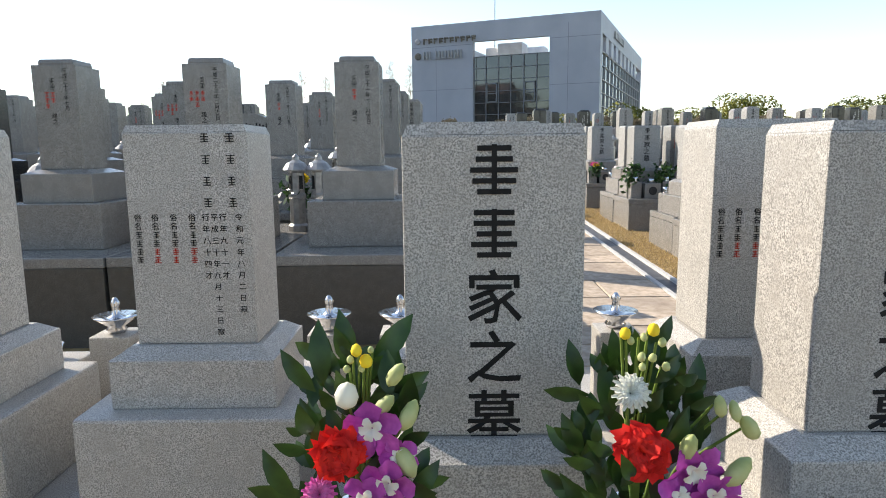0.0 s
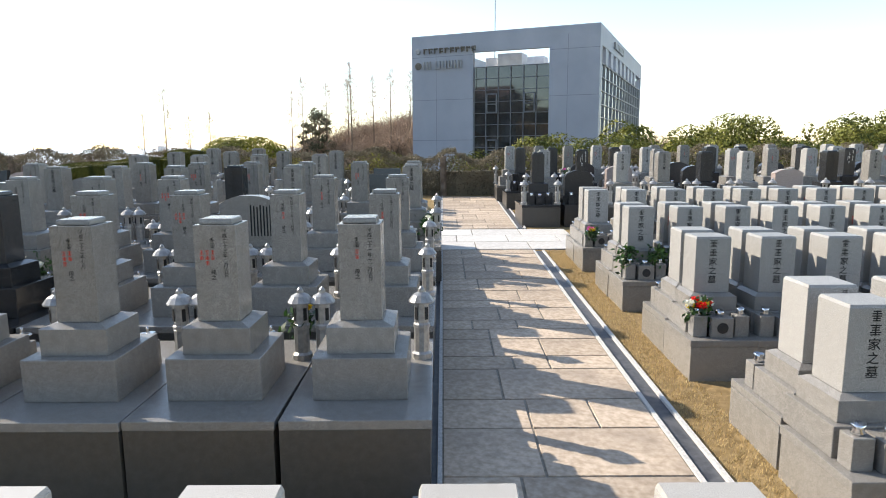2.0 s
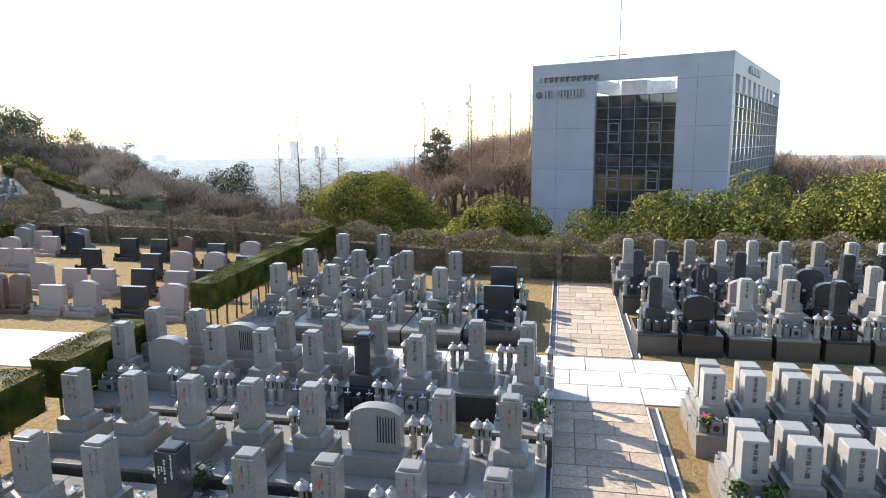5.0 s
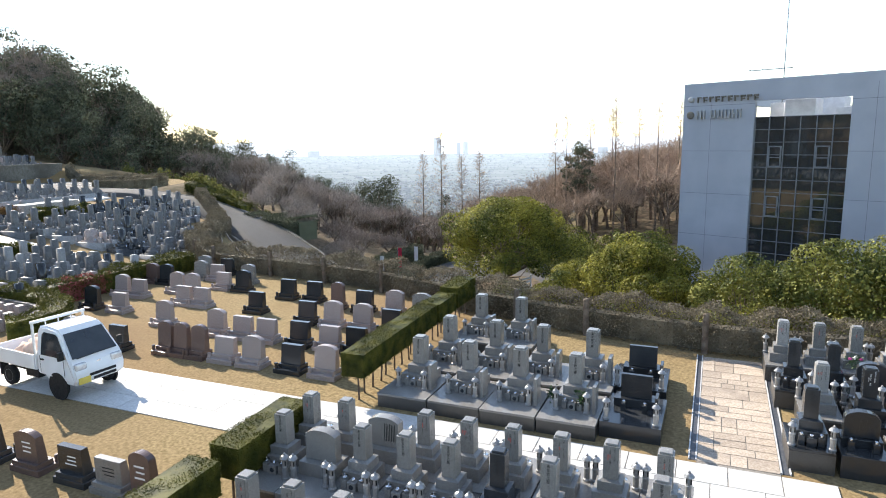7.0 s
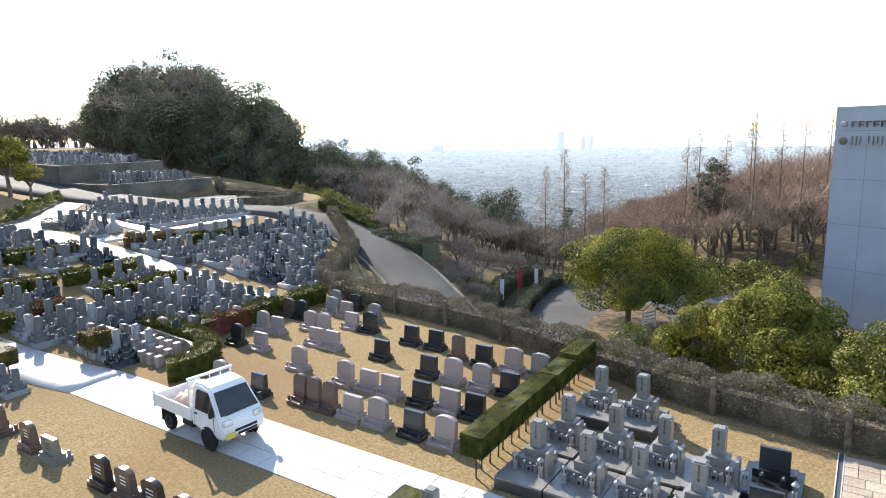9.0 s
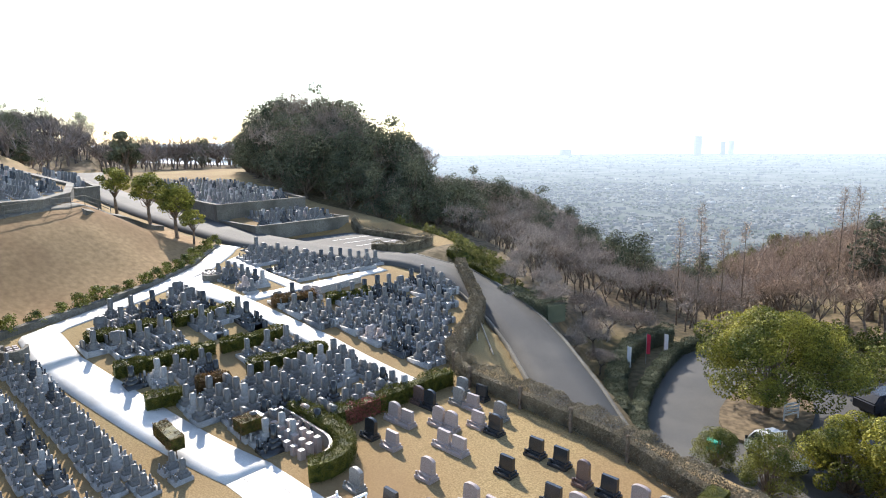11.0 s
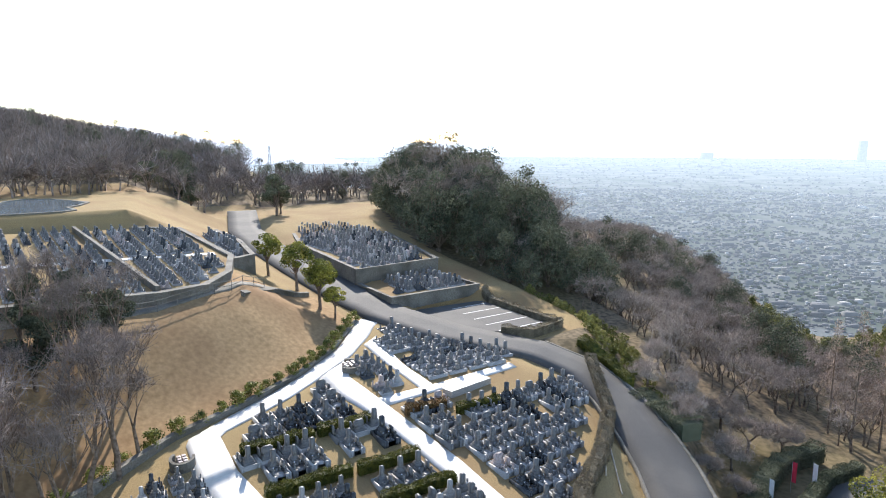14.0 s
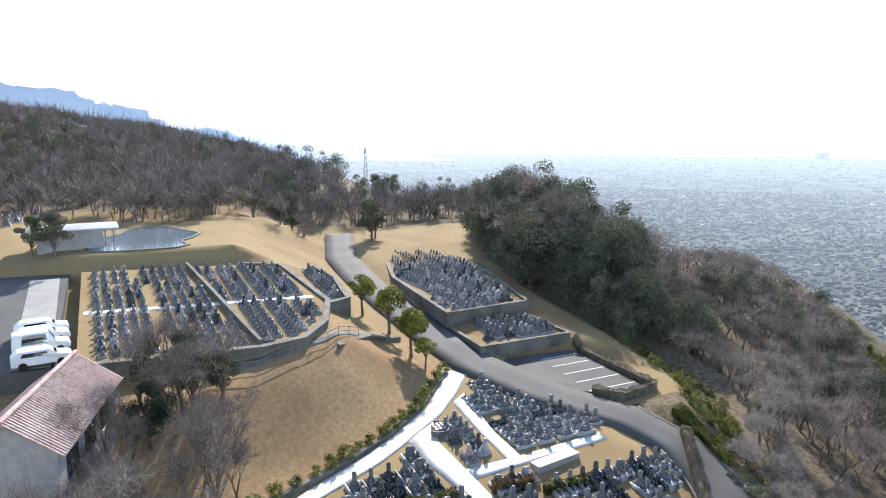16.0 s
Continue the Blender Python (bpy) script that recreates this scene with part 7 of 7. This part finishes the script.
# added emissive band: imitates horizon haze and covers the plain's far edge
HAZE_GLOW = bpy.data.materials.new("horizon_haze_glow")
HAZE_GLOW.use_nodes = True
hz = HAZE_GLOW.node_tree.nodes["Principled BSDF"]
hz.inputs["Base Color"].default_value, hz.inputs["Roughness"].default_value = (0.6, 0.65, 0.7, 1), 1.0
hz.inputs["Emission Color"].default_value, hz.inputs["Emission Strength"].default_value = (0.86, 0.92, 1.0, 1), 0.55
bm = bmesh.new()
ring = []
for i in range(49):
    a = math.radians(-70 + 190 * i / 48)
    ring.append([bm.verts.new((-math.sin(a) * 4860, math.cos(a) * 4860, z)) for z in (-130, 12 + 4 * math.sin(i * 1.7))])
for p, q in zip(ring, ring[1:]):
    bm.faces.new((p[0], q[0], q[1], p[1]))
tagged(part("backdrop", bm, HAZE_GLOW, kind="structure", smooth=True), "added glowing band imitating pale haze along the far horizon", "haze")


# ---- house, cars, pavilion, pylon ----
def build_house():
    h = thing("house", "low house with a red-brown ribbed roof", "house", m=pose(-49.6, -3.9, 0, 0, 0, -13.7))
    L, W, eave, ridge = 10.4, 4.6, 11.05, 12.7
    for q in ((0, L, -W / 2, -W / 2 + 0.2), (0, L, W / 2 - 0.2, W / 2), (0, 0.2, -W / 2 + 0.2, W / 2 - 0.2), (L - 0.2, L, -W / 2 + 0.2, W / 2 - 0.2)):
        part("wall", box(*q, 3.0, eave - 0.05), PLASTER, h)
    for x in (0.0, L - 0.2):
        bm = bmesh.new()
        a = [bm.verts.new((x, y, z)) for y, z in ((-W / 2, eave - 0.05), (W / 2, eave - 0.05), (0, ridge - 0.15))]
        b = [bm.verts.new((x + 0.2, y, z)) for y, z in ((-W / 2, eave - 0.05), (W / 2, eave - 0.05), (0, ridge - 0.15))]
        bm.faces.new(a)
        bm.faces.new(b[::-1])
        for k in range(3):
            bm.faces.new((a[k], b[k], b[(k + 1) % 3], a[(k + 1) % 3]))
        part("gable", bm, PLASTER, h)
    for sd in (-1, 1):
        roof = bmesh.new()
        steps = []
        for i in range(44):
            x = -0.5 + (L + 1.0) * i / 44
            steps += [(x, 0.0), (x + 0.16, 0.0), (x + 0.18, 0.07), (x + 0.24, 0.07)]
        low_row = [roof.verts.new((x, sd * (W / 2 + 0.5), eave - 0.35 + up)) for x, up in steps]
        high_row = [roof.verts.new((x, sd * 0.02, ridge + up)) for x, up in steps]
        for i in range(len(steps) - 1):
            roof.faces.new((low_row[i], low_row[i + 1], high_row[i + 1], high_row[i]))
        bmesh.ops.recalc_face_normals(roof, faces=roof.faces)
        bmesh.ops.solidify(roof, geom=list(roof.faces), thickness=0.08)
        part("roof", roof, ROOF_TILE, h, "red-brown ribbed roof slope")
    part("ridge_cap", box(-0.55, L + 0.55, -0.14, 0.14, ridge + 0.06, ridge + 0.2, 0.03), ROOF_TILE, h)
    for x in (1.4, 4.4, 7.4):
        w = part("window", box(x, x + 1.9, W / 2 - 0.02, W / 2 + 0.03, 8.6, 10.0), GLASS_DARK, h, "dark window")
        part("window_frame", box(x - 0.06, x + 1.96, W / 2 + 0.031, W / 2 + 0.06, 8.5, 8.6), MULLION, w)


build_house()


def build_car(label, paint, x, y, z, turn, van=False):
    c = thing("parked_car", label, "car", "parked cars", pose(x, y, z, 0, 0, turn))
    body = bmesh.new()
    hi = 1.85 if van else 1.42
    pts = [(-2.0, 0.30), (2.05, 0.30), (2.1, 0.70), (1.95, 0.86), (1.1, 0.98), (0.55, hi), (-1.5 if not van else -1.9, hi), (-2.02, 0.95)]
    a = [body.verts.new((px, -0.82 + (0.12 if pz > 1.2 else 0), pz)) for px, pz in pts]
    b = [body.verts.new((px, 0.82 - (0.12 if pz > 1.2 else 0), pz)) for px, pz in pts]
    body.faces.new(a)
    body.faces.new(b[::-1])
    for i in range(len(pts)):
        body.faces.new((a[i], b[i], b[(i + 1) % 8], a[(i + 1) % 8]))
    bmesh.ops.recalc_face_normals(body, faces=body.faces)
    bmesh.ops.bevel(body, geom=list(body.edges), offset=0.07, segments=2, affect="EDGES")
    bd = part("body", body, paint, c)
    for s in (-1, 1):
        part("side_window", box(-1.35, 0.5, s * 0.775 - 0.012, s * 0.775 + 0.012, 0.98, hi - 0.14, 0.0, 0.85, 1.0), GLASS_DARK, bd)
        for wx in (-1.25, 1.3):
            part("wheel", lathe([(0.2, -0.1), (0.31, -0.1), (0.31, 0.1), (0.2, 0.1)], 14), TYRE, c, m=pose(wx, s * 0.76, 0.31, 90))
    ws = bmesh.new()
    v = [ws.verts.new(p) for p in ((1.08, -0.66, 1.02), (1.08, 0.66, 1.02), (0.62, 0.58, hi - 0.08), (0.62, -0.58, hi - 0.08))]
    ws.faces.new(v)
    bmesh.ops.solidify(ws, geom=list(ws.faces), thickness=-0.03)
    part("windscreen", ws, GLASS_DARK, bd)


for i, (x, y, v) in enumerate(((-66.3, -7.6, False), (-64.2, -7.4, False), (-61.8, -7.2, True), (-58.9, -6.9, False))):
    build_car("white parked car in the asphalt lot", TRUCK_WHITE, x, y, 9.36 + 0.06 * (-58 - x), 98 + (3 if i == 1 else 0), v)
build_car("dark parked car under the evergreen tree", CAR_DARK, -7.6, 47.6, -4.05, 60)

lower_truck = copy_thing(truck, pose(-10.3, 35.2, -4.04, 0, 0, 150))
tagged(lower_truck, "white light truck on the lower forecourt")
tagged(part("utility_bin", box(-0.35, 0.35, -0.3, 0.3, 0, 0.6, 0.06, 1.12), GREEN_BIN, m=pose(-13.5, 34.8, -4.05, 0, 0, 20)), "green plastic bin on the forecourt", "bin")
for i, (x, y, mt) in enumerate(((-23.6, 46.4, BANNER_RED), (-22.6, 47.4, PLANT_WHITE), (-23.2, 42.6, PLANT_WHITE))):
    bn = thing("banner", "narrow cloth banner on a thin pole", "banner", "banners by the forecourt", pose(x, y, -4.3))
    part("pole", lathe([(0.02, -0.5), (0.016, 2.4)], 6), MULLION, bn)
    part("cloth", box(0.02, 0.34, -0.006, 0.006, 0.7, 2.3), mt, bn)
sg = thing("sign_board", "white slatted barrier board at the forecourt", "sign", m=pose(-11.4, 41.2, -3.7, 0, 0, 65))
for kz in range(4):
    part("slat", box(-0.6, 0.6, -0.02, 0.02, 0.3 + 0.22 * kz, 0.42 + 0.22 * kz), PLANT_WHITE, sg)
for s in (-1, 1):
    part("post", box(s * 0.58 - 0.03, s * 0.58 + 0.03, -0.03, 0.03, 0, 1.25), PLANT_WHITE, sg)
pv = thing("pavilion", "pale pavilion with a curved roof beside the pond", "pavilion", m=pose(-95.6, -6.6, 13.1, 0, 0, 94))
part("wall", box(-4, 3.2, -2.6, 2.2, -0.5, 2.4), PLASTER, pv)
roof = bmesh.new()
for i in range(13):
    a = math.pi * i / 12
    for x in (-5, 5):
        roof.verts.new((x, -math.cos(a) * 3.2, 2.5 + math.sin(a) * 0.35))
roof.verts.ensure_lookup_table()
for i in range(12):
    roof.faces.new((roof.verts[2 * i], roof.verts[2 * i + 1], roof.verts[2 * i + 3], roof.verts[2 * i + 2]))
bmesh.ops.solidify(roof, geom=list(roof.faces), thickness=0.12)
part("roof", roof, PLANT_WHITE, pv, "pale barrel roof")
for x in (3.6, 4.6):
    part("pillar", lathe([(0.12, -0.5), (0.12, 2.6)], 10), PLASTER, pv, m=pose(x, 1.9, 0))
py = thing("power_pylon", "lattice steel power pylon beyond the wood", "pylon", m=pose(-567, 195, 0))
gz = -62.0
bm = bmesh.new()
H = 80.0


def strut(bm, p, q, r):
    v, f = tube(p, q, r, r, 4)
    w = [bm.verts.new(a) for a in v]
    for k in f:
        bm.faces.new([w[i] for i in k])


def leg_at(sx, sy, z):
    k = 3.2 * (1 - z / H) + 0.5
    return (sx * k, sy * k, gz + z)


for sx, sy in ((-1, -1), (1, -1), (1, 1), (-1, 1)):
    strut(bm, leg_at(sx, sy, 0), leg_at(sx, sy, H), 0.12)
for i in range(12):
    z0, z1 = H * i / 12, H * (i + 1) / 12
    for a, b in (((-1, -1), (1, -1)), ((1, -1), (1, 1)), ((1, 1), (-1, 1)), ((-1, 1), (-1, -1))):
        strut(bm, leg_at(*a, z0), leg_at(*b, z1), 0.07)
        strut(bm, leg_at(*b, z0), leg_at(*a, z1), 0.07)
part("lattice", bm, MULLION, py)
for z in (H * 0.72, H * 0.83, H * 0.94):
    bm = bmesh.new()
    strut(bm, (-4.5, 0, gz + z), (4.5, 0, gz + z), 0.12)
    strut(bm, (-4.5, 0, gz + z), (0, 0, gz + z + 1.4), 0.08)
    strut(bm, (4.5, 0, gz + z), (0, 0, gz + z + 1.4), 0.08)
    part("crossarm", bm, MULLION, py)


# ---- flowers on the graves ----
def petal_ball(rng, n, r, size, flat=0.7):
    d = rng.normal(size=(n, 3))
    d /= np.linalg.norm(d, axis=1)[:, None]
    d *= r * rng.uniform(0.45, 1.0, size=(n, 1))
    d[:, 2] *= flat
    return leaf_quads(rng, d, size, 0.9)


def leaf_blade(L, W):
    """A pointed leaf with a folded midrib."""
    bm = bmesh.new()
    rows = [(0, 0.05), (0.25, 0.8), (0.5, 1.0), (0.75, 0.7), (1.0, 0.04)]
    prev = None
    for u, w in rows:
        z = 0.18 * L * u * (1 - u) * 2
        cur = [bm.verts.new((-W / 2 * w, L * u, z + 0.12 * W * w)), bm.verts.new((0, L * u, z)), bm.verts.new((W / 2 * w, L * u, z + 0.12 * W * w))]
        if prev:
            bm.faces.new((prev[0], prev[1], cur[1], cur[0]))
            bm.faces.new((prev[1], prev[2], cur[2], cur[1]))
        prev = cur
    me = bpy.data.meshes.new("leaf")
    bm.to_mesh(me)
    bm.free()
    me.materials.append(LEAF_FRESH)
    me.polygons.foreach_set("use_smooth", [True] * len(me.polygons))
    return me


LEAF_MESH = [leaf_blade(0.085, 0.035), leaf_blade(0.11, 0.04), leaf_blade(0.06, 0.03)]


def petal_fan(n, L, W, cup, start=0.0, turn=2 * math.pi, droop=0.0):
    """Broad rounded petals round a point, in x and z, opening towards -y."""
    pcs = []
    for i in range(n):
        a = start + turn * i / n
        u, w = np.array((math.cos(a), 0, math.sin(a))), np.array((-math.sin(a), 0, math.cos(a)))
        fwd = np.array((0, -1.0, 0))
        pts = []
        for t, k, c in ((0.05, 0.15, 0.0), (0.35, 0.8, 0.6), (0.7, 1.0, 0.8), (0.95, 0.55, 0.5)):
            mid = u * L * t + fwd * cup * c * L - np.array((0, 0, droop * t * t * L))
            pts += [mid - w * W * k + fwd * 0.10 * L * k, mid - fwd * 0.04 * L, mid + w * W * k + fwd * 0.10 * L * k]
        f = [(3 * r + c, 3 * r + c + 1, 3 * r + c + 4, 3 * r + c + 3) for r in range(3) for c in range(2)]
        pcs.append((np.array(pts), np.array(f), 0))
    return join_parts(pcs)


def bloom(kind, r, b, x, y, z, size):
    m = pose(x, y, z, r.uniform(-15, 15), r.uniform(-40, 40), r.uniform(-20, 20))
    if kind == "carnation":
        pcs = []
        for ring in range(6):
            v, f, mi = petal_fan(9, size * (1.0 - 0.13 * ring), size * 0.30, 0.15 + 0.28 * ring, ring * 0.4)
            v = v + r.normal(size=v.shape) * size * 0.075
            pcs.append((v, f, 0))
        v, f, mi = join_parts(pcs)
        part("flower_head", soup("flower_head", v, f, [PETAL_RED], smooth=True), None, b, "full red carnation", m=m)
    elif kind == "orchid":
        v, f, mi = petal_fan(5, size, size * 0.42, 0.12, 0.3, droop=0.15)
        o = part("flower_head", soup("flower_head", v + r.normal(size=v.shape) * size * 0.03, f, [PETAL_PURPLE], smooth=True), None, b, "magenta orchid bloom with a white throat", m=m)
        v, f, mi = petal_fan(5, size * 0.42, size * 0.16, 0.5, 0.5)
        part("throat", soup("throat", v + (0, -size * 0.10, 0), f, [PETAL_WHITE], smooth=True), None, o, "white orchid throat")
    elif kind == "daisy":
        pcs = [(petal_fan(15, size * (1 - 0.18 * k), size * 0.10, 0.2 + 0.4 * k, 0.2 * k)[0], petal_fan(15, 1, 1, 0)[1], 0) for k in range(3)]
        v, f, mi = join_parts(pcs)
        part("flower_head", soup("flower_head", v, f, [PETAL_WHITE if z > 0.17 else PETAL_PINK], smooth=True), None, b, "many-petalled chrysanthemum", m=pose(x, y, z, -35, 0, 0))
    else:
        mt = {"white_bud": PETAL_WHITE, "lily_bud": BUD_GREEN, "yellow": PETAL_YELLOW, "bud": BUD_GREEN}[kind]
        k = 1.0 if kind in ("white_bud", "yellow", "bud") else 0.62
        part("flower_bud", lathe([(size * 0.12 * k, -size * 0.6), (size * 0.45 * k, -size * 0.35), (size * 0.52 * k, 0.0), (size * 0.38 * k, size * 0.4), (size * 0.05, size * 0.62)], 10), mt, b, "closed flower bud", m=pose(x, y, z, r.uniform(-25, 25), r.uniform(-45, 45) if kind == "lily_bud" else r.uniform(-12, 12)), smooth=True)


def bouquet(x, y, z, seed, label, blooms, wide):
    r = np.random.default_rng(seed)
    b = thing("flower_bouquet", label, "flowers", "bouquets in the vases", pose(x, y, z))
    part("steel_vase", lathe([(0.022, -0.12), (0.024, 0.0), (0.034, 0.06), (0.030, 0.061)], 14), STEEL, b, "polished steel vase", smooth=True)
    st = []
    for kind, bx, bz, size in blooms:
        q = np.array((bx, -0.035, bz - 0.006))
        mid = np.array((bx * 0.45, 0.0, bz * 0.6))
        st.append((*tube((0, 0, 0.02), mid, 0.0028, 0.0022, 5), 0))
        st.append((*tube(mid, q, 0.0022, 0.0016, 5), 0))
        bloom(kind, r, b, bx, -0.048 - 0.008 * r.random(), bz, size)
    v, f, mi = join_parts(st)
    part("stem_cluster", soup("stem_cluster", v, f, [STEM]), None, b)
    for i in range(120):
        u = r.random()
        h = 0.02 + 0.225 * u
        side = r.uniform(-1, 1)
        reach = (0.035 + wide * math.sin(math.pi * min(1.0, 0.25 + u * 0.75)) ** 0.8)
        px = side * reach * 0.75
        out = 90 - (70 * side * (1 - 0.55 * u)) + r.normal() * 18
        yy = 0.012 + r.normal() * 0.018 + (0.0 if i % 4 else -0.028)
        m = pose(px, yy, h) @ pose(0, 0, 0, 0, 90 - out, 0) @ pose(0, 0, 0, 90 + r.uniform(-40, 25), r.uniform(-50, 50), 0)
        part("leaf", LEAF_MESH[int(r.integers(3))], None, b, m=m @ Matrix.Scale(r.uniform(0.4, 0.72), 4))
    return b


bouquet(-0.107, 0.725, 0.63, 71, "bouquet of red carnations, orchids and white buds with leaves",
        [("carnation", -0.013, 0.155, 0.034), ("orchid", 0.026, 0.184, 0.036), ("orchid", 0.043, 0.12, 0.034), ("orchid", 0.053, 0.15, 0.024), ("orchid", 0.02, 0.10, 0.034), ("white_bud", -0.002, 0.22, 0.026), ("yellow", 0.011, 0.273, 0.012), ("yellow", 0.021, 0.261, 0.014),
         ("bud", 0.004, 0.262, 0.008), ("bud", 0.016, 0.252, 0.007), ("bud", 0.0, 0.252, 0.008), ("bud", 0.026, 0.272, 0.007), ("lily_bud", 0.039, 0.209, 0.026), ("lily_bud", 0.066, 0.197, 0.03), ("lily_bud", 0.061, 0.144, 0.034), ("lily_bud", 0.052, 0.243, 0.026), ("daisy", -0.035, 0.107, 0.022)], 0.060)
bouquet(0.228, 0.725, 0.63, 72, "bouquet of red carnation, chrysanthemum and orchids with leaves",
        [("carnation", -0.012, 0.156, 0.034), ("daisy", -0.025, 0.219, 0.024), ("orchid", 0.046, 0.13, 0.038), ("orchid", 0.07, 0.10, 0.036), ("orchid", 0.03, 0.10, 0.031), ("lily_bud", 0.072, 0.205, 0.022), ("lily_bud", 0.039, 0.159, 0.030), ("lily_bud", 0.098, 0.126, 0.034), ("lily_bud", 0.108, 0.178, 0.03), ("lily_bud", 0.088, 0.2, 0.02),
         ("yellow", -0.034, 0.288, 0.012), ("yellow", -0.004, 0.292, 0.013), ("bud", -0.028, 0.28, 0.008), ("bud", -0.014, 0.284, 0.008), ("bud", -0.016, 0.262, 0.009), ("bud", -0.003, 0.26, 0.009), ("bud", -0.014, 0.25, 0.008), ("bud", 0.006, 0.278, 0.009), ("bud", 0.012, 0.25, 0.009)], 0.075)
def small_bunch(x, y, z, mats, seed, label, rad=0.09):
    r = np.random.default_rng(seed)
    b = thing("flower_bunch", label, "flowers", "small bunches on graves", pose(x, y, z))
    d = r.normal(size=(150, 3)) * (rad * 0.5, rad * 0.5, rad * 0.6)
    part("leaves", soup("leaves", *leaf_quads(r, d, 0.06), [LEAF_FRESH]), None, b)
    for i, mt in enumerate(mats):
        for k in range(2):
            part("flower_head", soup("flower_head", *petal_ball(r, 70, 0.04, 0.03), [mt]), None, b, m=pose(r.normal() * rad * 0.6, r.normal() * rad * 0.6, rad * (0.6 + 0.3 * r.random())))


small_bunch(2.06, 4.98, 0.72, (PETAL_RED, PETAL_RED, PETAL_YELLOW, PETAL_WHITE), 81, "bunch of red, yellow and white flowers", 0.09)
small_bunch(2.02, 6.95, 0.82, (LEAF_FRESH,), 82, "green sakaki sprigs in a vase", 0.11)
small_bunch(2.36, 6.95, 0.82, (LEAF_FRESH,), 83, "green sakaki sprigs in a vase", 0.11)
small_bunch(2.06, 8.8, 0.84, (PETAL_PINK, PETAL_YELLOW), 84, "bunch of pink and yellow flowers", 0.08)
small_bunch(-0.98, 4.28, 0.86, (PETAL_YELLOW,), 85, "leafy green sprig in a steel vase", 0.09)
small_bunch(-0.42 + 0.25, 8.5, 1.0, (PETAL_WHITE,), 86, "leafy sprigs in vases", 0.14)
small_bunch(3.3, 17.0, 1.35, (PETAL_PINK, PETAL_WHITE), 87, "bunch of pink and white flowers", 0.16)
small_bunch(-3.0, 13.2, 1.1, (LEAF_FRESH,), 88, "leafy sprigs in vases", 0.13)
small_bunch(-2.35, 13.2, 1.1, (LEAF_FRESH,), 89, "leafy sprigs in vases", 0.13)
small_bunch(-4.1, 6.4, 0.8, (PETAL_WHITE,), 90, "leafy sprigs with white flowers", 0.12)

# ---- grass blades along the path ----
gr = np.random.default_rng(93)
n = 15000
gx, gy = np.where(gr.random(n) < 0.82, gr.uniform(1.64, 2.0, n), gr.uniform(1.7, 2.9, n)), gr.uniform(2.2, 10.2, n)
gz0 = 0.03 + 0.033 * gy
lean = gr.normal(size=(n, 2)) * 0.010
hh = gr.uniform(0.010, 0.028, n)
ang = gr.uniform(0, 6.28, n)
wx, wy = np.cos(ang) * 0.0022, np.sin(ang) * 0.0022
P0 = np.column_stack([gx - wx, gy - wy, gz0 - 0.004])
P1 = np.column_stack([gx + wx, gy + wy, gz0 - 0.004])
P2 = np.column_stack([gx + wx * 0.2 + lean[:, 0], gy + wy * 0.2 + lean[:, 1], gz0 + hh])
P3 = np.column_stack([gx - wx * 0.2 + lean[:, 0], gy - wy * 0.2 + lean[:, 1], gz0 + hh])
BLADE = mat("dry_grass_blades", (0.34, 0.24, 0.10), (0.62, 0.48, 0.25), 30, 0.9, coords="World", vary=0.3, island=True, through_light=0.2)
tagged(new("lawn_grass", soup("lawn_grass", np.stack([P0, P1, P2, P3], axis=1).reshape(-1, 3), np.arange(n * 4).reshape(n, 4), [BLADE])), "short dry golden grass beside the path", "grass", kind="stuff")

# ---- paving slabs, one by one ----
r = random.Random(4)
slab_cache = {}


def paving(parent, name, x0, x1, y0, y1, material):
    key = (material.name, round(x1 - x0, 3), round(y1 - y0, 3))
    if key not in slab_cache:
        w, d = x1 - x0, y1 - y0
        bm = bmesh.new()
        g = 0.006
        lo = [bm.verts.new((x, y, -0.02 + 0.033 * y)) for x, y in ((g, g), (w - g, g), (w - g, d - g), (g, d - g))]
        hi = [bm.verts.new((x, y, 0.008 + 0.033 * y)) for x, y in ((g + 0.004, g + 0.004), (w - g - 0.004, g + 0.004), (w - g - 0.004, d - g - 0.004), (g + 0.004, d - g - 0.004))]
        bm.faces.new(hi)
        for i in range(4):
            bm.faces.new((lo[i], lo[(i + 1) % 4], hi[(i + 1) % 4], hi[i]))
        me = bpy.data.meshes.new(name)
        bm.to_mesh(me)
        bm.free()
        me.materials.append(material)
        slab_cache[key] = me
    ob = new(name, slab_cache[key])
    ob.parent = parent
    ob.matrix_basis = pose(x0, y0, plane_z(y0) + 0.012 + r.uniform(0, 0.003))


for ya, yb in ((2.2, 10.25), (12.44, 18.3)):
    y = ya
    i = 0
    while y < yb - 0.2:
        d = min(r.choice((0.30, 0.46, 0.60)), yb - y)
        cuts = [0.0] + sorted(r.sample((0.30, 0.45, 0.60, 0.75, 0.90, 1.05), 2 if d < 0.5 else 1)) + [PATH_W]
        if len(cuts) == 4 and cuts[2] - cuts[1] < 0.25:
            cuts.pop(2)
        for a, b in zip(cuts, cuts[1:]):
            paving(stone_path, "paving_slab", a, b, y, y + d, PAVING)
        y += d
        i += 1
for j in range(3):
    y = 10.32 + 0.68 * j
    x = 2.35 - (0.3 if j % 2 else 0)
    if j % 2:
        paving(cross_path, "paving_slab", x, 2.35, y, y + 0.68, PAVE_WHITE)
    while x > -22.3:
        w = min(0.9, x + 22.5)
        paving(cross_path, "paving_slab", x - w, x, y, y + 0.68, PAVE_WHITE)
        x -= w
